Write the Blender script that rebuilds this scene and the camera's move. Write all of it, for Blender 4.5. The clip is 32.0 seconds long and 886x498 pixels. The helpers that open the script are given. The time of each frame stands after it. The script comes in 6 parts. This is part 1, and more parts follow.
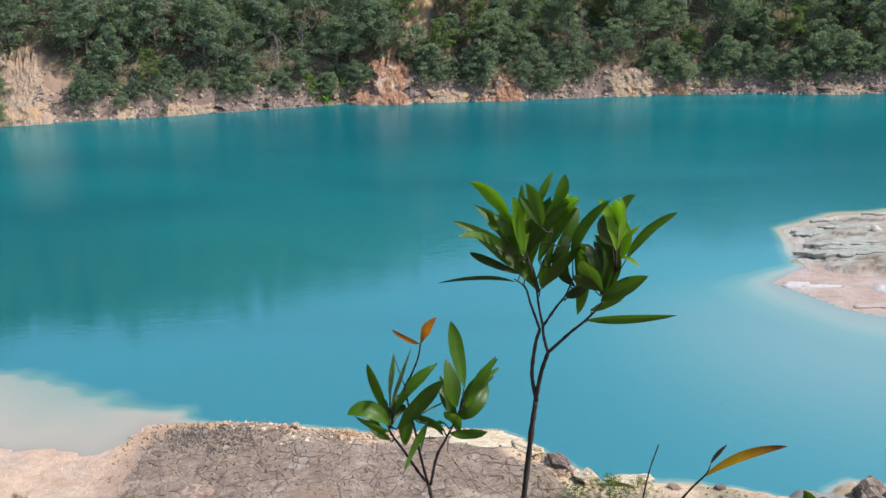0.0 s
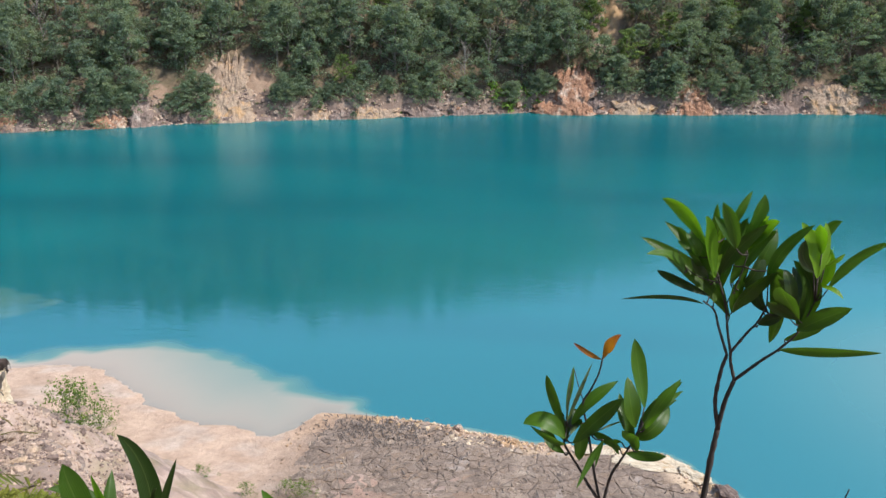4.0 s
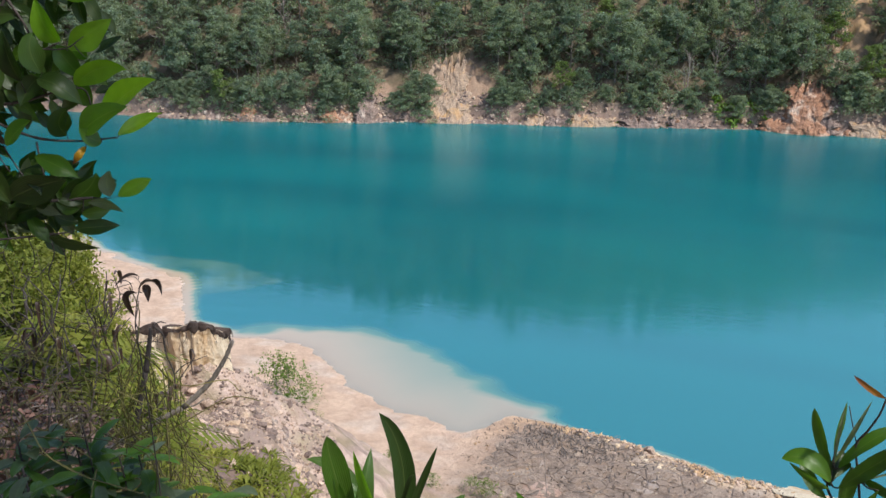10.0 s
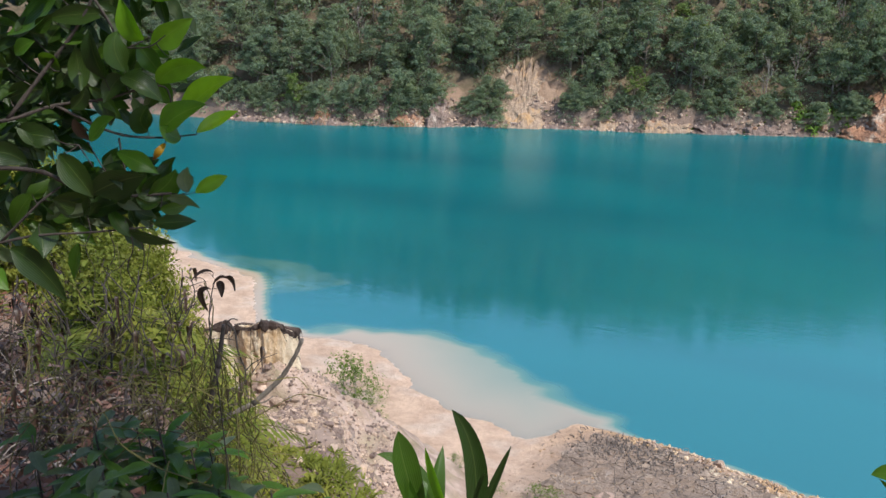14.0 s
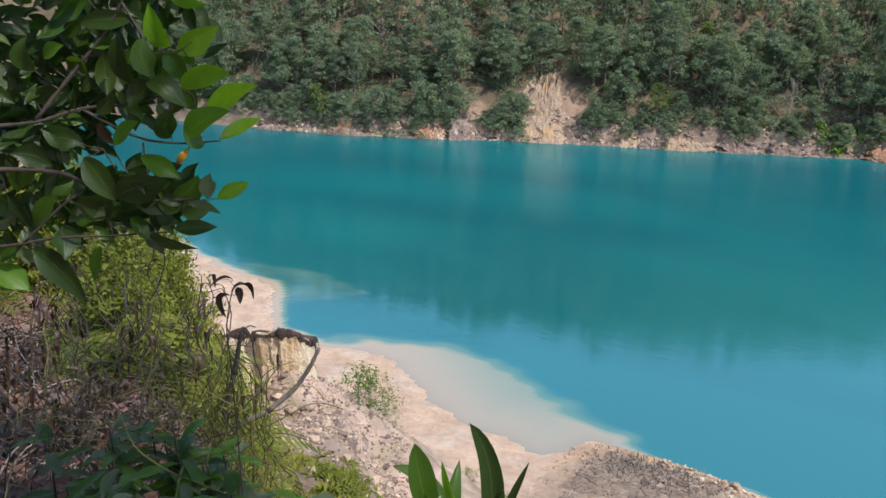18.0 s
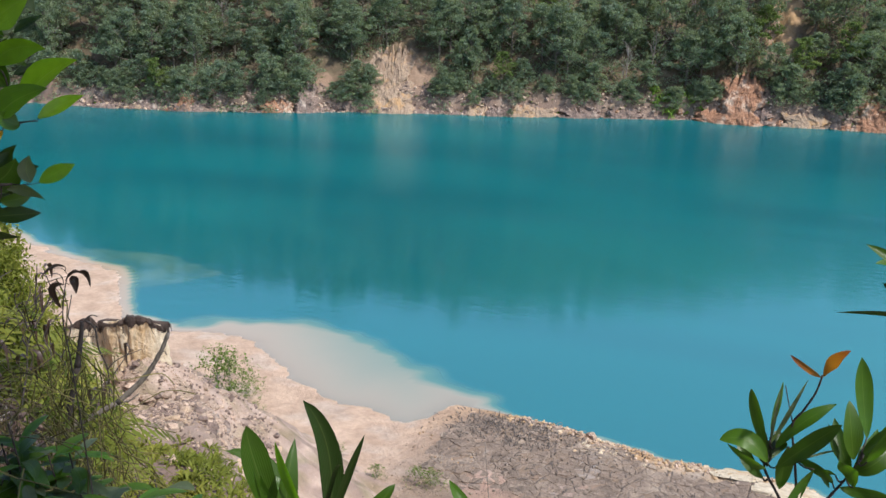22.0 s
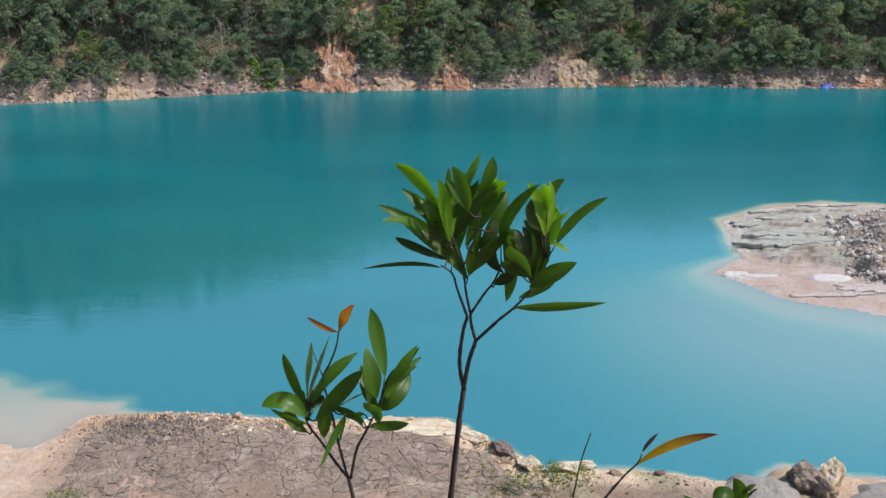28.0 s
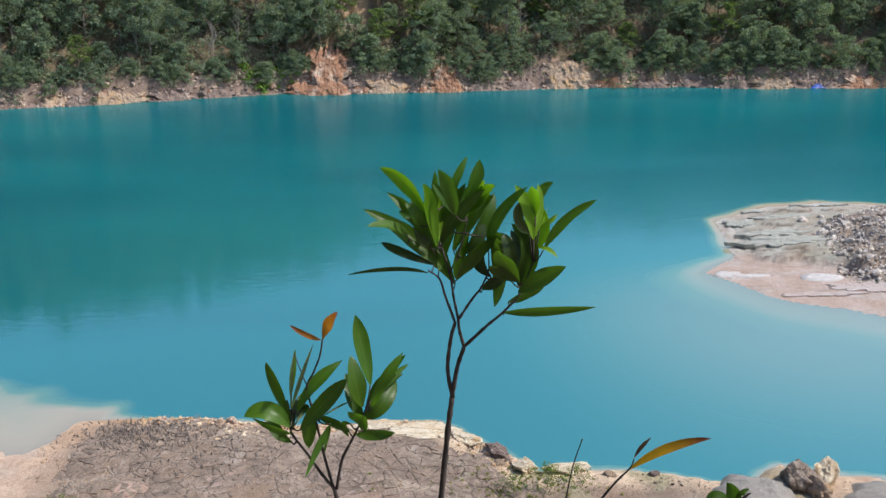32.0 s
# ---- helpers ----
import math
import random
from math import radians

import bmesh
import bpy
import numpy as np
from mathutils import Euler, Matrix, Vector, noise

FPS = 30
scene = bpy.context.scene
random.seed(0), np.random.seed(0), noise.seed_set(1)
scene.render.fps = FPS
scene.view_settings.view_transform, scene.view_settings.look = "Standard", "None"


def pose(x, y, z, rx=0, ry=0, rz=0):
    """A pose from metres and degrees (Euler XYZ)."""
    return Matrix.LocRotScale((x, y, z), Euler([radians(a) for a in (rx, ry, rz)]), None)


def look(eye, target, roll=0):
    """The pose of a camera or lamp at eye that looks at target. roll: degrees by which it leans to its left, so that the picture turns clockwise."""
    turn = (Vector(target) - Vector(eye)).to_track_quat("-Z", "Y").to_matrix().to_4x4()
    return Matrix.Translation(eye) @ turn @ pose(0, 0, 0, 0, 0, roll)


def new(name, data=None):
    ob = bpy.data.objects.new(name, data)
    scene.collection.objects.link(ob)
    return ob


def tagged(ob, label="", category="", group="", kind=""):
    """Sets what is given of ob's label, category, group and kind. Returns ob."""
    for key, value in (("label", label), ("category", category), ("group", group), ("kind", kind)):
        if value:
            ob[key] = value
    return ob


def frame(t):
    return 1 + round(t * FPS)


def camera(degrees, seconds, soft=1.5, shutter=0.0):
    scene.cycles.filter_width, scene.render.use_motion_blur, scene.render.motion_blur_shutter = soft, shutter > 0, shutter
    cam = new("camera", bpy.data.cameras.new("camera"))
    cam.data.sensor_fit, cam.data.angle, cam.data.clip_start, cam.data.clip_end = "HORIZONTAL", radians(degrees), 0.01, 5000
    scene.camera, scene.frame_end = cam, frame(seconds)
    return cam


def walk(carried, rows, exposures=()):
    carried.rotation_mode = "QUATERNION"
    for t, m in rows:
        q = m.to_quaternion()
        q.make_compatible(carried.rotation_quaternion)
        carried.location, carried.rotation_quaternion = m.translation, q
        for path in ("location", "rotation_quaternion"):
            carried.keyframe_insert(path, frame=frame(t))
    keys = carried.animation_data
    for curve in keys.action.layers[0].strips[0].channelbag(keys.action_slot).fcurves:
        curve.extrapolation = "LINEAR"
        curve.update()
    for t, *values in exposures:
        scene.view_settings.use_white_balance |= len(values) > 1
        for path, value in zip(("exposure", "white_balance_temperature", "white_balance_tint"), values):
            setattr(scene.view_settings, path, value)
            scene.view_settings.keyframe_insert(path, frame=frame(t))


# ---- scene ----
cam = camera(53.94, 32.0, soft=1.5)
ROWS = [
    (0.0, 0.036, -0.012, 15.023, 0.09, -18.74, -0.99),
    (0.5, 0.035, -0.013, 15.025, 1.69, -18.58, -1.19),
    (1.0, 0.033, -0.015, 15.027, 3.22, -18.49, -1.35),
    (1.5, 0.023, -0.016, 15.025, 4.73, -18.39, -1.7),
    (2.0, 0.027, -0.016, 15.026, 5.62, -18.37, -1.52),
    (2.5, 0.026, -0.019, 15.025, 7.35, -18.24, -1.64),
    (3.0, 0.022, -0.014, 15.027, 9.19, -18.0, -1.61),
    (3.5, 0.022, -0.016, 15.026, 10.71, -17.97, -1.11),
    (5.5, -0.001, -0.015, 15.019, 15.48, -18.02, -1.06),
    (6.0, -0.004, -0.011, 15.014, 16.56, -18.24, -0.27),
    (6.5, -0.01, -0.015, 15.016, 17.76, -18.39, -0.35),
    (7.0, -0.021, -0.009, 15.011, 19.11, -18.16, -0.26),
    (7.5, -0.024, -0.008, 15.011, 20.44, -17.94, -0.19),
    (8.0, -0.032, 0.0, 15.008, 21.41, -17.71, -0.25),
    (8.5, -0.043, 0.008, 15.001, 22.36, -17.59, -0.5),
    (9.0, -0.049, 0.01, 14.999, 23.47, -17.75, -0.65),
    (9.5, -0.052, 0.012, 14.997, 24.91, -17.65, -0.47),
    (10.0, -0.051, 0.009, 14.999, 25.98, -17.4, -0.21),
    (10.5, -0.056, 0.012, 14.994, 26.85, -17.33, -0.45),
    (11.0, -0.058, 0.015, 14.989, 28.27, -17.31, -0.51),
    (11.5, -0.059, 0.017, 14.99, 28.53, -17.25, -0.16),
    (12.0, -0.064, 0.018, 14.989, 28.63, -17.03, 0.06),
    (12.5, -0.063, 0.018, 14.989, 28.57, -16.85, 0.23),
    (13.0, -0.063, 0.019, 14.988, 28.74, -16.91, -0.0),
    (13.5, -0.062, 0.016, 14.988, 29.63, -17.11, -0.42),
    (14.0, -0.062, 0.017, 14.987, 30.68, -17.07, -0.48),
    (14.5, -0.062, 0.021, 14.986, 31.77, -16.63, -0.26),
    (16.5, -0.062, 0.01, 14.993, 31.75, -15.81, 0.88),
    (17.0, -0.06, 0.011, 14.993, 31.69, -15.91, 0.9),
    (17.5, -0.067, 0.02, 14.984, 31.72, -16.07, 0.65),
    (18.0, -0.067, 0.021, 14.984, 31.95, -16.25, 0.6),
    (18.5, -0.064, 0.016, 14.986, 31.86, -16.32, 0.78),
    (19.0, -0.066, 0.024, 14.986, 31.87, -16.35, 0.58),
    (19.5, -0.065, 0.019, 14.985, 31.68, -16.37, 0.59),
    (20.0, -0.068, 0.03, 14.978, 30.94, -16.49, 0.83),
    (20.5, -0.063, 0.022, 14.984, 29.11, -16.5, 0.9),
    (21.0, -0.049, 0.014, 14.994, 26.9, -16.77, 0.92),
    (21.5, -0.049, 0.026, 14.989, 24.58, -17.34, 0.76),
    (22.0, -0.053, 0.038, 14.981, 22.04, -18.02, 0.51),
    (22.5, -0.029, 0.018, 14.995, 19.74, -18.61, -0.26),
    (23.0, -0.02, 0.019, 14.995, 16.89, -19.01, -0.1),
    (23.5, -0.017, 0.028, 14.993, 14.56, -19.03, 0.13),
    (24.0, 0.008, 0.006, 15.007, 11.72, -18.9, 0.46),
    (24.5, 0.051, 0.002, 15.009, 9.24, -18.84, 0.97),
    (25.0, 0.044, 0.006, 15.005, 6.8, -18.87, 1.22),
    (25.5, 0.048, 0.02, 15.005, 5.26, -19.16, 0.87),
    (26.0, 0.047, 0.026, 15.002, 2.1, -19.35, 1.24),
    (26.5, 0.028, 0.038, 14.996, 0.17, -19.35, 1.4),
    (28.5, 0.076, 0.024, 15.005, -4.18, -19.53, 0.49),
    (29.0, 0.077, 0.026, 15.003, -4.34, -19.55, 0.72),
    (29.5, 0.063, 0.037, 15.001, -4.27, -19.56, 0.85),
    (30.0, 0.071, 0.037, 15.0, -4.17, -19.55, 0.68),
    (30.5, 0.071, 0.034, 15.001, -4.06, -19.51, 0.49),
    (31.0, 0.09, 0.024, 15.004, -4.0, -19.47, 0.41),
    (31.5, 0.086, 0.033, 15.002, -3.98, -19.39, 0.21),
    (32.0, 0.077, 0.046, 15.0, -4.1, -19.33, 0.21),
]

walk(cam, [(t, pose(x, y, z, 0, 0, yaw) @ pose(0, 0, 0, 90 + pitch) @ pose(0, 0, 0, 0, 0, roll)) for t, x, y, z, yaw, pitch, roll in ROWS],
     exposures=[(0.0, 0.30), (6.0, 0.28), (12.0, 0.20), (20.0, 0.20), (26.0, 0.18), (32.0, 0.16)])

# ---- light: one high sun and the open sky ----
SUN_ELEV, SUN_AZ = 54.0, 100.0          # degrees up; degrees clockwise from straight ahead
world = bpy.data.worlds.new("sky")
scene.world = world
world.use_nodes = True
wn = world.node_tree
wn.nodes.clear()
w_out = wn.nodes.new("ShaderNodeOutputWorld")
w_bg = wn.nodes.new("ShaderNodeBackground")
w_sky = wn.nodes.new("ShaderNodeTexSky")
w_sky.sky_type = "NISHITA"
w_sky.sun_disc = False
w_sky.sun_elevation = radians(SUN_ELEV)
w_sky.sun_rotation = radians(SUN_AZ)
w_sky.dust_density = 0.6
w_sky.ozone_density = 1.6
w_bg.inputs["Strength"].default_value = 0.19
wn.links.new(w_sky.outputs[0], w_bg.inputs[0])
wn.links.new(w_bg.outputs[0], w_out.inputs[0])
sun_data = bpy.data.lights.new("sun", "SUN")
sun_data.energy = 4.5
sun_data.angle = radians(1.5)
sun_data.color = (1.0, 0.965, 0.91)
sun = new("sun", sun_data)
sun_way = Vector((math.sin(radians(SUN_AZ)) * math.cos(radians(SUN_ELEV)), math.cos(radians(SUN_AZ)) * math.cos(radians(SUN_ELEV)), math.sin(radians(SUN_ELEV))))
sun.matrix_world = look(sun_way * 200, (0, 0, 0))


# ---- materials ----
class Nodes:
    def __init__(self, name):
        self.mat = bpy.data.materials.new(name)
        self.mat.use_nodes = True
        self.tree = self.mat.node_tree
        self.tree.nodes.clear()
        self.out = self.tree.nodes.new("ShaderNodeOutputMaterial")

    def add(self, kind, values=(), **inputs):
        n = self.tree.nodes.new("ShaderNode" + kind)
        for key, value in inputs.items():
            key = key.replace("_", " ")
            if hasattr(value, "is_linked"):
                self.tree.links.new(value, n.inputs[key])
            else:
                n.inputs[key].default_value = value
        for i, value in enumerate(values):
            if value is None:
                continue
            if hasattr(value, "is_linked"):
                self.tree.links.new(value, n.inputs[i])
            else:
                n.inputs[i].default_value = value
        return n

    def math(self, op, a, b=0.0, clamp=False):
        n = self.add("Math", (a, b))
        n.operation = op
        n.use_clamp = clamp
        return n.outputs[0]

    def mix(self, fac, a, b, blend="MIX"):
        n = self.tree.nodes.new("ShaderNodeMix")
        n.data_type = "RGBA"
        n.blend_type = blend
        for socket, value in ((n.inputs[0], fac), (n.inputs[6], a), (n.inputs[7], b)):
            if hasattr(value, "is_linked"):
                self.tree.links.new(value, socket)
            else:
                socket.default_value = value if isinstance(value, float) else (*value, 1.0)[:4]
        return n.outputs[2]

    def noise(self, coord, scale, detail=4.0, rough=0.55, distort=0.0):
        n = self.add("TexNoise", Scale=scale, Detail=detail, Roughness=rough, Distortion=distort)
        self.tree.links.new(coord, n.inputs["Vector"])
        return n.outputs["Fac"]

    def ramp(self, fac, lo, hi):
        n = self.add("MapRange", (fac, lo, hi, 0.0, 1.0))
        return n.outputs[0]

    def coord(self, kind="Object", scale=None):
        c = self.tree.nodes.new("ShaderNodeTexCoord").outputs[kind]
        if scale:
            m = self.add("Mapping", (c,))
            m.inputs["Scale"].default_value = scale
            c = m.outputs[0]
        return c

    def bump(self, height, strength, distance):
        return self.add("Bump", Height=height, Strength=strength, Distance=distance).outputs[0]

    def surface(self, shader):
        self.tree.links.new(shader, self.out.inputs[0])
        return self.mat


def soil_material():
    n = Nodes("soil")
    c = n.coord()
    base = n.add("Attribute")
    base.attribute_name = "soil"
    big = n.noise(c, 0.9, 5.0, 0.6)
    mid = n.noise(c, 4.5, 6.0, 0.65)
    fine = n.noise(c, 30.0, 4.0, 0.7)
    col = n.mix(n.ramp(big, 0.35, 0.7), base.outputs["Color"], (0.30, 0.20, 0.14), "MIX")
    col = n.mix(0.55, base.outputs["Color"], col)
    col = n.mix(0.8, col, n.mix(mid, (0.55, 0.52, 0.50), (1.35, 1.32, 1.28)), "MULTIPLY")
    col = n.mix(0.6, col, n.mix(fine, (0.6, 0.58, 0.56), (1.35, 1.36, 1.38)), "MULTIPLY")
    height = n.math("ADD", mid, n.math("MULTIPLY", fine, 0.35))
    p = n.add("BsdfPrincipled", Base_Color=col, Roughness=0.95, Normal=n.bump(height, 0.8, 0.12))
    p.inputs["Specular IOR Level"].default_value = 0.2
    return n.surface(p.outputs[0])


def stone_material(name, dark, light, stain, stain_at=0.55, cracks=0.35, flute=0.45, piece=0.0):
    n = Nodes(name)
    c = n.coord()
    info = n.tree.nodes.new("ShaderNodeObjectInfo")
    shift = n.add("VectorMath", (c, info.outputs["Location"]))
    shift.operation = "ADD"
    c = shift.outputs[0]
    stretched = n.add("Mapping", (c,))
    stretched.inputs["Scale"].default_value = (1.0, 1.0, flute)
    big = n.noise(stretched.outputs[0], 0.8, 6.0, 0.65, 0.6)
    mid = n.noise(c, 3.5, 6.0, 0.7)
    crack = n.add("TexVoronoi", Scale=1.1)
    crack.feature = "DISTANCE_TO_EDGE"
    n.tree.links.new(stretched.outputs[0], crack.inputs["Vector"])
    fine = n.noise(c, 26.0, 3.0, 0.7)
    col = n.mix(n.ramp(mid, 0.3, 0.72), dark, light)
    col = n.mix(n.ramp(big, stain_at - 0.04, stain_at + 0.12), col, stain)
    line = n.ramp(crack.outputs["Distance"], 0.0, 0.05)
    col = n.mix(n.math("MULTIPLY", n.math("SUBTRACT", 1.0, line), cracks), col, (0.08, 0.055, 0.04))
    col = n.mix(0.5, col, n.mix(fine, (0.6, 0.6, 0.6), (1.4, 1.4, 1.4)), "MULTIPLY")
    if piece:
        geo = n.tree.nodes.new("ShaderNodeNewGeometry")
        col = n.mix(piece, col, n.mix(geo.outputs["Random Per Island"], (0.35, 0.34, 0.34), (1.75, 1.75, 1.72)), "MULTIPLY")
    h = n.math("ADD", n.math("MULTIPLY", line, cracks), n.math("ADD", mid, n.math("MULTIPLY", fine, 0.2)))
    p = n.add("BsdfPrincipled", Base_Color=col, Roughness=0.92, Normal=n.bump(h, 0.9, 0.15))
    return n.surface(p.outputs[0])


def leaf_material(name, low, high, tip=None, gloss=0.38, through_light=0.4, veins=90.0):
    """A leaf: parallel veins along its length, gloss on top, light shining through."""
    n = Nodes(name)
    info = n.tree.nodes.new("ShaderNodeObjectInfo")
    uv = n.coord("UV")
    obj = n.coord()
    split = n.add("SeparateXYZ", (uv,))
    col = n.mix(info.outputs["Random"], low, high)
    blot = n.noise(obj, 45.0, 4.0, 0.6)
    col = n.mix(0.7, col, n.mix(blot, (0.65, 0.65, 0.6), (1.35, 1.35, 1.3)), "MULTIPLY")
    stripes = n.math("SINE", n.math("MULTIPLY", split.outputs[0], veins))
    edge = n.math("ABSOLUTE", n.math("SUBTRACT", split.outputs[0], 0.5))
    rib = n.ramp(edge, 0.035, 0.0)
    col = n.mix(n.math("MULTIPLY", rib, 0.16), col, (0.28, 0.34, 0.10))
    if tip:
        worn = n.math("ADD", split.outputs[1], n.math("MULTIPLY", blot, 0.35))
        col = n.mix(n.ramp(worn, 0.62, 1.08), col, tip)
    h = n.math("ADD", n.math("MULTIPLY", stripes, 0.3), n.math("ADD", blot, rib))
    norm = n.bump(h, 0.25, 0.002)
    p = n.add("BsdfPrincipled", Base_Color=col, Roughness=gloss, Normal=norm)
    t = n.add("BsdfTranslucent", Color=n.mix(1.0, col, (1.5, 1.6, 0.7), "MULTIPLY"))
    m = n.add("MixShader", (through_light, p.outputs[0], t.outputs[0]))
    return n.surface(m.outputs[0])


def foliage_material(name, tones, through_light=0.3):
    """Far foliage: tone by the tree, and by the single leaf clump."""
    n = Nodes(name)
    info = n.tree.nodes.new("ShaderNodeObjectInfo")
    geo = n.tree.nodes.new("ShaderNodeNewGeometry")
    col = n.mix(info.outputs["Random"], tones[0], tones[1])
    pick = n.noise(n.coord(), 0.9, 3.0, 0.6)
    col = n.mix(n.ramp(pick, 0.45, 0.75), col, tones[2])
    col = n.mix(0.85, col, n.mix(geo.outputs["Random Per Island"], (0.55, 0.56, 0.55), (1.45, 1.44, 1.40)), "MULTIPLY")
    p = n.add("BsdfPrincipled", Base_Color=col, Roughness=0.55)
    p.inputs["Specular IOR Level"].default_value = 0.12
    t = n.add("BsdfTranslucent", Color=n.mix(1.0, col, (1.4, 1.5, 0.7), "MULTIPLY"))
    m = n.add("MixShader", (through_light, p.outputs[0], t.outputs[0]))
    return n.surface(m.outputs[0])


def bark_material(name, dark, light):
    n = Nodes(name)
    c = n.coord("Object", (60.0, 60.0, 12.0))
    a = n.noise(c, 1.0, 5.0, 0.7)
    b = n.noise(n.coord(), 9.0, 3.0)
    col = n.mix(n.ramp(a, 0.3, 0.7), dark, light)
    col = n.mix(0.6, col, n.mix(b, (0.5, 0.5, 0.5), (1.5, 1.5, 1.5)), "MULTIPLY")
    p = n.add("BsdfPrincipled", Base_Color=col, Roughness=0.9, Normal=n.bump(a, 0.7, 0.004))
    return n.surface(p.outputs[0])


def water_material():
    """Milky turquoise mine water: clear at a hand's depth, opaque below a metre."""
    n = Nodes("mine_water")
    depth = n.add("Attribute")
    depth.attribute_name = "depth"
    c = n.coord()
    drift = n.noise(n.coord("Object", (0.02, 0.07, 1.0)), 1.0, 4.0, 0.55, 0.8)
    # silt cloud, also carrying brightening painted in for the reflected sky
    silt_and_sheen = n.add("Attribute")
    silt_and_sheen.attribute_name = "silt_and_sheen"
    deep = n.mix(n.ramp(drift, 0.36, 0.70), WATER_A, WATER_B)
    body = n.mix(n.ramp(depth.outputs["Fac"], 0.03, 0.32), (0.52, 0.36, 0.225), (0.14, 0.23, 0.158))
    body = n.mix(n.ramp(depth.outputs["Fac"], 0.26, 0.74), body, deep)
    cloud = n.mix(n.ramp(silt_and_sheen.outputs["Fac"], 0.35, 0.85), (0.022, 0.222, 0.186), (0.180, 0.255, 0.206))
    body = n.mix(silt_and_sheen.outputs["Fac"], body, cloud)
    ripple = n.noise(n.coord("Object", (0.8, 2.6, 1.0)), 1.3, 5.0, 0.6, 0.3)
    open_water = n.add("SeparateXYZ", (c,)).outputs[1]
    calm = n.ramp(n.noise(n.coord("Object", (0.03, 0.09, 1.0)), 1.0, 3.0), 0.42, 0.72)
    norm = n.bump(n.math("MULTIPLY", ripple, n.math("ADD", n.math("MULTIPLY", calm, 0.5), n.math("ADD", n.math("MULTIPLY", n.ramp(open_water, 42.0, 62.0), 2.8), 0.28))), 0.2, 0.06)
    opaque = n.math("SUBTRACT", 1.0, n.math("MULTIPLY", 0.28, n.math("POWER", 2.718, n.math("MULTIPLY", depth.outputs["Fac"], -28.0))))
    milk = n.add("BsdfDiffuse", Color=body, Roughness=0.0)
    clear = n.add("BsdfTransparent", Color=(0.97, 0.98, 0.97, 1.0))
    under = n.add("MixShader", (opaque, clear.outputs[0], milk.outputs[0]))
    ruffled = n.ramp(n.noise(n.coord("Object", (0.030, 0.135, 1.0)), 1.0, 5.0, 0.62, 0.5), 0.54, 0.72)
    rough = n.math("ADD", n.math("ADD", 0.030, n.math("MULTIPLY", n.ramp(open_water, 50.0, 84.0), 0.06)), n.math("MULTIPLY", ruffled, 0.20))
    top = n.add("BsdfGlossy", Color=(0.76, 1.0, 0.95, 1.0), Roughness=rough, Normal=norm)
    slant = n.add("LayerWeight", Blend=0.5, Normal=norm).outputs["Facing"]
    mirror = n.math("ADD", 0.30, n.math("MULTIPLY", n.math("POWER", slant, 5.0), 0.03))
    full = n.add("MixShader", (mirror, under.outputs[0], top.outputs[0]))
    return n.surface(full.outputs[0])


WATER_A, WATER_B = (0.0010, 0.097, 0.120), (0.0010, 0.139, 0.155)
SOIL = soil_material()
WATER = water_material()
ROCK_PINK = stone_material("pink_rock", (0.10, 0.066, 0.054), (0.34, 0.245, 0.20), (0.50, 0.41, 0.34), 0.6, 0.25)
ROCK_ORANGE = stone_material("orange_rock", (0.19, 0.085, 0.05), (0.44, 0.235, 0.135), (0.56, 0.43, 0.33), 0.56, 0.2, 0.3)
ROCK_CREAM = stone_material("cream_rock", (0.23, 0.155, 0.11), (0.45, 0.335, 0.235), (0.47, 0.28, 0.13), 0.56, 0.14)
PILLAR_EARTH = stone_material("pillar_earth", (0.58, 0.45, 0.29), (0.82, 0.72, 0.56), (0.52, 0.29, 0.10), 0.55, 0.12, 0.16)
ROCK_GREY = stone_material("grey_rubble", (0.33, 0.28, 0.245), (0.56, 0.50, 0.45), (0.38, 0.30, 0.23), 0.55, 0.0, piece=0.9)
ROCK_BROWN = stone_material("brown_rock", (0.13, 0.10, 0.08), (0.34, 0.26, 0.20), (0.50, 0.42, 0.34), 0.58, 0.45)
MUD = stone_material("dry_mud", (0.15, 0.108, 0.082), (0.32, 0.238, 0.18), (0.38, 0.295, 0.225), 0.56, 0.3, 1.0, 0.18)
MUD_WET = stone_material("grey_mud", (0.22, 0.195, 0.17), (0.33, 0.295, 0.255), (0.27, 0.23, 0.19), 0.6, 0.0, 0.6)
CRUMBLE = stone_material("crumbled_earth", (0.36, 0.25, 0.19), (0.62, 0.465, 0.355), (0.50, 0.36, 0.22), 0.58, 0.0, 1.0, 0.3)
OCHRE = stone_material("ochre_earth", (0.34, 0.205, 0.11), (0.62, 0.44, 0.26), (0.70, 0.58, 0.43), 0.56, 0.0, 1.0, 0.25)
SPIT_MUD = stone_material("spit_mud", (0.27, 0.265, 0.22), (0.41, 0.405, 0.35), (0.46, 0.43, 0.385), 0.56, 0.0, 1.0)
SPIT_PINK = stone_material("pink_mud", (0.38, 0.30, 0.265), (0.49, 0.40, 0.365), (0.47, 0.42, 0.39), 0.54, 0.0, 1.0)
CRUMB = stone_material("mud_crumbs", (0.17, 0.13, 0.10), (0.33, 0.26, 0.20), (0.40, 0.31, 0.22), 0.56, 0.0, 1.0, 0.8)
ROOT_MAT = stone_material("root_mat", (0.030, 0.020, 0.016), (0.10, 0.068, 0.055), (0.16, 0.11, 0.09))
SALT = stone_material("salt_crust", (0.46, 0.42, 0.39), (0.60, 0.56, 0.53), (0.50, 0.42, 0.38), 0.55, 0.0)
BARK = bark_material("bark", (0.022, 0.018, 0.016), (0.085, 0.065, 0.055))
BARK_PALE = bark_material("pale_bark", (0.14, 0.11, 0.09), (0.38, 0.32, 0.28))
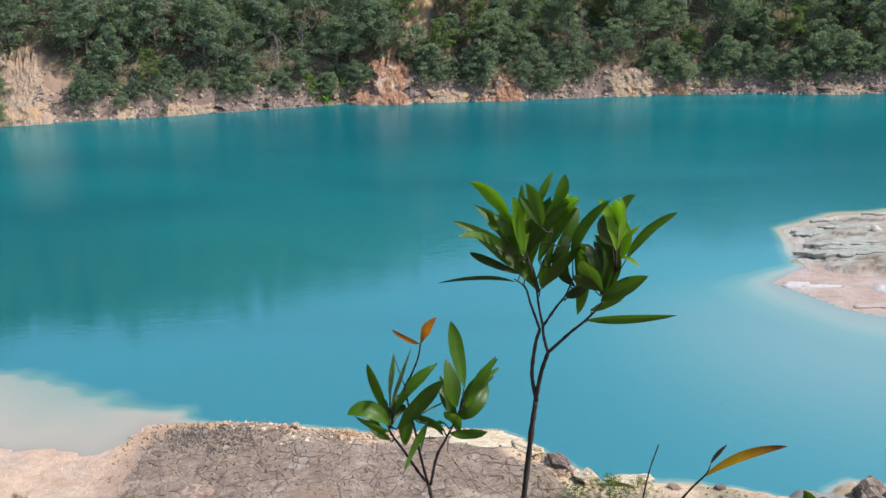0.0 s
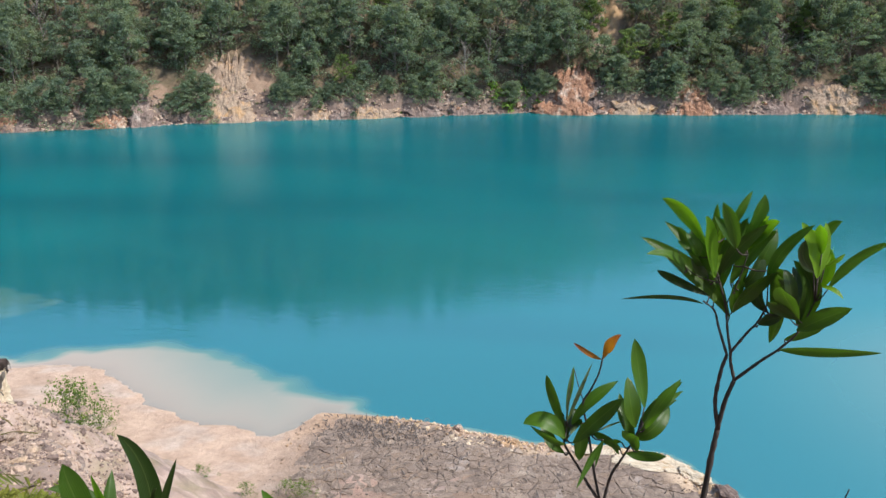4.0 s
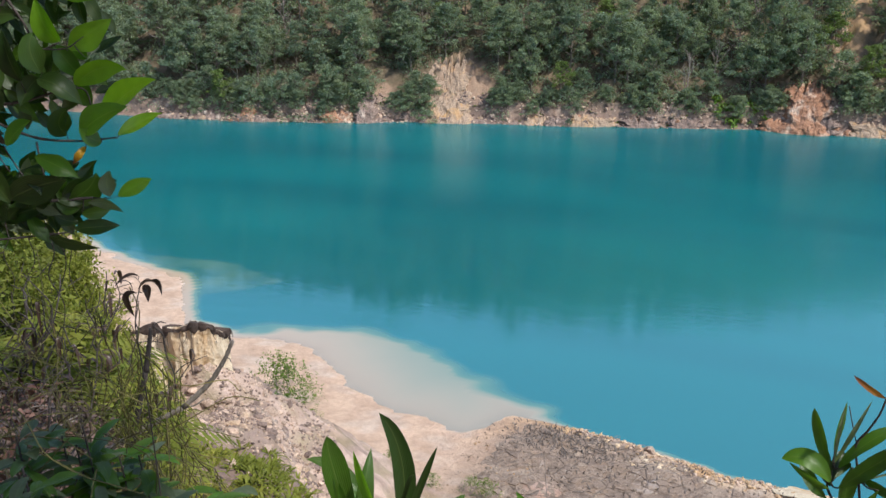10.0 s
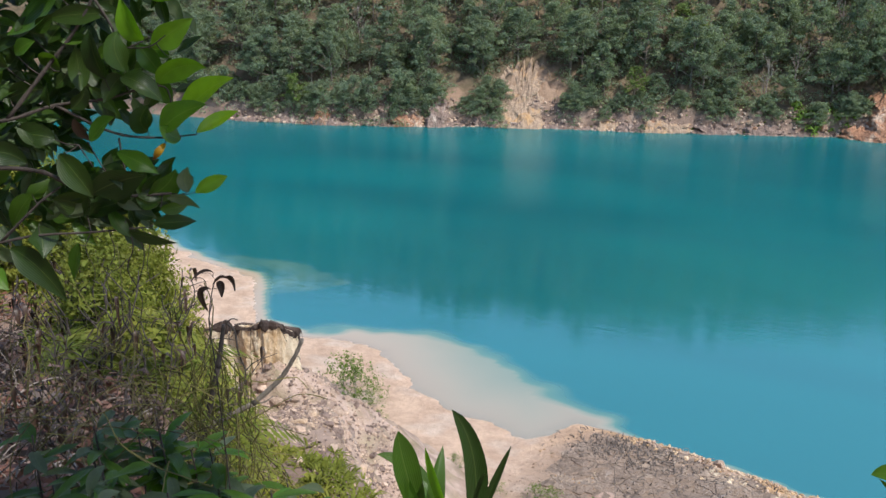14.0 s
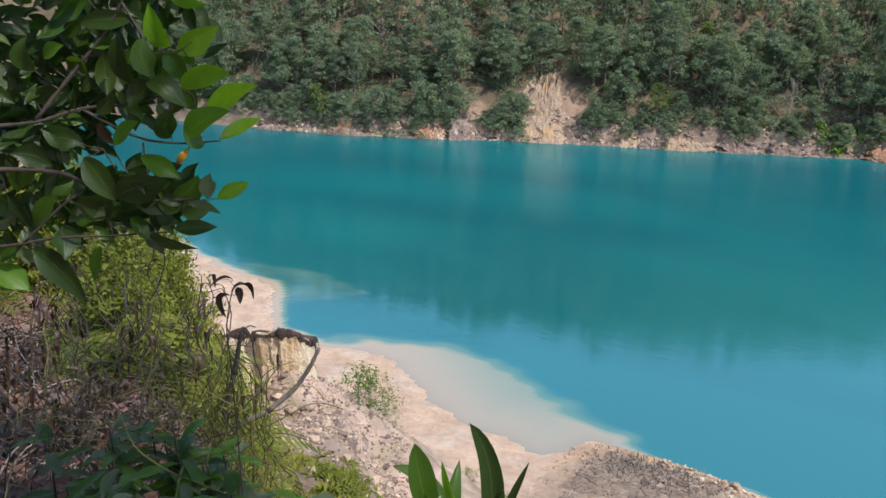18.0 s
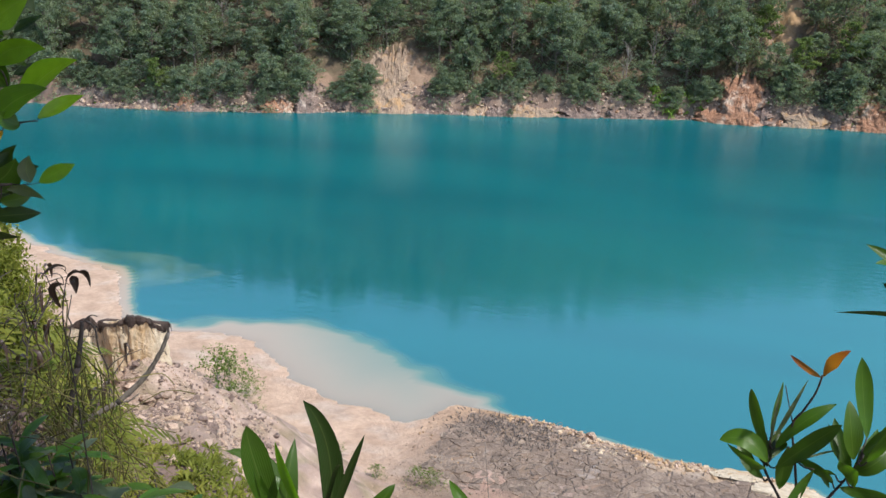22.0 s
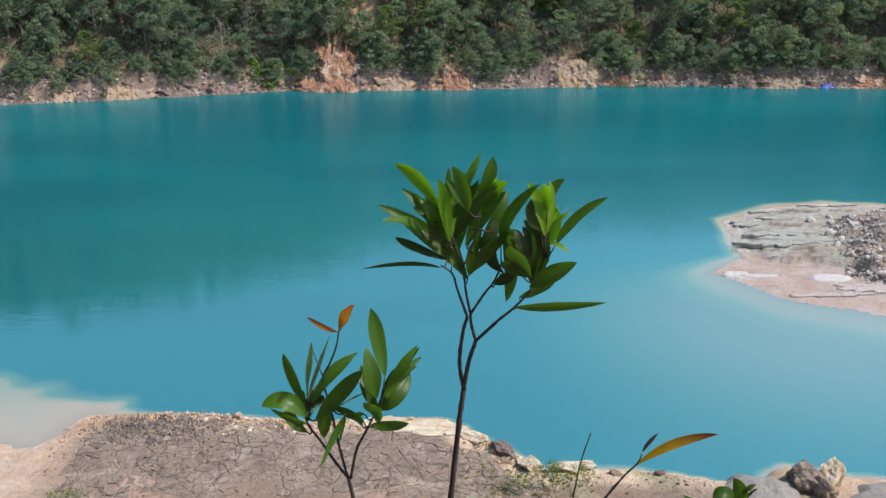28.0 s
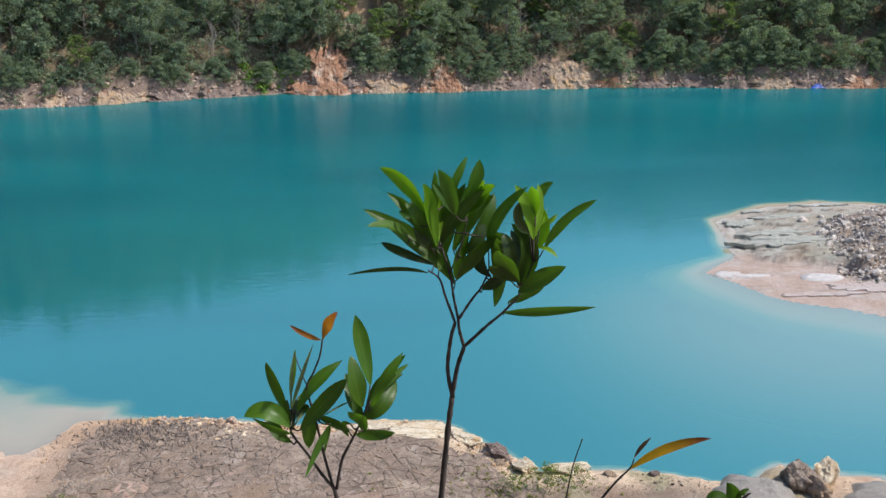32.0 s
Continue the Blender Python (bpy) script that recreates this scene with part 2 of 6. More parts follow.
ROOT_STUB = bark_material("root_wood", (0.06, 0.048, 0.042), (0.24, 0.20, 0.175))
BARK_TREE = bark_material("tree_bark", (0.09, 0.07, 0.055), (0.26, 0.22, 0.18))
LEAF_COLOURS = [
    leaf_material("leaf_dark_green", (0.036, 0.084, 0.007), (0.058, 0.120, 0.009)),
    leaf_material("leaf_green", (0.046, 0.118, 0.009), (0.072, 0.160, 0.011)),
    # brighter copy of the green leaf: sunlight on outer leaves as colour
    leaf_material("leaf_sunlit_green", (0.11, 0.24, 0.010), (0.165, 0.30, 0.014), through_light=0.45),
    leaf_material("leaf_orange", (0.34, 0.12, 0.014), (0.42, 0.17, 0.020), (0.20, 0.05, 0.015)),
    leaf_material("leaf_silver_underside", (0.085, 0.115, 0.060), (0.12, 0.150, 0.085), gloss=0.6),
    leaf_material("leaf_yellow", (0.46, 0.24, 0.010), (0.50, 0.27, 0.012), (0.13, 0.030, 0.010)),
    leaf_material("leaf_dead_brown", (0.040, 0.022, 0.018), (0.075, 0.042, 0.030), through_light=0.1),
    # darker copy of the green leaf: shade inside the foliage as colour
    leaf_material("leaf_shaded_green", (0.016, 0.038, 0.006), (0.031, 0.064, 0.008), through_light=0.3),
]
FOLIAGE = foliage_material("forest_leaves", ((0.134, 0.186, 0.146), (0.188, 0.240, 0.172), (0.270, 0.294, 0.172)), 0.45)
FOLIAGE_LIME = foliage_material("bright_leaves", ((0.12, 0.18, 0.055), (0.15, 0.21, 0.065), (0.19, 0.215, 0.07)))
FERN = foliage_material("fern_leaves", ((0.115, 0.145, 0.030), (0.185, 0.200, 0.038), (0.29, 0.26, 0.058)), 0.42)
STRAW = foliage_material("dead_stalks", ((0.060, 0.040, 0.036), (0.13, 0.092, 0.082), (0.27, 0.21, 0.19)), 0.1)
LITTER = foliage_material("leaf_litter", ((0.085, 0.055, 0.048), (0.17, 0.112, 0.098), (0.26, 0.105, 0.065)), 0.05)
VINE = foliage_material("vine_stems", ((0.10, 0.09, 0.03), (0.14, 0.12, 0.04), (0.07, 0.055, 0.035)), 0.1)
REED = foliage_material("reed_leaves", ((0.11, 0.22, 0.04), (0.15, 0.25, 0.05), (0.19, 0.27, 0.06)))
REED_SOFT = foliage_material("shrub_leaves", ((0.085, 0.150, 0.030), (0.120, 0.185, 0.036), (0.17, 0.21, 0.045)), 0.35)
TARP = leaf_material("blue_tarpaulin", (0.02, 0.08, 0.42), (0.02, 0.08, 0.42), gloss=0.5, through_light=0.1)


# ---- mesh helpers ----
def mesh_of(name, verts, faces, material, smooth=False):
    me = bpy.data.meshes.new(name)
    me.from_pydata([tuple(map(float, v)) for v in verts], [], [tuple(map(int, f)) for f in faces])
    me.materials.append(material)
    if smooth:
        me.polygons.foreach_set("use_smooth", [True] * len(me.polygons))
    me.update()
    return me


def part(name, me, parent, label="", m=None):
    ob = new(name, me)
    ob.parent = parent
    if m is not None:
        ob.matrix_basis = m
    if label:
        ob["label"] = label
    return ob


def thing(name, at, label, category, group="", kind="", turn=0.0, data=None):
    ob = new(name, data)
    ob.matrix_basis = pose(*at, 0, 0, turn)
    return tagged(ob, label, category, group, kind)


def fbm(x, y, scale, octaves=4, seed=0.0):
    """Smooth uneven noise on arrays, about -1 to 1."""
    total, size = np.zeros_like(x, dtype=float), 1.0
    rng = np.random.default_rng(int(seed * 10) + 7)
    for o in range(octaves):
        for k in range(3):
            a = rng.uniform(0, 2 * math.pi)
            p, q = rng.uniform(0, 2 * math.pi, 2)
            f = 2 * math.pi / scale * (2 ** o) * rng.uniform(0.8, 1.25)
            u, v = x * math.cos(a) + y * math.sin(a), -x * math.sin(a) + y * math.cos(a)
            total += size * np.sin(u * f + p + 1.3 * np.sin(v * f * 0.7 + q)) / 3
        size *= 0.5
    return total


def smooth_step(a, b, x):
    s = np.clip((x - a) / (b - a), 0, 1)
    return s * s * (3 - 2 * s)


def tube(path, radii, sides=7, lump=0.0, rng=None):
    """Verts and faces of a tapered round stem along points."""
    pts = [Vector(p) for p in path]
    verts, faces = [], []
    side = Vector((0.31, 0.87, 0.2)).normalized()
    for i, p in enumerate(pts):
        way = (pts[min(i + 1, len(pts) - 1)] - pts[max(i - 1, 0)]).normalized()
        a = (side - way * side.dot(way)).normalized()
        b = way.cross(a)
        for k in range(sides):
            t = 2 * math.pi * k / sides
            r = radii[i] * (1 + (rng.uniform(-lump, lump) if rng else 0))
            verts.append(p + (a * math.cos(t) + b * math.sin(t)) * r)
    for i in range(len(pts) - 1):
        for k in range(sides):
            j = (k + 1) % sides
            faces.append((i * sides + k, i * sides + j, (i + 1) * sides + j, (i + 1) * sides + k))
    faces.append(tuple(range(sides))[::-1])
    faces.append(tuple((len(pts) - 1) * sides + k for k in range(sides)))
    return verts, faces


def spline(pts, steps=4):
    """A smooth line through points."""
    p = [Vector(q) for q in pts]
    if len(p) < 3:
        return [p[0].lerp(p[-1], k / steps) for k in range(steps + 1)]
    ext = [p[0] * 2 - p[1]] + p + [p[-1] * 2 - p[-2]]
    out = []
    for i in range(1, len(ext) - 2):
        a, b, c, d = ext[i - 1:i + 3]
        for k in range(steps):
            t = k / steps
            out.append(0.5 * ((2 * b) + (c - a) * t + (2 * a - 5 * b + 4 * c - d) * t * t + (3 * b - a - 3 * c + d) * t ** 3))
    return out + [p[-1]]


def join(pieces):
    verts, faces = [], []
    for v, f in pieces:
        k = len(verts)
        verts += list(v)
        faces += [tuple(i + k for i in g) for g in f]
    return verts, faces


def rock_geometry(rng, size, flat=0.75, cuts=2):
    """An angular stone: a ball cut by random planes."""
    bm = bmesh.new()
    bmesh.ops.create_icosphere(bm, subdivisions=cuts, radius=1.0)
    planes = [(Vector(rng.normal(size=3)).normalized(), rng.uniform(0.5, 0.85)) for _ in range(15)]
    off = Vector(rng.uniform(-9, 9, 3))
    for v in bm.verts:
        for w, d in planes:
            s = v.co.dot(w) - d
            if s > 0:
                v.co -= w * s
        v.co *= 1 + 0.18 * noise.noise(v.co * 1.7 + off)
        v.co.x *= size * 1.15
        v.co.y *= size
        v.co.z *= size * flat
    verts = [v.co.copy() for v in bm.verts]
    faces = [tuple(v.index for v in f.verts) for f in bm.faces]
    bm.free()
    return verts, faces


# ---- the lie of the land ----
LAKE = [(-120, 62), (-60, 42), (-36.4, 33.6), (-31.5, 32.9), (-28.8, 30.3), (-26.5, 28.0), (-23.5, 27.6), (-21.7, 28.3), (-19.7, 28.0),
        (-18.0, 26.5), (-14.9, 24.8), (-12.4, 24.6), (-11.1, 24.3), (-10.2, 26.2), (-7.1, 26.2), (-5.0, 25.8), (-2.4, 25.3), (0.2, 25.5),
        (1.9, 25.3), (3.8, 23.4), (4.6, 22.2), (5.3, 22.6), (8.0, 22.1), (10.0, 21.5), (12.0, 22.0), (15.0, 21.4), (22, 19), (40, 15), (75, 16),
        (95, 40), (85, 82), (56, 93.5), (40.7, 94), (33, 95.3), (22, 95.3), (9, 93.4), (-2, 92.5), (-10, 92.8), (-27, 87.3), (-38.5, 84.4),
        (-45.3, 82.0), (-53, 78.0), (-62.5, 75), (-72, 73.5), (-120, 70)]
SPIT = [(19.2, 46.7), (22.9, 49.1), (26.6, 49.9), (31, 49.0), (38, 48), (70, 46), (70, 28), (40, 29), (26, 31.5), (21.4, 32.8), (18.2, 34.6), (16.5, 36.8),
        (15.7, 38.4), (16.8, 39.5), (17.9, 40.6), (18.2, 42.5), (18.8, 44.7)]
SHELF = [(-25.0, 26.0), (-23.2, 28.2), (-20.5, 29.6), (-18.5, 30.2), (-15.1, 29.6), (-12.8, 28.0), (-11.3, 27.1), (-9.8, 26.6), (-10.5, 22.0)]
LEDGE = [(-38, 30), (-37.5, 34.5), (-33, 35.2), (-30.2, 35.6), (-26.4, 34.3), (-27.6, 32.2), (-30, 30)]
# edge of the rubble heap on the spit: metres ahead, metres across
HEAP_Y = (33.5, 35.7, 36.6, 37.9, 41.0, 44.2, 45.5, 47.8, 51.0)
HEAP_X = (26.0, 23.2, 22.4, 22.0, 22.8, 24.0, 26.4, 29.9, 33.0)
# skyline of the far hill: metres across, metres high
SKY_X = (-140, -80, -50, -26, -12, 0, 12, 30, 120)
SKY_Z = (27, 32, 38, 35, 27, 19.5, 17, 15, 14)


def signed_distance(x, y, poly):
    best = np.full(x.shape, 1e9)
    inside = np.zeros(x.shape, bool)
    for (ax, ay), (bx, by) in zip(poly, poly[1:] + poly[:1]):
        dx, dy = bx - ax, by - ay
        k = np.clip(((x - ax) * dx + (y - ay) * dy) / (dx * dx + dy * dy), 0, 1)
        best = np.minimum(best, (x - ax - k * dx) ** 2 + (y - ay - k * dy) ** 2)
        cross = (ay > y) != (by > y)
        with np.errstate(divide="ignore", invalid="ignore"):
            at = ax + (y - ay) * dx / (dy if dy else 1e-9)
        inside ^= cross & (x < at)
    return np.where(inside, 1, -1) * np.sqrt(best)


BARE = [(-40.0, 86.0, 3.5, 4.6), (-5.3, 94.0, 2.6, 2.8), (-48.0, 82.4, 1.3, 2.6), (20.0, 96.2, 2.8, 2.0), (7.0, 94.6, 2.0, 2.0), (-2.6, 106.0, 1.8, 8.0)]


def bareness(x, y):
    b = np.zeros_like(x, dtype=float)
    for cx, cy, rx, ry in BARE:
        b = np.maximum(b, 1 - smooth_step(0.75, 1.1, np.hypot((x - cx) / rx, (y - cy) / ry)))
    return b


def land(x, y):
    """Height and soil colour of the ground at arrays x, y."""
    x, y = np.asarray(x, float), np.asarray(y, float)
    wob = 0.35 * fbm(x, y, 5.0, 3, 1)
    lake = signed_distance(x, y, LAKE) + wob * 0.6
    spit = -signed_distance(x, y, SPIT) + wob * 0.5
    wet = np.minimum(lake, spit)
    dist, az = np.hypot(x, y), np.degrees(np.arctan2(-x, y))
    far = smooth_step(52, 66, y + 0.12 * np.abs(x))
    # lake floor
    inwards = np.maximum(wet, 0)
    shelf = np.maximum(-signed_distance(x, y, SHELF) - 0.35 * fbm(x, y, 3.6, 2, 16), 0)
    ledge = np.maximum(-signed_distance(x, y, LEDGE), 0)
    apron = np.maximum(spit - 0.2 - 1.2 * smooth_step(41, 34, y), 0)
    deep = np.minimum(np.minimum((0.35 + 3.2 * smooth_step(-9.5, -7, x) * (y < 30) + 2.0 * smooth_step(58, 66, y)) * inwards + 1.6 * np.maximum(inwards - 0.45, 0), 0.005 + 0.055 * inwards + 0.55 * shelf), np.minimum(0.60 + 0.35 * ledge + 0.08 * fbm(x, y, 3.0, 3, 29), 0.006 + 0.035 * np.maximum(spit, 0) + (0.22 + 0.75 * smooth_step(38, 44, y)) * apron))
    floor = -np.minimum(np.maximum(deep, 0), 5.0)
    # near shore
    dry = np.maximum(-wet, 0)
    mudzone = smooth_step(-11.5, -7.5, x) * smooth_step(16, 9, x) * (y < 40)
    sand = np.minimum(0.07 * dry, 0.6) + 0.03 * fbm(x, y, 2.5, 3, 2)
    mud = 0.24 * smooth_step(0.0, 0.45, dry) + 0.05 * dry + 0.10 * fbm(x, y, 1.8, 4, 3) * smooth_step(0, 1, dry)
    low = sand * (1 - mudzone) + mud * mudzone
    level = y + 0.5 * np.clip(x - 18, -3, 5) + 0.35 * fbm(x, y, 3.0, 2, 19)
    redflat = smooth_step(41.1, 40.1, level) * (spit < 0.5) * (x > 8) * (y > 26)
    low = low * (1 - 0.93 * redflat) + redflat * (0.018 + 0.014 * fbm(x, y, 3.0, 3, 18))
    beach = np.clip(-spit, 0, 9) + 0.10 * fbm(x, y, 1.4, 3, 22)
    on_spit = (level > 40.6) * (y < 60) * (x > 10)
    low = low + on_spit * (0.05 * np.exp(-((beach - 0.45) / 0.10) ** 2) + 0.05 * np.exp(-((beach - 0.95) / 0.12) ** 2) + 0.13 * smooth_step(1.1, 1.35, beach))
    terrace = fbm(x * 0.6, y * 1.6, 4.5, 4, 17)
    low = low + 0.13 * smooth_step(-0.04, 0.05, terrace) * on_spit * (spit < -0.6) * (y < 60) * smooth_step(-0.6, -1.6, spit)
    heap = x - np.interp(y, HEAP_Y, HEAP_X)
    rubble = smooth_step(-0.3, 1.2, heap) * (y > 33.5) * (y < 52)
    low = low + rubble * (0.16 * np.clip(heap, 0, 7) + 0.22 * fbm(x, y, 2.2, 4, 4))
    # hillside below the camera, and the spur beside it
    spur = smooth_step(29, 40, az) * (y > -20)
    front = 13.4 - 0.80 * np.maximum(dist - 0.7, 0) + 0.25 * fbm(x, y, 3.0, 3, 5)
    reach = 21.5 + 7.0 * smooth_step(46, 62, az)
    pitch = 0.20 + 0.27 * smooth_step(53, 45, az)
    crest = 13.4 - 0.20 * np.minimum(dist, 3) - pitch * np.clip(dist - 3, 0, 99) + 0.18 * fbm(x, y, 2.6, 4, 6)
    crest = crest - 0.95 * np.maximum(dist - reach, 0) - 1.3 * np.exp(-((dist - 9) / 5) ** 2) * smooth_step(47, 42, az)
    hill = front * (1 - spur) + crest * spur
    foot = np.hypot(x + 14.0, y - 15.3)
    hill = np.maximum(hill, 5.75 - 0.95 * np.maximum(foot - 0.35, 0) + 0.22 * fbm(x, y, 1.2, 3, 31))
    back = 13.4 + 0.25 * np.maximum(-y - 1.0, 0) + 0.3 * fbm(x, y, 6.0, 3, 7)
    hill = np.where(y < 0.5, np.maximum(hill, back - 6 * np.maximum(y - 0.0, 0) - 0.5 * np.maximum(np.abs(x) - 3 - np.maximum(-y, 0), 0)), hill)
    near = np.maximum(low, hill)
    near = np.where(dry > 0, near, np.where((hill > 0) & (dist < 24), hill, floor))
    # far bank and hill
    inland = dry + 0.5 * fbm(x, y, 7.0, 3, 8)
    bare = bareness(x, y)
    bank = 1.7 * smooth_step(0.7, 1.9, dry) + 0.10 * dry + 0.35 * fbm(x, y, 1.6, 4, 9) * smooth_step(0, 0.8, dry)
    top = np.interp(x, SKY_X, SKY_Z) + 1.5 * fbm(x, y, 22.0, 3, 10)
    rise = (0.78 + 0.12 * fbm(x, y, 30, 2, 11)) * np.maximum(inland - 1.8, 0)
    rise = top * np.tanh(rise / top) + 0.5 * fbm(x, y, 5.0, 3, 12) * smooth_step(2, 6, inland) * smooth_step(300, 150, dist)
    over = np.where(dry > 0, bank + rise, floor)
    z = near * (1 - far) + over * far
    # soil colours
    n1, n2 = fbm(x, y, 3.2, 4, 13), fbm(x, y, 9.0, 3, 14)
    col = np.zeros(x.shape + (3,))

    def paint(rgb, w):
        w = np.clip(w, 0, 1)[..., None]
        col[:] = col * (1 - w) + np.array(rgb) * w
    paint((0.60, 0.44, 0.33), np.ones_like(x))
    paint((0.62, 0.50, 0.41), smooth_step(0.1, 0.7, n1))
    paint((0.25, 0.192, 0.147), mudzone * smooth_step(0.25, 0.9, dry + 0.3 * n1))
    paint((0.40, 0.36, 0.33), mudzone * smooth_step(0.25, 0.6, n1) * 0.8)
    paint((0.55, 0.34, 0.17), mudzone * smooth_step(0.9, 0.3, np.abs(dry - 0.35)) * smooth_step(-0.15, 0.3, n2))
    paint((0.50, 0.33, 0.26), mudzone * smooth_step(4.0, 6.0, dry + 2.2 * n2 + 0.8 * n1) * 0.7)
    paint((0.64, 0.50, 0.36), mudzone * smooth_step(-4.5, -1.0, x + n1) * smooth_step(1.5, 0.8, dry + 0.3 * n1))
    paint((0.30, 0.30, 0.16), mudzone * smooth_step(2.0, 4.0, x + n1) * smooth_step(0.15, 0.6, n1 + 0.3 * n2) * 0.7)
    spit_land = (spit < 6.0) & (y > 28) & (x > 8) & (y < 56)
    paint((0.41, 0.405, 0.36), spit_land * np.ones_like(x))
    paint((0.34, 0.345, 0.29), spit_land * on_spit * smooth_step(1.1, 1.5, beach) * smooth_step(-0.2, 0.3, fbm(x * 0.5, y * 1.2, 5.0, 3, 23)))
    paint((0.46, 0.365, 0.32), spit_land * smooth_step(41.0, 40.2, level))
    paint((0.47, 0.42, 0.39), spit_land * smooth_step(41.0, 40.2, level) * smooth_step(0.1, 0.45, fbm(x * 0.5, y * 1.6, 3.4, 3, 24)) * 0.8)
    paint((0.46, 0.435, 0.39), spit_land * on_spit * smooth_step(0.75, 0.6, beach))
    paint((0.17, 0.155, 0.125), spit_land * on_spit * smooth_step(0.09, 0.03, np.abs(beach - 0.72)) * 0.2)
    paint((0.11, 0.10, 0.08), spit_land * on_spit * smooth_step(0.17, 0.05, np.abs(terrace)) * (beach > 0.9) * smooth_step(-0.35, 0.15, fbm(x, y, 4.0, 2, 25)) * 0.9)
    paint((0.13, 0.12, 0.10), spit_land * on_spit * smooth_step(0.11, 0.03, np.abs(fbm(x * 0.5, y * 1.5, 3.4, 3, 26))) * (beach > 1.2) * smooth_step(0.0, 0.3, fbm(x, y, 5.0, 2, 27)) * 0.8)
    paint((0.30, 0.24, 0.21), spit_land * (1 - on_spit) * smooth_step(0.07, 0.02, np.abs(fbm(x * 0.35, y * 1.0, 5.5, 2, 28))) * 0.6)
    paint((0.28, 0.235, 0.195), rubble)
    slope = (hill > low + 0.05) & (y < 40)
    paint((0.25, 0.18, 0.152), slope * np.ones_like(x))
    paint((0.57, 0.44, 0.37), slope * smooth_step(13, 16, dist) * smooth_step(60, 50, az))
    paint((0.33, 0.25, 0.215), slope * smooth_step(13, 16, dist) * smooth_step(60, 50, az) * smooth_step(0.0, 0.35, fbm(x, y, 1.7, 4, 32)) * 0.85)
    paint((0.24, 0.22, 0.11), slope * smooth_step(13, 16, dist) * smooth_step(60, 50, az) * smooth_step(0.15, 0.45, fbm(x, y, 1.3, 3, 33)) * 0.6)
    paint((0.215, 0.160, 0.135), far)
    paint((0.31, 0.245, 0.205), far * smooth_step(0.05, 0.5, n1))
    paint((0.55, 0.33, 0.16), far * smooth_step(0.35, 0.7, n2) * smooth_step(-0.2, 0.4, n1))
    paint((0.105, 0.092, 0.058), far * smooth_step(1.6, 2.8, inland) * (1 - bare))
    paint((0.33, 0.225, 0.15), far * bare * smooth_step(1.5, 3.0, inland) * 0.7)
    paint((0.50, 0.33, 0.18), far * bare * (x > -7) * (x < 2) * (y > 98))
    return z, col, wet, dry


def axis(stops):
    """Grid lines: (start, end, step) runs, one after another."""
    out = []
    for a, b, s in stops:
        k = max(1, int(round((b - a) / s)))
        out += list(np.linspace(a, b, k, endpoint=False))
    return np.array(out + [stops[-1][1]])


GX = axis([(-3000, -400, 520), (-400, -160, 40), (-160, -80, 4), (-80, -40, 0.55), (-40, -26, 0.34), (-26, 14, 0.28), (14, 32, 0.17), (32, 34, 0.34), (34, 64, 0.7), (64, 160, 5), (160, 400, 40), (400, 3000, 520)])
GY = axis([(-3000, -300, 540), (-300, -30, 30), (-30, -4, 1.5), (-4, 12, 0.35), (12, 30, 0.27), (30, 34, 0.34), (34, 51, 0.17), (51, 70, 1.2), (70, 106, 0.42), (106, 150, 1.2), (150, 400, 25), (400, 3000, 520)])


def sheet(name, z, keep=None):
    xx, yy = np.meshgrid(GX, GY)
    nx = len(GX)
    verts = np.stack([xx.ravel(), yy.ravel(), z.ravel()], 1)
    i, j = np.meshgrid(np.arange(nx - 1), np.arange(len(GY) - 1))
    a = (j * nx + i).ravel()
    faces = np.stack([a, a + 1, a + nx + 1, a + nx], 1)
    used = np.arange(len(verts))
    if keep is not None:
        k = keep.ravel()
        faces = faces[k[faces].any(1)]
        used = np.unique(faces)
        remap = np.full(len(verts), -1)
        remap[used] = np.arange(len(used))
        faces = remap[faces]
        verts = verts[used]
    me = bpy.data.meshes.new(name)
    me.vertices.add(len(verts))
    me.vertices.foreach_set("co", verts.ravel())
    me.loops.add(faces.size)
    me.loops.foreach_set("vertex_index", faces.ravel().astype(np.int32))
    me.polygons.add(len(faces))
    me.polygons.foreach_set("loop_start", np.arange(0, faces.size, 4, dtype=np.int32))
    me.polygons.foreach_set("use_smooth", np.ones(len(faces), bool))
    me.update(calc_edges=True)
    return me, used


xx, yy = np.meshgrid(GX, GY)
GZ, GCOL, GWET, GDRY = land(xx, yy)


def from_grid(values, x, y):
    i = min(max(int(np.searchsorted(GX, x)) - 1, 0), len(GX) - 2)
    j = min(max(int(np.searchsorted(GY, y)) - 1, 0), len(GY) - 2)
    u, v = (x - GX[i]) / (GX[i + 1] - GX[i]), (y - GY[j]) / (GY[j + 1] - GY[j])
    return float((values[j, i] * (1 - u) + values[j, i + 1] * u) * (1 - v) + (values[j + 1, i] * (1 - u) + values[j + 1, i + 1] * u) * v)


def land_z(x, y):
    """The height of the ground sheet."""
    return from_grid(GZ, x, y)


ground_mesh, used = sheet("ground", GZ)
layer = ground_mesh.attributes.new("soil", "FLOAT_COLOR", "POINT")
layer.data.foreach_set("color", np.concatenate([GCOL.reshape(-1, 3), np.ones((GZ.size, 1))], 1).ravel())
ground_mesh.materials.append(SOIL)
ground = tagged(new("ground", ground_mesh), "bare pinkish sand, cracked mud and steep earthen slopes round a lake", "ground", kind="structure")

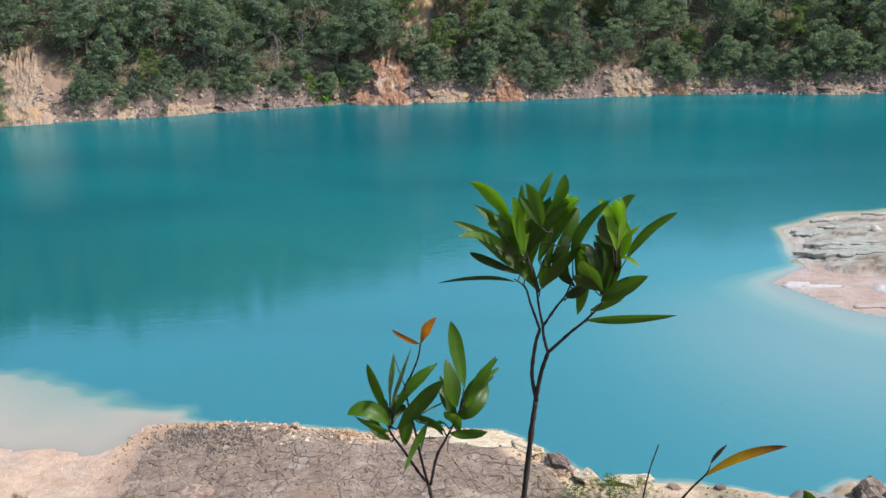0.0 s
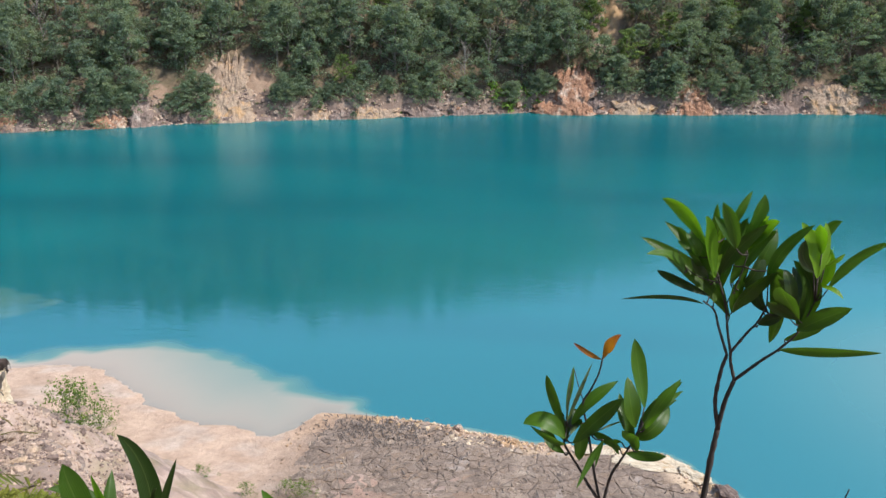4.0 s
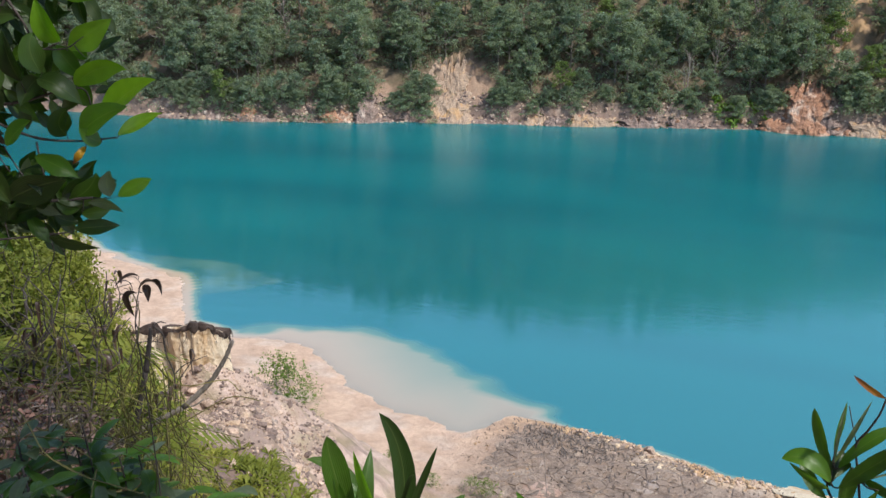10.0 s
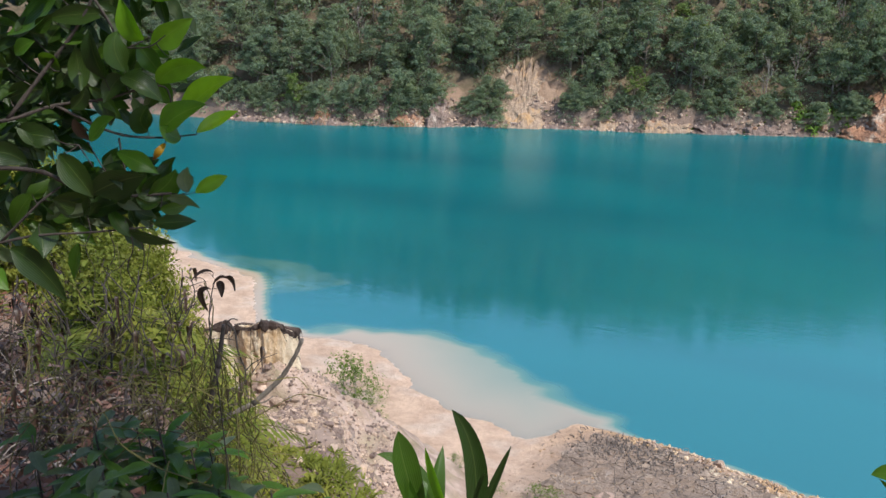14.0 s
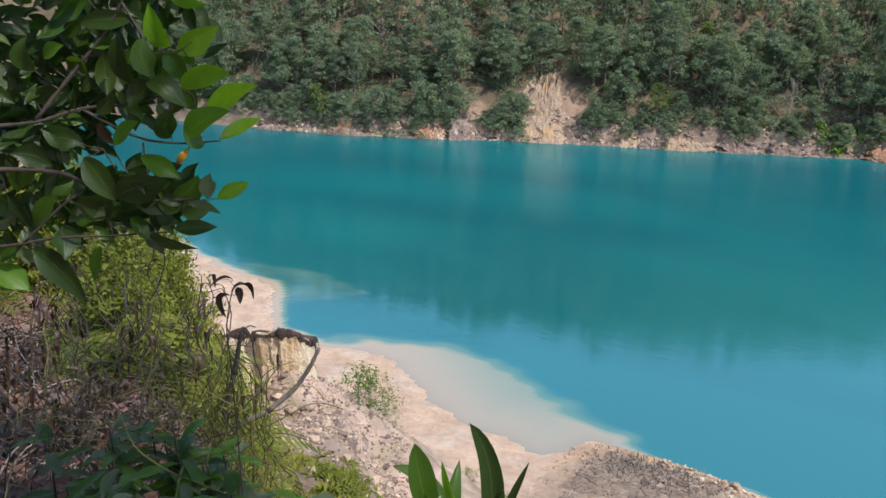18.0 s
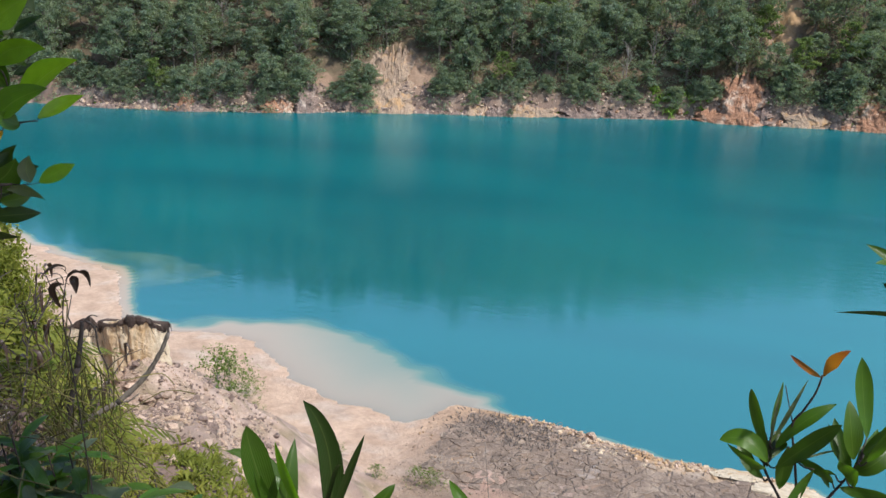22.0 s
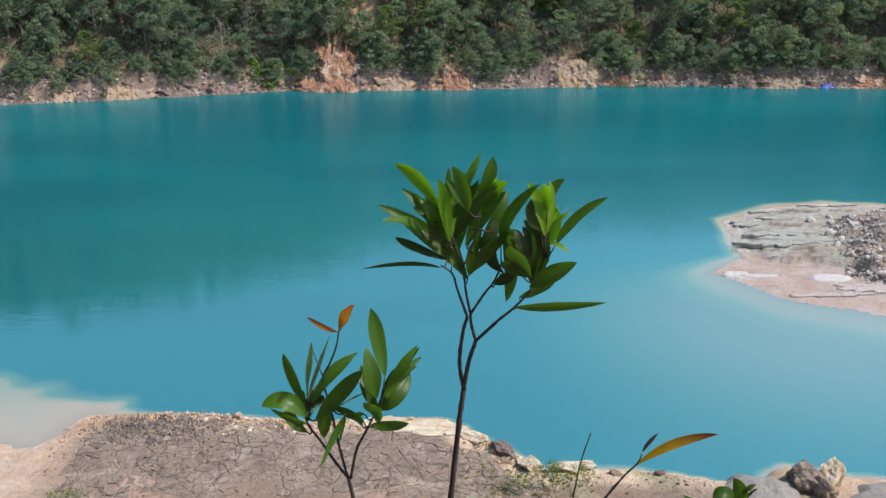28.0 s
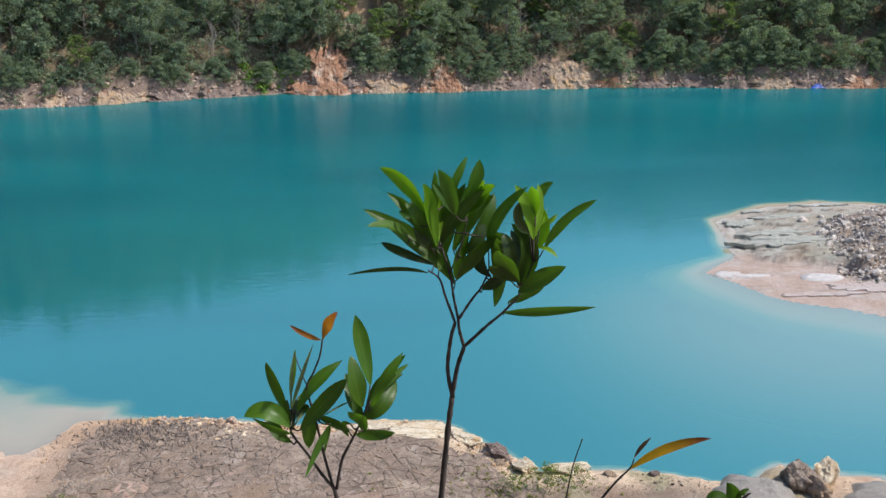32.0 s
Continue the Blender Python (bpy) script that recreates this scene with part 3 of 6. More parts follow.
water_mesh, used = sheet("water", np.zeros_like(GZ), (GWET > -0.6) & (GZ < 0.35))
layer = water_mesh.attributes.new("depth", "FLOAT", "POINT")
layer.data.foreach_set("value", np.maximum(-GZ, 0.9 * smooth_step(56, 64, yy + 0.12 * np.abs(xx))).ravel()[used].astype(np.float32))
# silt off the spit and near shore; last term paints sky sheen on open water
silt_and_sheen_field = np.clip(0.50 * smooth_step(16, 3, np.hypot((xx - 18) * 0.9, (yy - 34) * np.where(yy > 34, 1.5, 1.0)))
                     + 0.16 * smooth_step(40, 22, yy) * (0.3 * smooth_step(-26, -6, xx) + 0.7 * smooth_step(-8, 12, xx))
                     + 0.20 * smooth_step(-30, -4, xx) * smooth_step(60, 40, yy), 0, 1)
layer = water_mesh.attributes.new("silt_and_sheen", "FLOAT", "POINT")
layer.data.foreach_set("value", silt_and_sheen_field.ravel()[used].astype(np.float32))
water_mesh.materials.append(WATER)
water = tagged(new("water", water_mesh), "still milky turquoise mine lake reflecting the wooded hill", "water", kind="structure")


# ---- far forest ----
def leaf_cards(rng, centre, radii, count, size, up=0.5, slim=1.0, outward=0.8, stray=0.55):
    """Small pointed leaf clumps in a ragged shell round a centre."""
    d = rng.normal(size=(count, 3))
    d /= np.linalg.norm(d, axis=1)[:, None]
    r = rng.uniform(0.35, 1.0, (count, 1)) ** 0.6
    p = np.array(centre) + d * r * np.array(radii) * rng.uniform(0.8, 1.15, (count, 1))
    nrm = d * outward + rng.normal(size=(count, 3)) * stray + np.array([0, 0, up])
    nrm /= np.linalg.norm(nrm, axis=1)[:, None]
    a = np.cross(nrm, rng.normal(size=(count, 3)))
    a /= np.linalg.norm(a, axis=1)[:, None]
    b = np.cross(nrm, a)
    s = rng.uniform(0.6, 1.3, (count, 1)) * size
    w = s * rng.uniform(0.35, 0.6, (count, 1)) * slim
    card = np.stack([p - a * s * 0.7 - b * w, p - a * s * 0.5 + b * w, p + a * s], 1)
    return card.reshape(-1, 3)


def cards_mesh(name, verts, material, sides=3):
    me = bpy.data.meshes.new(name)
    n = len(verts)
    me.vertices.add(n)
    me.vertices.foreach_set("co", np.asarray(verts, float).ravel())
    me.loops.add(n)
    me.loops.foreach_set("vertex_index", np.arange(n, dtype=np.int32))
    me.polygons.add(n // sides)
    me.polygons.foreach_set("loop_start", np.arange(0, n, sides, dtype=np.int32))
    me.update(calc_edges=True)
    me.materials.append(material)
    return me


def tree_meshes(seed, height, spread, clumps, leaves, size, material, bark=None, bare=False, flat=0.55, low=0.30):
    """A leaning trunk with limbs that end in flat ragged pads of leaves, thinner towards the top."""
    rng = np.random.default_rng(seed)
    bend = rng.uniform(-0.25, 0.25, 2)
    spine = [(0, 0, -0.6), (bend[0] * 0.3, bend[1] * 0.3, height * 0.25), (bend[0], bend[1], height * 0.55), (bend[0] * 1.5, bend[1] * 1.2, height * 0.92)]
    line = spline(spine, 3)
    pieces = [tube(line, [0.10 * (1 - 0.8 * k / (len(line) - 1)) * height / 5 for k in range(len(line))], 6)]
    quads = []
    lop = rng.uniform(0, 6.28)
    for k in range(clumps):
        f = low + (0.99 - low) * ((k + rng.uniform(0, 0.9)) / clumps) ** 0.85
        turn = k * 2.4 + rng.uniform(-0.9, 0.9)
        out = spread * (1.02 - 0.80 * f ** 1.6) * rng.uniform(0.15, 1.2) * (1 + 0.28 * math.cos(turn - lop)) * (1.0 if k < clumps - 1 else 0.1)
        root = line[min(int(f * 0.8 * len(line)), len(line) - 1)]
        c = Vector((math.cos(turn) * out, math.sin(turn) * out, height * f))
        c.x += root.x
        c.y += root.y
        mid = root.lerp(c, 0.5) + Vector((0, 0, -0.15))
        limb = spline([root, mid, c], 2)
        if k % 2 == 0 or bare:
            pieces.append(tube(limb, [0.045 * (1 - 0.7 * i / (len(limb) - 1)) * height / 5 for i in range(len(limb))], 4))
        if bare:
            for _ in range(3):
                e = c + Vector(rng.uniform(-0.7, 0.7, 3)) + Vector((0, 0, 0.5))
                pieces.append(tube([mid, c.lerp(e, 0.4), e], [0.03, 0.02, 0.008], 4))
        else:
            rad = spread * rng.uniform(0.13, 0.36) * (1.1 - 0.3 * f)
            quads.append(leaf_cards(rng, c, (rad * rng.uniform(0.8, 1.3), rad * rng.uniform(0.8, 1.3), rad * flat * rng.uniform(0.6, 1.3)), int(leaves * rng.uniform(0.6, 1.3)), size, 0.55, 1.0, 0.5, 0.7))
    wood = mesh_of("trunk", *join(pieces), bark or BARK_TREE, True)
    return wood, None if bare else cards_mesh("crown", np.concatenate(quads), material)


def tree(name, meshes, at, turn, size, label, category="tree", group=""):
    root = thing(name, at, label, category, group, turn=turn)
    part("trunk", meshes[0], root)
    if meshes[1]:
        part("crown", meshes[1], root)
    root.scale = size
    return root


VARIETY = [tree_meshes(100 + k, 5.4 + 0.55 * (k % 3), 2.2 + 0.3 * (k % 4), 46 + k % 5, 122, 0.115, FOLIAGE) for k in range(8)]
ROUND = [tree_meshes(150 + k, 3.5, 2.2, 38, 105, 0.11, FOLIAGE, low=0.12) for k in range(4)]
LIME = [tree_meshes(170 + k, 4.6, 1.9, 30, 150, 0.10, FOLIAGE_LIME) for k in range(2)]
DEAD_TREE = [tree_meshes(190 + k, 5.0, 1.6, 7, 0, 0.2, FOLIAGE, BARK_PALE, True) for k in range(2)]


def forest_sites():
    rng = np.random.default_rng(21)
    near_sites, far_sites = [], []
    xs, ys = np.meshgrid(np.arange(-104, 84, 2.55), np.arange(72, 170, 2.4))
    x = xs.ravel() + rng.uniform(-1.1, 1.1, xs.size)
    y = ys.ravel() + rng.uniform(-1.1, 1.1, xs.size)
    z, _, wet, dry = land(x, y)
    bare = bareness(x, y)
    lim = 1.35 + 0.5 * fbm(x, y, 6.0, 2, 31)
    for i in np.argsort(dry):
        if dry[i] < lim[i] or bare[i] > 0.5 or y[i] < 70:
            continue
        inside = abs(math.degrees(math.atan2(-x[i], y[i])) - 12) < 52
        if len(near_sites) < 232 and inside and dry[i] < 19:
            near_sites.append((x[i], y[i], z[i], dry[i]))
        elif rng.uniform() < (0.95 if dry[i] < 34 else 0.55):
            far_sites.append((x[i], y[i], z[i]))
    return near_sites, far_sites


NEAR_SITES, FAR_SITES = forest_sites()
rng = np.random.default_rng(5)
for x, y, z, dry in NEAR_SITES:
    pick = rng.uniform()
    turn = rng.uniform(0, 360)
    s = rng.uniform(0.75, 1.15)
    if pick < 0.03:
        tree("dead_tree", DEAD_TREE[int(rng.integers(2))], (x, y, z), turn, (s, s, s), "leafless grey tree standing among green acacias", "tree", "dead trees of the far slope")
    elif pick < 0.09:
        tree("acacia_tree", LIME[int(rng.integers(2))], (x, y, z), turn, (s, s, s), "young acacia with bright yellow-green crown on the wooded slope", "tree", "trees of the far slope")
    elif pick < 0.30 or dry < 3.0:
        tree("acacia_tree", ROUND[int(rng.integers(4))], (x, y, z), turn, (s, s, s), "low bushy dark green acacia above the rocky bank", "tree", "trees of the far slope")
    else:
        tree("acacia_tree", VARIETY[int(rng.integers(8))], (x, y, z), turn, (s, s, s * rng.uniform(0.95, 1.2)), "dark green acacia tree with layered crown on the slope", "tree", "trees of the far slope")

edge_line = [p for p in LAKE[31:] if -80 < p[0] < 58]
count = 0
while count < 120:
    k = int(rng.integers(len(edge_line) - 1))
    (ax, ay), (bx, by) = edge_line[k], edge_line[k + 1]
    f = rng.uniform()
    x, y = ax + (bx - ax) * f, ay + (by - ay) * f + rng.uniform(1.3, 2.8)
    if bareness(np.array([x]), np.array([y]))[0] > 0.4:
        continue
    count += 1
    s = rng.uniform(0.38, 0.7)
    tree("acacia_bush", ROUND[int(rng.integers(4))], (x, y, land_z(x, y) - 0.25), rng.uniform(0, 360), (s, s, s), "low dark green bush leaning over the rocky bank", "bush", "bushes of the far bank")

cards, poles = [], []
for x, y, z in FAR_SITES:
    h = rng.uniform(4.4, 7.4)
    for k in range(9):
        f = 0.25 + 0.72 * k / 8
        c = (x + rng.uniform(-1.7, 1.7) * (1.15 - f), y + rng.uniform(-1.7, 1.7) * (1.15 - f), z + h * f)
        cards.append(leaf_cards(rng, c, (rng.uniform(0.6, 1.1), rng.uniform(0.6, 1.1), 0.42), 46, 0.22, 0.55, 1.0, 0.5, 0.7))
    for k in range(2):
        cards.append(leaf_cards(rng, (x + rng.uniform(-1.4, 1.4), y + rng.uniform(-1.4, 1.4), z + 0.4), (1.1, 1.1, 0.5), 40, 0.2, 0.55, 1.0, 0.5, 0.7))
    poles.append(tube([(x, y, z - 0.5), (x, y, z + h * 0.8)], [0.1, 0.04], 4))
woods = thing("woodland", (0, 0, 0), "dense dark green woodland covering the upper hillside", "woodland", kind="stuff")
part("crowns", cards_mesh("crowns", np.concatenate(cards), FOLIAGE), woods)
part("trunks", mesh_of("trunks", *join(poles), BARK_TREE), woods)

# underbrush between the trees
cards = []
for x, y, z, dry in NEAR_SITES:
    for _ in range(8):
        bx, by = x + rng.uniform(-1.6, 1.6), y + rng.uniform(-1.5, 1.5)
        if bareness(np.array([bx]), np.array([by]))[0] < 0.3:
            cards.append(leaf_cards(rng, (bx, by, land_z(bx, by) + 0.35), (1.0, 1.0, 0.55), 70, 0.15))
tagged(new("underbrush", cards_mesh("underbrush", np.concatenate(cards), FOLIAGE)), "low green underbrush between the trees of the slope", "underbrush", kind="stuff")


# ---- far bank ----
def rock_face(name, at, width, height, lean, turn, material, label, seed):
    """A bare weathered face let into the slope: cracked slabs, ledges and runnels."""
    rng = np.random.default_rng(seed)
    nu, nv = 56, 36
    u, v = np.meshgrid(np.linspace(-1, 1, nu), np.linspace(0, 1, nv))
    edge = 0.82 + 0.22 * fbm(v * 3 + 5 * np.sign(u), u * 0, 1.3, 3, seed)
    xx = u * width / 2 * edge * (1.08 - 0.28 * v)
    up = v * height * (0.92 + 0.16 * fbm(u * width, v * 0, 2.6, 2, seed + 1))
    rough = np.zeros_like(xx)
    at_seed = Vector((seed * 7.3, seed * 3.1, 0))
    for j in range(nv):
        for i in range(nu):
            q = Vector((xx[j, i] * 1.1, 0, up[j, i] * 1.05)) * 0.8 + at_seed
            rough[j, i] = 0.30 * noise.fractal(q, 0.7, 2.2, 6) + 0.16 * (1 - abs(noise.noise(q * 1.9)) * 2) + 0.07 * noise.cell(q * 1.7) + 0.05 * noise.cell(q * 3.7)
    fall = smooth_step(0.5, 1.0, np.abs(u)) * 1.3 + smooth_step(0.86, 1.0, v) * 0.6
    yy = up * math.tan(radians(lean)) - rough * min(1.0, 0.45 + height * 0.1) + fall
    verts = np.stack([xx.ravel(), yy.ravel(), up.ravel() - 0.4], 1)
    faces = [(j * nu + i, j * nu + i + 1, (j + 1) * nu + i + 1, (j + 1) * nu + i) for j in range(nv - 1) for i in range(nu - 1)]
    k = len(verts)
    rim = [i for i in range(nu)] + [j * nu + nu - 1 for j in range(1, nv)] + [(nv - 1) * nu + i for i in range(nu - 2, -1, -1)] + [j * nu for j in range(nv - 2, 0, -1)]
    back = [verts[i] + np.array([0, 2.2, -0.3]) for i in rim]
    verts = np.concatenate([verts, np.array(back)])
    for a in range(len(rim)):
        b = (a + 1) % len(rim)
        faces.append((rim[b], rim[a], k + a, k + b))
    ob = new(name, mesh_of(name, verts, faces, material))
    ob.matrix_basis = pose(*at, 0, 0, turn)
    return tagged(ob, label, "rock")


rock_face("rock_outcrop", (-40.2, 83.0, 0.0), 9.0, 7.4, 46, 18, ROCK_CREAM, "bare cream and ochre rock face scarring the wooded bank", 3)
rock_face("rock_outcrop", (-5.4, 91.3, 0.0), 7.0, 5.0, 44, 0, ROCK_ORANGE, "reddish orange rock slip with pale streaks above the water", 4)
rock_face("rock_outcrop", (-48.2, 79.7, 0.2), 3.4, 4.2, 44, 24, ROCK_PINK, "narrow pinkish earth slip between bushes on the bank", 5)
rock_face("rock_outcrop", (20.4, 94.4, -0.1), 8.4, 3.4, 36, -4, ROCK_CREAM, "pale cream rock outcrop at the water's edge", 6)
rock_face("rock_outcrop", (7.4, 92.6, 0.0), 5.0, 3.4, 42, 6, ROCK_ORANGE, "low rusty earth bank with green bushes on it", 7)
rock_face("rock_outcrop", (-3.0, 96.6, 3.9), 3.4, 11.0, 47, 6, ROCK_CREAM, "narrow ochre gully running down through the trees", 8)
rock_face("rock_outcrop", (-26.4, 86.9, 0.0), 4.2, 1.7, 48, 16, ROCK_CREAM, "small whitish rock face on the lake bank", 9)
rock_face("rock_outcrop", (-31.0, 85.7, 0.0), 4.6, 1.3, 50, 16, ROCK_CREAM, "low yellowish rock at the lake bank", 10)
rock_face("rock_outcrop", (-60.5, 75.1, 0.0), 3.4, 2.2, 40, 20, ROCK_ORANGE, "low orange weathered rock on the bank", 11)


def bank_faces():
    """The low rocky edge of the lake, stretch by stretch."""
    rng = np.random.default_rng(14)
    far_line = [p for p in LAKE[31:] if p[0] > -110]
    for (ax, ay), (bx, by) in zip(far_line, far_line[1:]):
        span = math.hypot(bx - ax, by - ay)
        count = max(1, int(round(span / 4.6)))
        turn = math.degrees(math.atan2(ay - by, ax - bx))
        for k in range(count):
            f = (k + 0.5) / count
            x, y = ax + (bx - ax) * f, ay + (by - ay) * f
            pick = rng.uniform()
            material, look_of = (ROCK_PINK, "pinkish brown") if pick < 0.70 else (ROCK_CREAM, "cream and ochre") if pick < 0.82 else (ROCK_ORANGE, "rusty orange")
            rock_face("rock_bank", (x, y + rng.uniform(-0.7, -0.2), rng.uniform(-0.2, 0.0)), span / count * 1.45, rng.uniform(0.9, 2.0), rng.uniform(30, 50), turn, material, "low weathered " + look_of + " rock bank at the waterline", 20 + k + int(abs(ax)))


bank_faces()


def along_far_bank(rng):
    """A place on the far waterline, and the way inland."""
    far_line = LAKE[31:]
    k = int(rng.integers(len(far_line) - 1))
    (ax, ay), (bx, by) = far_line[k], far_line[k + 1]
    t = rng.uniform()
    return ax + (bx - ax) * t, ay + (by - ay) * t


STONES = [rock_geometry(np.random.default_rng(300 + k), 1.0, 0.7, 2) for k in range(6)]
STONE_MESHES = {}
for key, material in (("pink", ROCK_PINK), ("cream", ROCK_CREAM), ("grey", ROCK_GREY), ("orange", ROCK_ORANGE), ("brown", ROCK_BROWN), ("pale", CRUMBLE)):
    STONE_MESHES[key] = [mesh_of("boulder", v, f, material) for v, f in STONES]
rng = np.random.default_rng(12)
for k in range(90):
    x, y = along_far_bank(rng)
    if not -75 < x < 56:
        continue
    y += rng.uniform(0.2, 2.4)
    s = rng.uniform(0.18, 0.6)
    ob = new("boulder", STONE_MESHES[("pink", "pink", "cream", "orange")[int(rng.integers(4))]][int(rng.integers(6))])
    ob.matrix_basis = pose(x, y, land_z(x, y) + 0.15 * s, rng.uniform(-20, 20), rng.uniform(-20, 20), rng.uniform(0, 360)) @ Matrix.Diagonal((s, s, s, 1))
    tagged(ob, "weathered pinkish boulder on the rocky lake bank", "boulder", "boulders of the far bank")
SMALL = [rock_geometry(np.random.default_rng(340 + k), 1.0, 0.7, 1) for k in range(5)]


def scatter_stones(rng, places):
    pieces = []
    for x, y, s in places:
        v, f = SMALL[int(rng.integers(5))]
        m = pose(x, y, land_z(x, y) + 0.2 * s, rng.uniform(-40, 40), rng.uniform(-40, 40), rng.uniform(0, 360))
        pieces.append(([m @ (Vector(q) * s) for q in v], f))
    return join(pieces)


spots = []
while len(spots) < 3000:
    x, y = along_far_bank(rng)
    if -75 < x < 56:
        spots.append((x, y + rng.uniform(0.0, 2.2), 0.05 + 0.30 * rng.uniform() ** 3))
spots_low = []
while len(spots_low) < 6500:
    x, y = along_far_bank(rng)
    if -75 < x < 56:
        spots_low.append((x, y + rng.uniform(0.1, 3.0), 0.05 + 0.20 * rng.uniform() ** 3))
tagged(new("bank_debris", mesh_of("bank_debris", *scatter_stones(rng, spots_low), ROCK_PINK)), "pinkish brown broken earth and stones strewn over the far bank", "debris", kind="stuff")
tagged(new("bank_rubble", mesh_of("bank_rubble", *scatter_stones(rng, spots), CRUMBLE)), "loose pale pinkish rubble along the far waterline", "rubble", kind="stuff")

# bushes at the water's edge
for x, y, s, kind in ((-43.0, 83.4, 0.85, 0), (-27.9, 87.3, 0.28, 1), (10.6, 94.8, 0.75, 2), (-44.6, 83.6, 0.6, 1), (-35.2, 87.0, 0.7, 2), (7.6, 95.4, 0.5, 0), (31.0, 97.6, 0.35, 1)):
    tree("waterside_bush", ROUND[kind], (x, y, land_z(x, y) - 0.3), 40 * kind + x, (s, s, s), "rounded green bush growing low on the rocky bank", "bush", "bushes of the far bank")


def frond_clump(rng, at, count, length, width, material, droop=0.5):
    """Arching blades that spring from one root."""
    verts = []
    for _ in range(count):
        a = rng.uniform(0, 2 * math.pi)
        lift = rng.uniform(0.5, 1.35)
        L = length * rng.uniform(0.55, 1.15)
        d = np.array([math.cos(a) * math.cos(lift), math.sin(a) * math.cos(lift), math.sin(lift)])
        side = np.array([-math.sin(a), math.cos(a), 0.0])
        last = np.array(at, float)
        w0 = width * 0.5
        for s in range(1, 4):
            step = d * L / 3 - np.array([0, 0, droop * L * 0.09 * s * s])
            nxt = last + step
            w1 = width * (1.0, 0.75, 0.12)[s - 1]
            verts += [last - side * w0, last + side * w0, nxt + side * w1, nxt - side * w1]
            last, w0 = nxt, w1
    return verts


for x0, x1, y0 in ((-14.6, -12.0, 92.6), (-12.0, -8.4, 93.2)):
    verts = []
    for _ in range(26):
        x, y = rng.uniform(x0, x1), y0 + rng.uniform(0.4, 1.9)
        verts += frond_clump(rng, (x, y, land_z(x, y)), 12, rng.uniform(0.7, 1.5), 0.09, REED)
    tagged(new("reed_bed", cards_mesh("reed_bed", np.array(verts), REED, 4)), "bright green reeds at the foot of the bank", "reeds", kind="stuff")

weeds = []
while len(weeds) < 12 * 9 * 180:
    x, y = along_far_bank(rng)
    if -75 < x < 56:
        y += rng.uniform(0.6, 3.2)
        weeds += frond_clump(rng, (x, y, land_z(x, y)), 9, rng.uniform(0.25, 0.7), 0.05, REED_SOFT)
tagged(new("bank_weeds", cards_mesh("bank_weeds", np.array(weeds), REED_SOFT, 4)), "scattered green weeds rooted in the far bank", "weeds", kind="stuff")

boat = thing("tarpaulin", (48.5, 94.2, land_z(48.5, 94.2)), "small crumpled blue tarpaulin lying at the far waterline", "tarpaulin")
nu = 14
u, v = np.meshgrid(np.linspace(-1, 1, nu), np.linspace(-1, 1, nu))
zz = 0.42 * (1 - u * u) * (1 - v * v) + 0.09 * fbm(u * 2, v * 2, 1.1, 3, 40)
part("sheet", mesh_of("sheet", np.stack([u.ravel() * 0.9, v.ravel() * 0.5, zz.ravel()], 1), [(j * nu + i, j * nu + i + 1, (j + 1) * nu + i + 1, (j + 1) * nu + i) for j in range(nu - 1) for i in range(nu - 1)], TARP, True), boat)

# ---- the spit ----
rng = np.random.default_rng(33)
spots = []
while len(spots) < 6000:
    x, y = rng.uniform(21.5, 33), rng.uniform(34, 50)
    if rng.uniform() < smooth_step(-0.35, 0.8, x - np.interp(y, HEAP_Y, HEAP_X) + rng.normal() * 0.25):
        spots.append((x, y, rng.uniform(0.04, 0.12) * (1 + 0.9 * (rng.uniform() < 0.10))))
tagged(new("rubble_heap", mesh_of("rubble_heap", *scatter_stones(rng, spots), ROCK_GREY)), "heap of grey broken stones on the sandy spit", "rubble", kind="stuff")
for x, y, s in ((23.3, 44.6, 0.34), (24.2, 44.3, 0.26), (24.6, 45.2, 0.22), (23.2, 42.3, 0.3), (23.4, 41.4, 0.26), (22.6, 40.4, 0.24), (22.7, 39.2, 0.26), (22.3, 38.2, 0.22), (23.6, 40.2, 0.28), (24.0, 43.2, 0.3), (23.2, 36.9, 0.26)):
    ob = new("boulder", STONE_MESHES["grey"][int(rng.integers(6))])
    ob.matrix_basis = pose(x, y, land_z(x, y) + 0.2 * s, 0, 0, rng.uniform(0, 360)) @ Matrix.Diagonal((s, s, s * 1.1, 1))
    tagged(ob, "pale grey angular boulder on the grey sand", "boulder", "boulders of the spit")


def salt_pan(cx, cy, rx, ry, label, seed, ragged=0.10):
    """A thin crust with an uneven rim, lying on the sand."""
    n = 48
    a = np.linspace(0, 2 * math.pi, n, endpoint=False)
    r = 1 + ragged * fbm(np.cos(a) * 1.2, np.sin(a) * 1.2, 1.5, 4, seed)
    level = max(land_z(cx, cy), 0.0)
    verts = [(cx, cy, level + 0.03)]
    for f, h in ((0.6, 0.028), (0.94, 0.02), (1.0, -0.15)):
        for k in range(n):
            x, y = cx + rx * r[k] * f * math.cos(a[k]), cy + ry * r[k] * f * math.sin(a[k])
            verts.append((x, y, level + h))
    faces = [(0, 1 + k, 1 + (k + 1) % n) for k in range(n)]
    for ring in range(2):
        o = 1 + ring * n
        faces += [(o + k, o + n + k, o + n + (k + 1) % n, o + (k + 1) % n) for k in range(n)]
    tagged(new("salt_crust", mesh_of("salt_crust", verts, faces, SALT, True)), label, "salt crust", "salt crusts of the spit")


salt_pan(16.6, 38.1, 0.7, 0.5, "white salt crust on the red sand at the water", 51, 0.3)
salt_pan(17.6, 37.85, 0.95, 0.22, "thin white tongue of salt on the red sand", 53, 0.12)
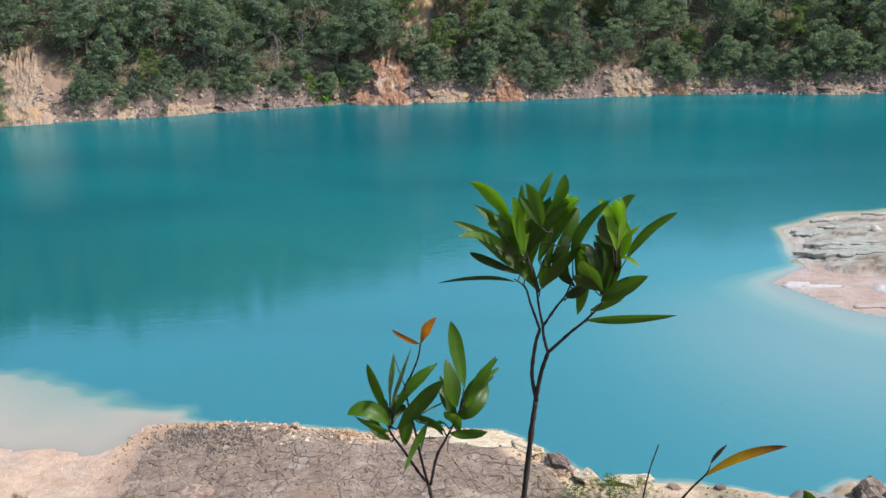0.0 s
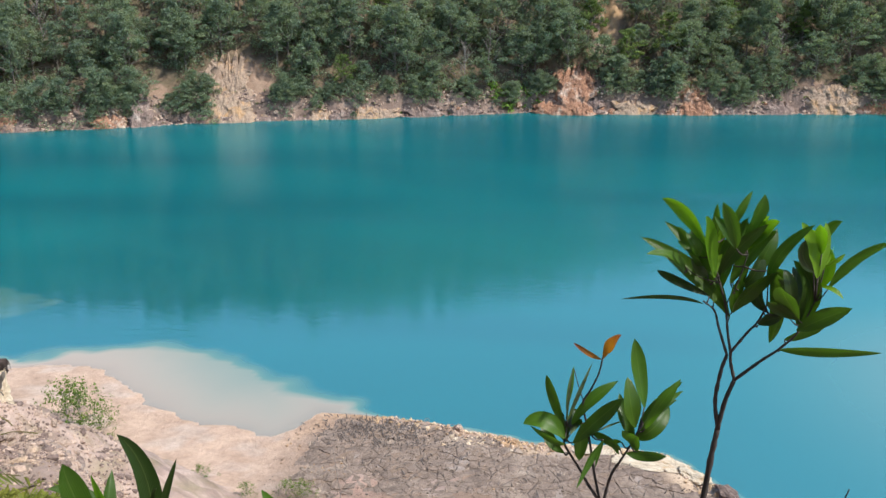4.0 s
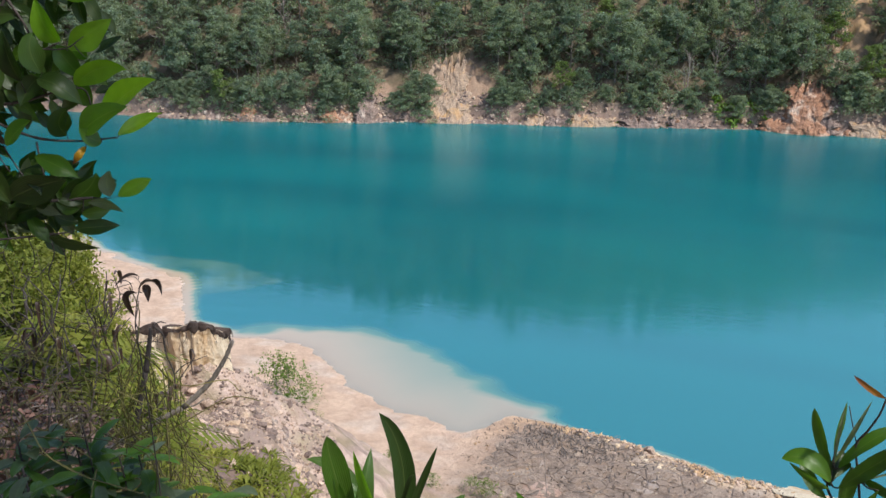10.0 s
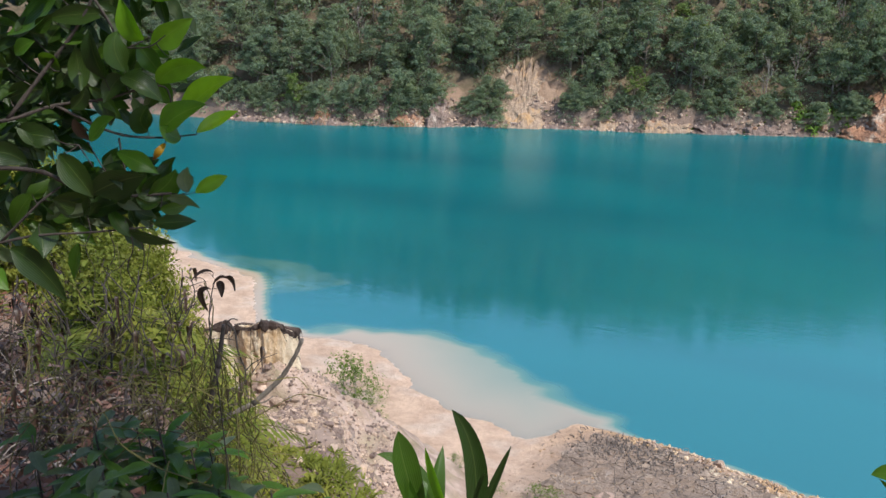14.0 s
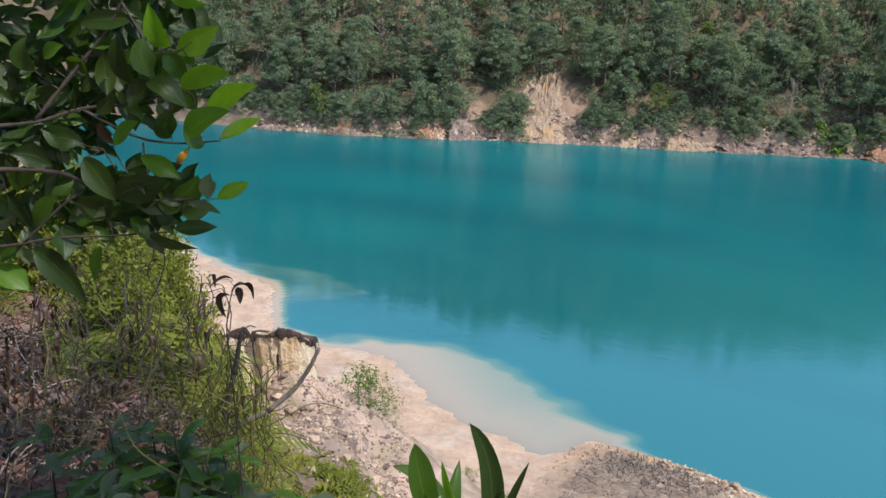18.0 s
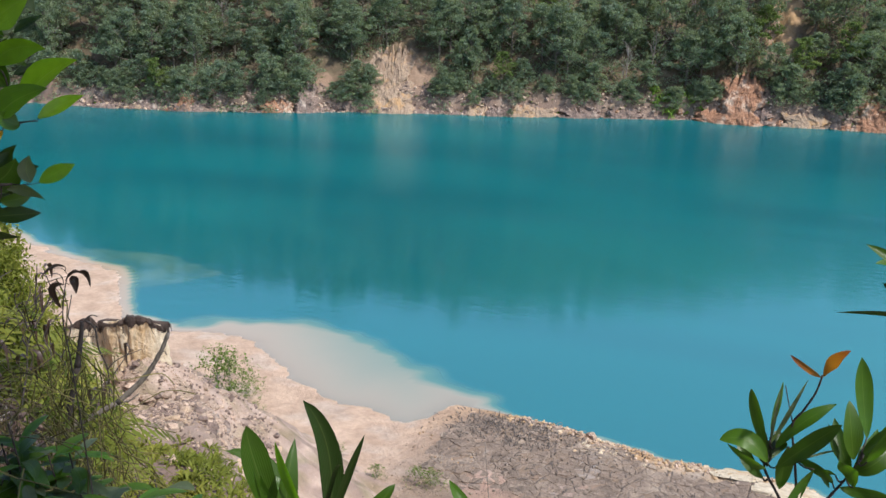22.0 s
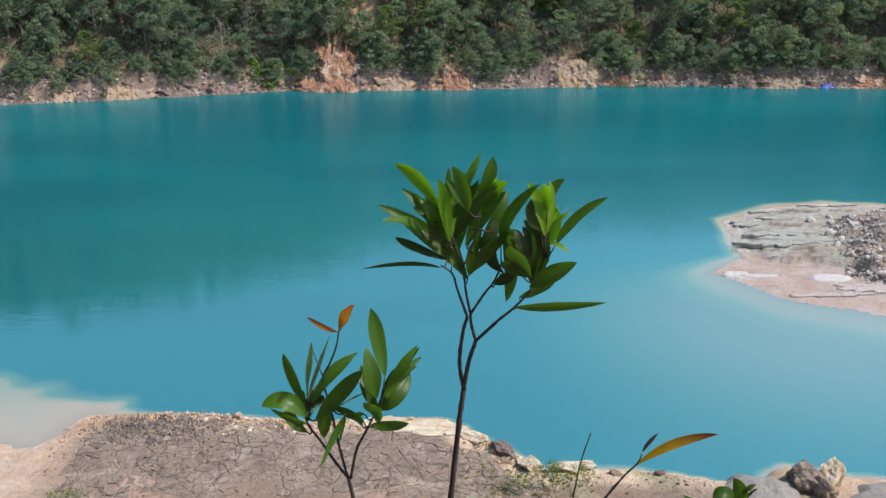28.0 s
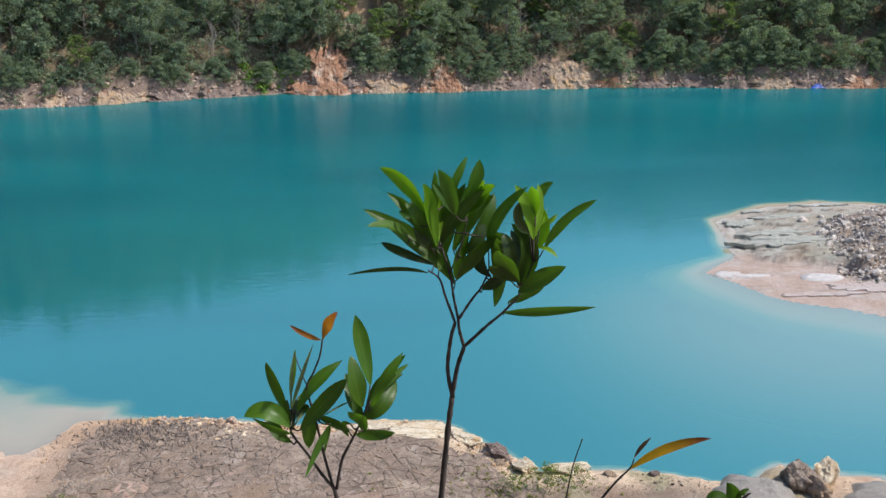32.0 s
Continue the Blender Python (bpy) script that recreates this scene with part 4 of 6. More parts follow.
salt_pan(20.9, 37.4, 1.15, 0.55, "flat white salt pan on pink sand", 52)


def mud_bench(cx, cy, rx, ry, thick, material, label, seed):
    """A slab of layered mud whose ragged edge is cut back by the water."""
    n = 110
    a = np.linspace(0, 2 * math.pi, n, endpoint=False)
    r = 1 + 0.30 * fbm(np.cos(a) * rx, np.sin(a) * ry, 1.1, 4, seed) + 0.10 * fbm(np.cos(a) * rx, np.sin(a) * ry, 0.25, 3, seed + 1)
    verts = [(cx, cy, land_z(cx, cy) + thick)]
    rings = ((0.35, 1.0), (0.7, 1.0), (0.93, 0.95), (0.99, 0.8), (1.0, 0.45), (0.97, 0.2), (0.97, -1.2))
    for f, h in rings:
        for k in range(n):
            x, y = cx + rx * r[k] * f * math.cos(a[k]), cy + ry * r[k] * f * math.sin(a[k])
            wave = 0.035 * noise.noise(Vector((x * 1.7, y * 1.7, seed))) + 0.02 * noise.noise(Vector((x * 5, y * 5, seed)))
            verts.append((x, y, 0.5 * max(land_z(x, y), 0.0) + 0.5 * max(land_z(cx, cy), 0.0) + thick * h + wave * (h > 0)))
    faces = [(0, 1 + k, 1 + (k + 1) % n) for k in range(n)]
    for ring in range(len(rings) - 1):
        o = 1 + ring * n
        faces += [(o + k, o + n + k, o + n + (k + 1) % n, o + (k + 1) % n) for k in range(n)]
    tagged(new("mud_bench", mesh_of("mud_bench", verts, faces, material)), label, "mud bench", "mud benches of the spit")


for k, (cx, cy, rx, ry, thick, pink) in enumerate((
        (20.9, 41.7, 2.2, 0.75, 0.10, 0), (20.9, 43.2, 1.9, 0.55, 0.12, 0), (20.1, 45.5, 0.85, 0.6, 0.14, 0), (21.8, 48.0, 0.7, 0.3, 0.12, 0), (25.9, 48.2, 1.6, 0.42, 0.14, 0),
        (22.9, 45.9, 1.9, 0.5, 0.09, 0), (23.2, 36.0, 2.6, 0.6, 0.08, 1), (19.9, 35.3, 2.0, 0.22, 0.07, 1), (25.2, 34.2, 2.4, 0.35, 0.08, 1))):
    mud_bench(cx, cy, rx, ry, thick, SPIT_PINK if pink else SPIT_MUD, "low pinkish bench of layered mud on the spit" if pink else "low greenish grey bench of layered mud on the spit", 160 + 3 * k)


# ---- the near shore: cracked mud, pillar, scree ----
def mud_cells(rng, x0, x1, y0, y1, step):
    """Uneven many-sided plates that tile an area: each is the ground nearest to its own seed point."""
    nx, ny = int((x1 - x0) / step), int((y1 - y0) / step)
    gx, gy = np.meshgrid(np.arange(nx), np.arange(ny))
    px = x0 + (gx + rng.uniform(0, 1, gx.shape)) * step
    py = y0 + (gy + rng.uniform(0, 1, gx.shape)) * step
    cells = []
    for j in range(2, ny - 2):
        for i in range(2, nx - 2):
            c = np.array([px[j, i], py[j, i]])
            poly = [c + np.array(q) * step * 2 for q in ((-1, -1), (1, -1), (1, 1), (-1, 1))]
            for b in range(j - 2, j + 3):
                for a in range(i - 2, i + 3):
                    if (a, b) == (i, j):
                        continue
                    way = np.array([px[b, a], py[b, a]]) - c
                    lim = way @ way / 2
                    cut = []
                    for k, p in enumerate(poly):
                        q = poly[(k + 1) % len(poly)]
                        dp, dq = (p - c) @ way - lim, (q - c) @ way - lim
                        if dp <= 0:
                            cut.append(p)
                        if dp * dq < 0:
                            cut.append(p + (q - p) * dp / (dp - dq))
                    poly = cut
            cells.append((c, poly))
    return cells


def plate(cell, lift, gap):
    c, corners = cell
    m = np.mean(corners, axis=0)
    base = land_z(m[0], m[1])
    low, top, rim = [], [], []
    for q in corners:
        away = q - m
        long = max(np.hypot(*away), 1e-4)
        s = m + away * max(0.2, 1 - gap / long)
        zq = 0.6 * land_z(s[0], s[1]) + 0.4 * base
        rim.append((s[0], s[1], zq + lift * 0.7))
        low.append((s[0], s[1], zq - 0.08))
        s = m + away * max(0.15, 1 - (gap + 0.02) / long)
        top.append((s[0], s[1], zq + lift))
    n = len(corners)
    mid = np.mean(top, axis=0)
    faces = [(3 * n, 2 * n + k, 2 * n + (k + 1) % n) for k in range(n)]
    top.append((mid[0], mid[1], mid[2] + 0.018 * math.sin(37 * c[0] + 53 * c[1])))
    top[:n] = [(p[0], p[1], p[2] + 0.010 * math.sin(61 * p[0] + 47 * p[1])) for p in top[:n]]
    for o in (0, n):
        faces += [(o + k, o + (k + 1) % n, o + n + (k + 1) % n, o + n + k) for k in range(n)]
    return low + rim + top, faces


rng = np.random.default_rng(44)
cells = []
for cell in mud_cells(rng, -10.6, 4.6, 19.8, 26.2, 0.33):
    c = cell[0]
    z, dry = land_z(*c), from_grid(GDRY, *c)
    patch = fbm(np.array([c[0]]), np.array([c[1]]), 5.0, 2, 60)[0]
    if 0.5 + 0.25 * patch + 0.7 * smooth_step(-4.5, -1.0, c[0]) < dry < 6.5 and z < 1.6 and 0.45 < (1.1 + 0.3 * patch) * smooth_step(-10.4, -8.2, c[0] + 0.8 * patch) * smooth_step(5.6, 3.0, dry + 1.2 * patch):
        cells.append((dry, cell))
cells.sort(key=lambda e: abs(e[0] - 1.2))
shore = thing("mud_flat", (0, 0, 0), "dry cracked grey-brown mud along the lake shore", "mud", kind="structure")
for k, (dry, cell) in enumerate(cells[:290]):
    v, f = plate(cell, rng.uniform(0.004, 0.028), 0.002 + 0.024 * rng.uniform() ** 2)
    part("mud_plate", mesh_of("mud_plate", v, f, MUD), shore)
rest = [plate(cell, rng.uniform(0.004, 0.028), 0.002 + 0.024 * rng.uniform() ** 2) for dry, cell in cells[290:]]
if rest:
    tagged(part("mud_plates", mesh_of("mud_plates", *join(rest), MUD), shore), kind="stuff")

spots = []
while len(spots) < 7500:
    x, y = rng.uniform(-11.0, 14.0), rng.uniform(18.0, 25.6)
    if from_grid(GDRY, x, y) > 0.5 and land_z(x, y) < 1.6 and rng.uniform() < smooth_step(-10.8, -8.6, x):
        spots.append((x, y, rng.uniform(0.010, 0.032) * (1 + 1.6 * (rng.uniform() < 0.04))))
tagged(new("mud_crumbs", mesh_of("mud_crumbs", *scatter_stones(rng, spots), CRUMB)), "loose grey-brown crumbs of dry mud on the shore", "crumbs", kind="stuff")

SPROUTS = []
for _ in range(210):
    x, y = rng.normal(3.6, 1.3), rng.normal(21.3, 0.8)
    if from_grid(GDRY, x, y) > 0.5:
        SPROUTS += frond_clump(rng, (x, y, land_z(x, y)), 9, rng.uniform(0.06, 0.16), 0.012, FERN)
tagged(new("moss_patch", cards_mesh("moss_patch", np.array(SPROUTS), FERN, 4)), "thin yellow-green growth creeping over the mud", "low growth", kind="stuff")

SLABS = [rock_geometry(np.random.default_rng(380 + k), 1.0, 1.0, 4) for k in range(4)]
for x, y, sx, sy, sz, turn, k, material, label in (
        (1.15, 24.35, 1.25, 0.50, 0.17, -4, 0, PILLAR_EARTH, "long cream slab of crumbling rock on the mud crest"),
        (-0.25, 24.75, 0.85, 0.36, 0.13, 5, 1, PILLAR_EARTH, "ochre-stained slab on the mud crest"),
        (2.6, 23.75, 0.60, 0.40, 0.16, -38, 2, PILLAR_EARTH, "cream rock at the corner of the mud crest"),
        (3.4, 22.9, 0.62, 0.34, 0.24, -48, 3, ROCK_PINK, "pinkish crumbling rock edging the mud bank"),
        (4.1, 22.1, 0.42, 0.34, 0.26, -40, 1, PILLAR_EARTH, "cream rock edging the mud bank"),
        (5.5, 21.95, 0.75, 0.30, 0.22, 4, 2, PILLAR_EARTH, "cream and ochre slab above the small inlet"),
        (11.9, 20.85, 0.62, 0.52, 0.72, 20, 0, ROCK_BROWN, "angular brown boulder wedged in grey mud"),
        (12.75, 20.9, 0.42, 0.38, 0.66, 50, 1, PILLAR_EARTH, "angular cream boulder wedged in grey mud"),
        (12.2, 20.3, 0.45, 0.40, 0.45, 100, 2, ROCK_CREAM, "low ochre boulder wedged in grey mud"),
        (15.3, 20.4, 0.55, 0.45, 0.45, 10, 3, ROCK_BROWN, "angular brown boulder at the muddy shore")):
    ob = new("boulder", mesh_of("boulder", *SLABS[k], material))
    for v in ob.data.vertices:
        q = v.co.copy()
        v.co += q.normalized() * (0.16 * noise.noise(q * 2.3 + Vector((x, y, 0))) + 0.10 * noise.noise(q * 5.1 + Vector((y, x, 0))))
    ob.matrix_basis = pose(x, y, max(land_z(x, y), 0.0) + 0.35 * sz, 0, 0, turn) @ Matrix.Diagonal((sx, sy, sz, 1))
    tagged(ob, label, "boulder", "boulders of the near shore")


def mud_mound(cx, cy, rx, ry, rise, seed):
    """A smooth rounded hump of wet mud."""
    n, rings = 40, 12
    a = np.linspace(0, 2 * math.pi, n, endpoint=False)
    verts = [(0.0, 0.0, rise)]
    for j in range(1, rings + 1):
        f = j / rings
        edge = 1 + 0.16 * fbm(np.cos(a) * 1.5, np.sin(a) * 1.5, 2.0, 3, seed)
        lift = rise * (1 - f ** 2.6) * (1 + 0.10 * fbm(np.cos(a) * f * 3, np.sin(a) * f * 3, 1.4, 3, seed + 1)) - 0.35 * f ** 6
        for k in range(n):
            verts.append((rx * f * edge[k] * math.cos(a[k]), ry * f * edge[k] * math.sin(a[k]), lift[k]))
    faces = [(0, 1 + k, 1 + (k + 1) % n) for k in range(n)]
    for j in range(rings - 1):
        o = 1 + j * n
        faces += [(o + k, o + n + k, o + n + (k + 1) % n, o + (k + 1) % n) for k in range(n)]
    ob = new("mud_mound", mesh_of("mud_mound", verts, faces, MUD_WET, True))
    ob.matrix_basis = pose(cx, cy, max(land_z(cx, cy), 0.0) - 0.05, 0, 0, 0)
    tagged(ob, "smooth rounded hump of grey mud at the waterline", "mud mound", "mud mounds of the near shore")


for k, place in enumerate(((10.4, 20.2, 1.35, 1.3, 0.36), (14.2, 20.0, 1.5, 1.1, 0.33), (16.8, 19.6, 1.7, 1.2, 0.33), (12.4, 19.3, 1.6, 0.9, 0.3))):
    mud_mound(*place, 130 + k)

for x, y, s, key, tall in ((-5.0, 25.4, 0.24, "pale", 1.2), (-5.4, 25.3, 0.14, "cream", 0.8), (3.4, 22.4, 0.2, "cream", 0.6), (6.6, 21.6, 0.22, "cream", 0.6), (7.9, 21.5, 0.18, "pink", 0.7)):
    ob = new("boulder", STONE_MESHES[key][int(rng.integers(6))])
    ob.matrix_basis = pose(x, y, max(land_z(x, y), 0) + 0.25 * s * tall, 0, 0, rng.uniform(0, 360)) @ Matrix.Diagonal((s, s, s * tall, 1))
    tagged(ob, "sunlit weathered boulder at the edge of the mud bank", "boulder", "boulders of the near shore")

spots = []
while len(spots) < 5600:
    d, a = rng.normal(18.5, 2.6), radians(rng.uniform(34, 46))
    x, y = -math.sin(a) * d, math.cos(a) * d
    if land_z(x, y) > 0.5:
        spots.append((x, y, rng.uniform(0.015, 0.055) * (1 + 1.8 * (rng.uniform() < 0.06))))
tagged(new("scree", mesh_of("scree", *scatter_stones(rng, spots[:2600]), ROCK_PINK)), "pinkish scree of broken earth below the pillar", "scree", kind="stuff")
tagged(new("pale_scree", mesh_of("pale_scree", *scatter_stones(rng, spots[2600:]), CRUMBLE)), "pale cream scree of crumbled earth below the pillar", "scree", kind="stuff")
spots = []
while len(spots) < 260:
    x, y = rng.uniform(-10.5, 6), rng.uniform(19.5, 25.2)
    spots.append((x, y, rng.uniform(0.015, 0.06)))
tagged(new("pebbles", mesh_of("pebbles", *scatter_stones(rng, spots), ROCK_CREAM)), "small pale pebbles strewn on the mud", "pebbles", kind="stuff")


spots = []
while len(spots) < 1700:
    x, y = rng.uniform(-8.0, 5.0), rng.uniform(22, 26)
    if 0.10 < from_grid(GDRY, x, y) < 0.75 + 0.3 * rng.normal():
        spots.append((x, y, 0.015 + 0.10 * rng.uniform() ** 2.5))
tagged(new("crest_rubble", mesh_of("crest_rubble", *scatter_stones(rng, spots[:600]), CRUMBLE)), "crumbling cream lumps along the mud crest", "rubble", kind="stuff")
tagged(new("crest_rubble", mesh_of("crest_rubble", *scatter_stones(rng, spots[600:]), OCHRE)), "crumbling ochre lumps along the mud crest", "rubble", kind="stuff")
pieces = []
while len(pieces) < 620:
    if rng.uniform() < 0.72:
        x, y = rng.normal(-7.5, 1.1), rng.normal(24.7, 0.6)
    else:
        x, y = rng.uniform(-7.5, 3.5), rng.uniform(21.5, 25.2)
    if from_grid(GDRY, x, y) < 0.3:
        continue
    p = Vector((x, y, land_z(x, y)))
    if rng.uniform() < 0.35:
        turn, far_end = rng.uniform(0, 6.28), rng.uniform(0.10, 0.32)
        side = Vector((math.cos(turn), math.sin(turn), 0)) * far_end
        pieces.append(tube(spline([p + Vector((0, 0, 0.015)), p + side * 0.5 + Vector((rng.normal() * 0.03, 0, 0.05)), p + side + Vector((0, 0, 0.01))], 3), np.linspace(0.016, 0.007, 7), 5))
    else:
        e = p + Vector((rng.normal() * 0.06, rng.normal() * 0.06, rng.uniform(0.05, 0.16)))
        pieces.append(tube([p - Vector((0, 0, 0.03)), p.lerp(e, 0.6) + Vector((rng.normal() * 0.012, 0, 0)), e], [0.022, 0.016, 0.008], 5))
tagged(new("root_stubs", mesh_of("root_stubs", *join(pieces), ROOT_STUB)), "short dark root stubs sticking out of the mud", "stubs", kind="stuff")


def earth_pillar(at, turn):
    """The eroded nose of the spur: a fluted cream face under a thin dark crust of roots, falling away behind."""
    root = thing("earth_pillar", at, "eroded cream and ochre earth pillar capped with dark roots", "earth pillar", turn=turn)
    n, rows = 96, 60
    a = np.linspace(0, 2 * math.pi, n, endpoint=False)
    front_mat = None
    for dx, dy, size, top, seed in ((0.10, 0.0, 0.70, 1.34, 70), (-0.95, 0.75, 0.62, 1.20, 74)):
        verts, faces = [], []
        for j in range(rows):
            f = j / (rows - 1)
            z = -2.6 + (top + 2.6) * f
            wide = size * (1.45 - 0.60 * smooth_step(0.0, 0.7, f) + 0.08 * smooth_step(0.85, 1.0, f))
            for k in range(n):
                c, s = math.cos(a[k]), math.sin(a[k])
                q = Vector((c * 1.5 + seed, s * 1.5, z * 0.35))
                flute = Vector((c * 5.5 + seed, s * 5.5, z * 0.25))
                r = wide * (1 + 0.22 * noise.noise(q) + 0.12 * noise.noise(q * 2.9) + 0.15 * noise.noise(flute) + 0.10 * noise.fractal(Vector((c * 7 + seed, s * 7, z * 1.6)), 0.6, 2.1, 4) + 0.05 * noise.cell(Vector((c * 4 + seed, s * 4, z * 1.9))))
                y = dy + r * s
                fall = 0.34 * f ** 2 * smooth_step(0.15, 1.0, c) + 0.10 * f * smooth_step(-0.3, -1.0, c) + 0.95 * f ** 3 * max(0.0, r * s + 0.15) + 0.07 * f * noise.noise(Vector((c * 3, s * 3, seed)))
                verts.append((dx + 0.30 * (1 - f) ** 2 + r * 1.05 * c, y, z - fall))
        for j in range(rows - 1):
            faces += [(j * n + k, j * n + (k + 1) % n, (j + 1) * n + (k + 1) % n, (j + 1) * n + k) for k in range(n)]
        faces.append(tuple((rows - 1) * n + k for k in range(n)))
        part("column", mesh_of("column", verts, faces, PILLAR_EARTH), root)
        cap, faces = [], []
        for ring, (grow, lift) in enumerate(((0.96, -0.17), (1.03, -0.15), (1.09, -0.04), (1.05, 0.07), (0.85, 0.13), (0.6, 0.14), (0.2, 0.14))):
            for k in range(n):
                x, y, z = verts[(rows - 1) * n + k]
                mid = verts[(rows - 1) * n][2] * 0.5 + verts[(rows - 1) * n + n // 2][2] * 0.5
                q = Vector((x * 6, y * 6, ring * 0.9 + seed))
                wob = 1 + 0.06 * noise.noise(q) + 0.03 * noise.noise(q * 2.7)
                ragged = 0.12 * noise.noise(Vector((x * 5, y * 5, seed))) * (ring < 2)
                sag = 0.14 * noise.noise(Vector((x * 2.2 + seed, y * 2.2, 0.5))) - 0.05
                cap.append((dx + (x - dx) * grow * wob, dy + (y - dy) * grow * wob, mid + (z - mid) * min(grow, 1.0) + lift * (1 + 2.5 * sag) + sag * (ring > 1) + ragged + 0.05 * noise.noise(q * 1.6)))
        for j in range(6):
            faces += [(j * n + k, j * n + (k + 1) % n, (j + 1) * n + (k + 1) % n, (j + 1) * n + k) for k in range(n)]
        faces.append(tuple(6 * n + k for k in range(n)))
        mat_part = part("root_mat", mesh_of("root_mat", cap, faces, ROOT_MAT), root, "dark brown ragged crust of roots")
        front_mat = front_mat or mat_part
    r2 = np.random.default_rng(73)
    root.scale = (1.05, 0.55, 0.98)
    for _ in range(16):
        t = r2.uniform(math.pi, 2 * math.pi)
        p = Vector((math.cos(t) * 0.86, math.sin(t) * 0.86, 1.20 - 0.16 * smooth_step(0.2, 0.8, math.cos(t))))
        q = p + Vector((math.cos(t) * 0.05, math.sin(t) * 0.05, -0.12))
        e = q + Vector((r2.uniform(-0.08, 0.08), r2.uniform(-0.05, 0.05), -r2.uniform(0.06, 0.3)))
        part("root", mesh_of("root", *tube(spline([p, q, e], 3), np.linspace(0.010, 0.004, 7), 5), BARK), front_mat)


for k in range(64):
    d, a, s = rng.uniform(16.0, 23.5), radians(rng.uniform(36.0, 43.5)), 0.05 + 0.17 * rng.uniform() ** 3
    x, y = -math.sin(a) * d, math.cos(a) * d
    ob = new("boulder", STONE_MESHES["pale"][int(rng.integers(6))])
    ob.matrix_basis = pose(x, y, land_z(x, y) + 0.1 * s, rng.uniform(-25, 25), rng.uniform(-25, 25), rng.uniform(0, 360)) @ Matrix.Diagonal((s, s, s, 1))
    tagged(ob, "broken lump of pinkish earth on the scree", "boulder", "boulders of the scree")
earth_pillar((-14.42, 15.3, 5.60), 40)
for k in range(28):
    u, v, s = rng.uniform(-1.2, 1.9), rng.uniform(-1.6, -0.25), 0.05 + 0.18 * rng.uniform() ** 3
    x, y = -14.42 + 0.766 * u - 0.643 * v, 15.3 + 0.643 * u + 0.766 * v
    ob = new("boulder", STONE_MESHES["pale"][int(rng.integers(6))])
    ob.matrix_basis = pose(x, y, land_z(x, y) + 0.1 * s, rng.uniform(-30, 30), rng.uniform(-30, 30), rng.uniform(0, 360)) @ Matrix.Diagonal((s, s, s * 1.2, 1))
    tagged(ob, "pale lump of earth fallen at the foot of the pillar", "boulder", "boulders of the scree")

# shrubs and grass tufts on the sand and the scree
SHRUB = [tree_meshes(210 + k, 1.0, 0.85, 34, 30, 0.038, REED_SOFT, BARK_PALE, flat=0.9, low=0.06) for k in range(3)]
for x, y, s in ((-18.4, 23.6, 1.6), (-17.7, 23.3, 1.4), (-16.9, 23.0, 0.8), (-16.0, 22.4, 0.5), (-9.2, 20.6, 0.5), (-8.6, 20.4, 0.6), (-10.4, 20.4, 0.45), (-11.8, 20.6, 0.5), (3.6, 20.9, 0.6), (4.6, 21.0, 0.8), (5.6, 21.2, 0.6), (-3.4, 19.6, 0.4)):
    tree("shrub", SHRUB[int(rng.integers(3))], (x, y, land_z(x, y)), rng.uniform(0, 360), (s, s, s), "small bright green shrub growing on bare earth", "shrub", "shrubs of the near shore")

# ---- the spur beside the camera: ferns, dead stalks, vines ----
rng = np.random.default_rng(55)


def on_spur(lo, hi, a0, a1):
    d = rng.uniform(lo, hi)
    a = radians(rng.uniform(a0, a1))
    x, y = -math.sin(a) * d, math.cos(a) * d
    return x, y, land_z(x, y)


for name, n, lo, hi, a0, a1, length, width, blades, material, label in (
        ("fern_thicket", 170, 6.8, 17.0, 46.5, 53.5, 0.60, 0.020, 9, FERN, "sunlit yellow-green fern thicket on the slope"),
        ("fern_thicket", 380, 12.0, 18.5, 53, 78, 0.70, 0.024, 9, FERN, "yellow-green fern thicket beyond the bare slope"),
        ("grass_slope", 560, 6.8, 14.0, 35, 47, 0.44, 0.017, 11, FERN, "yellow-green grass tufts down the slope"),
        ("dead_bracken", 760, 3.0, 12.5, 50, 80, 0.30, 0.020, 7, STRAW, "dry brown bracken on the slope")):
    verts = []
    for _ in range(n):
        x, y, z = on_spur(lo, hi, a0, a1)
        verts += frond_clump(rng, (x, y, z - 0.03), blades, length * rng.uniform(0.6, 1.2), width, material)
    tagged(new(name, cards_mesh(name, np.array(verts), material, 4)), label, name.replace("_", " "), kind="stuff")

TANGLE = [tree_meshes(240 + k, 1.35, 0.85, 30, 62, 0.040, FERN, BARK, flat=0.9, low=0.08) for k in range(4)]


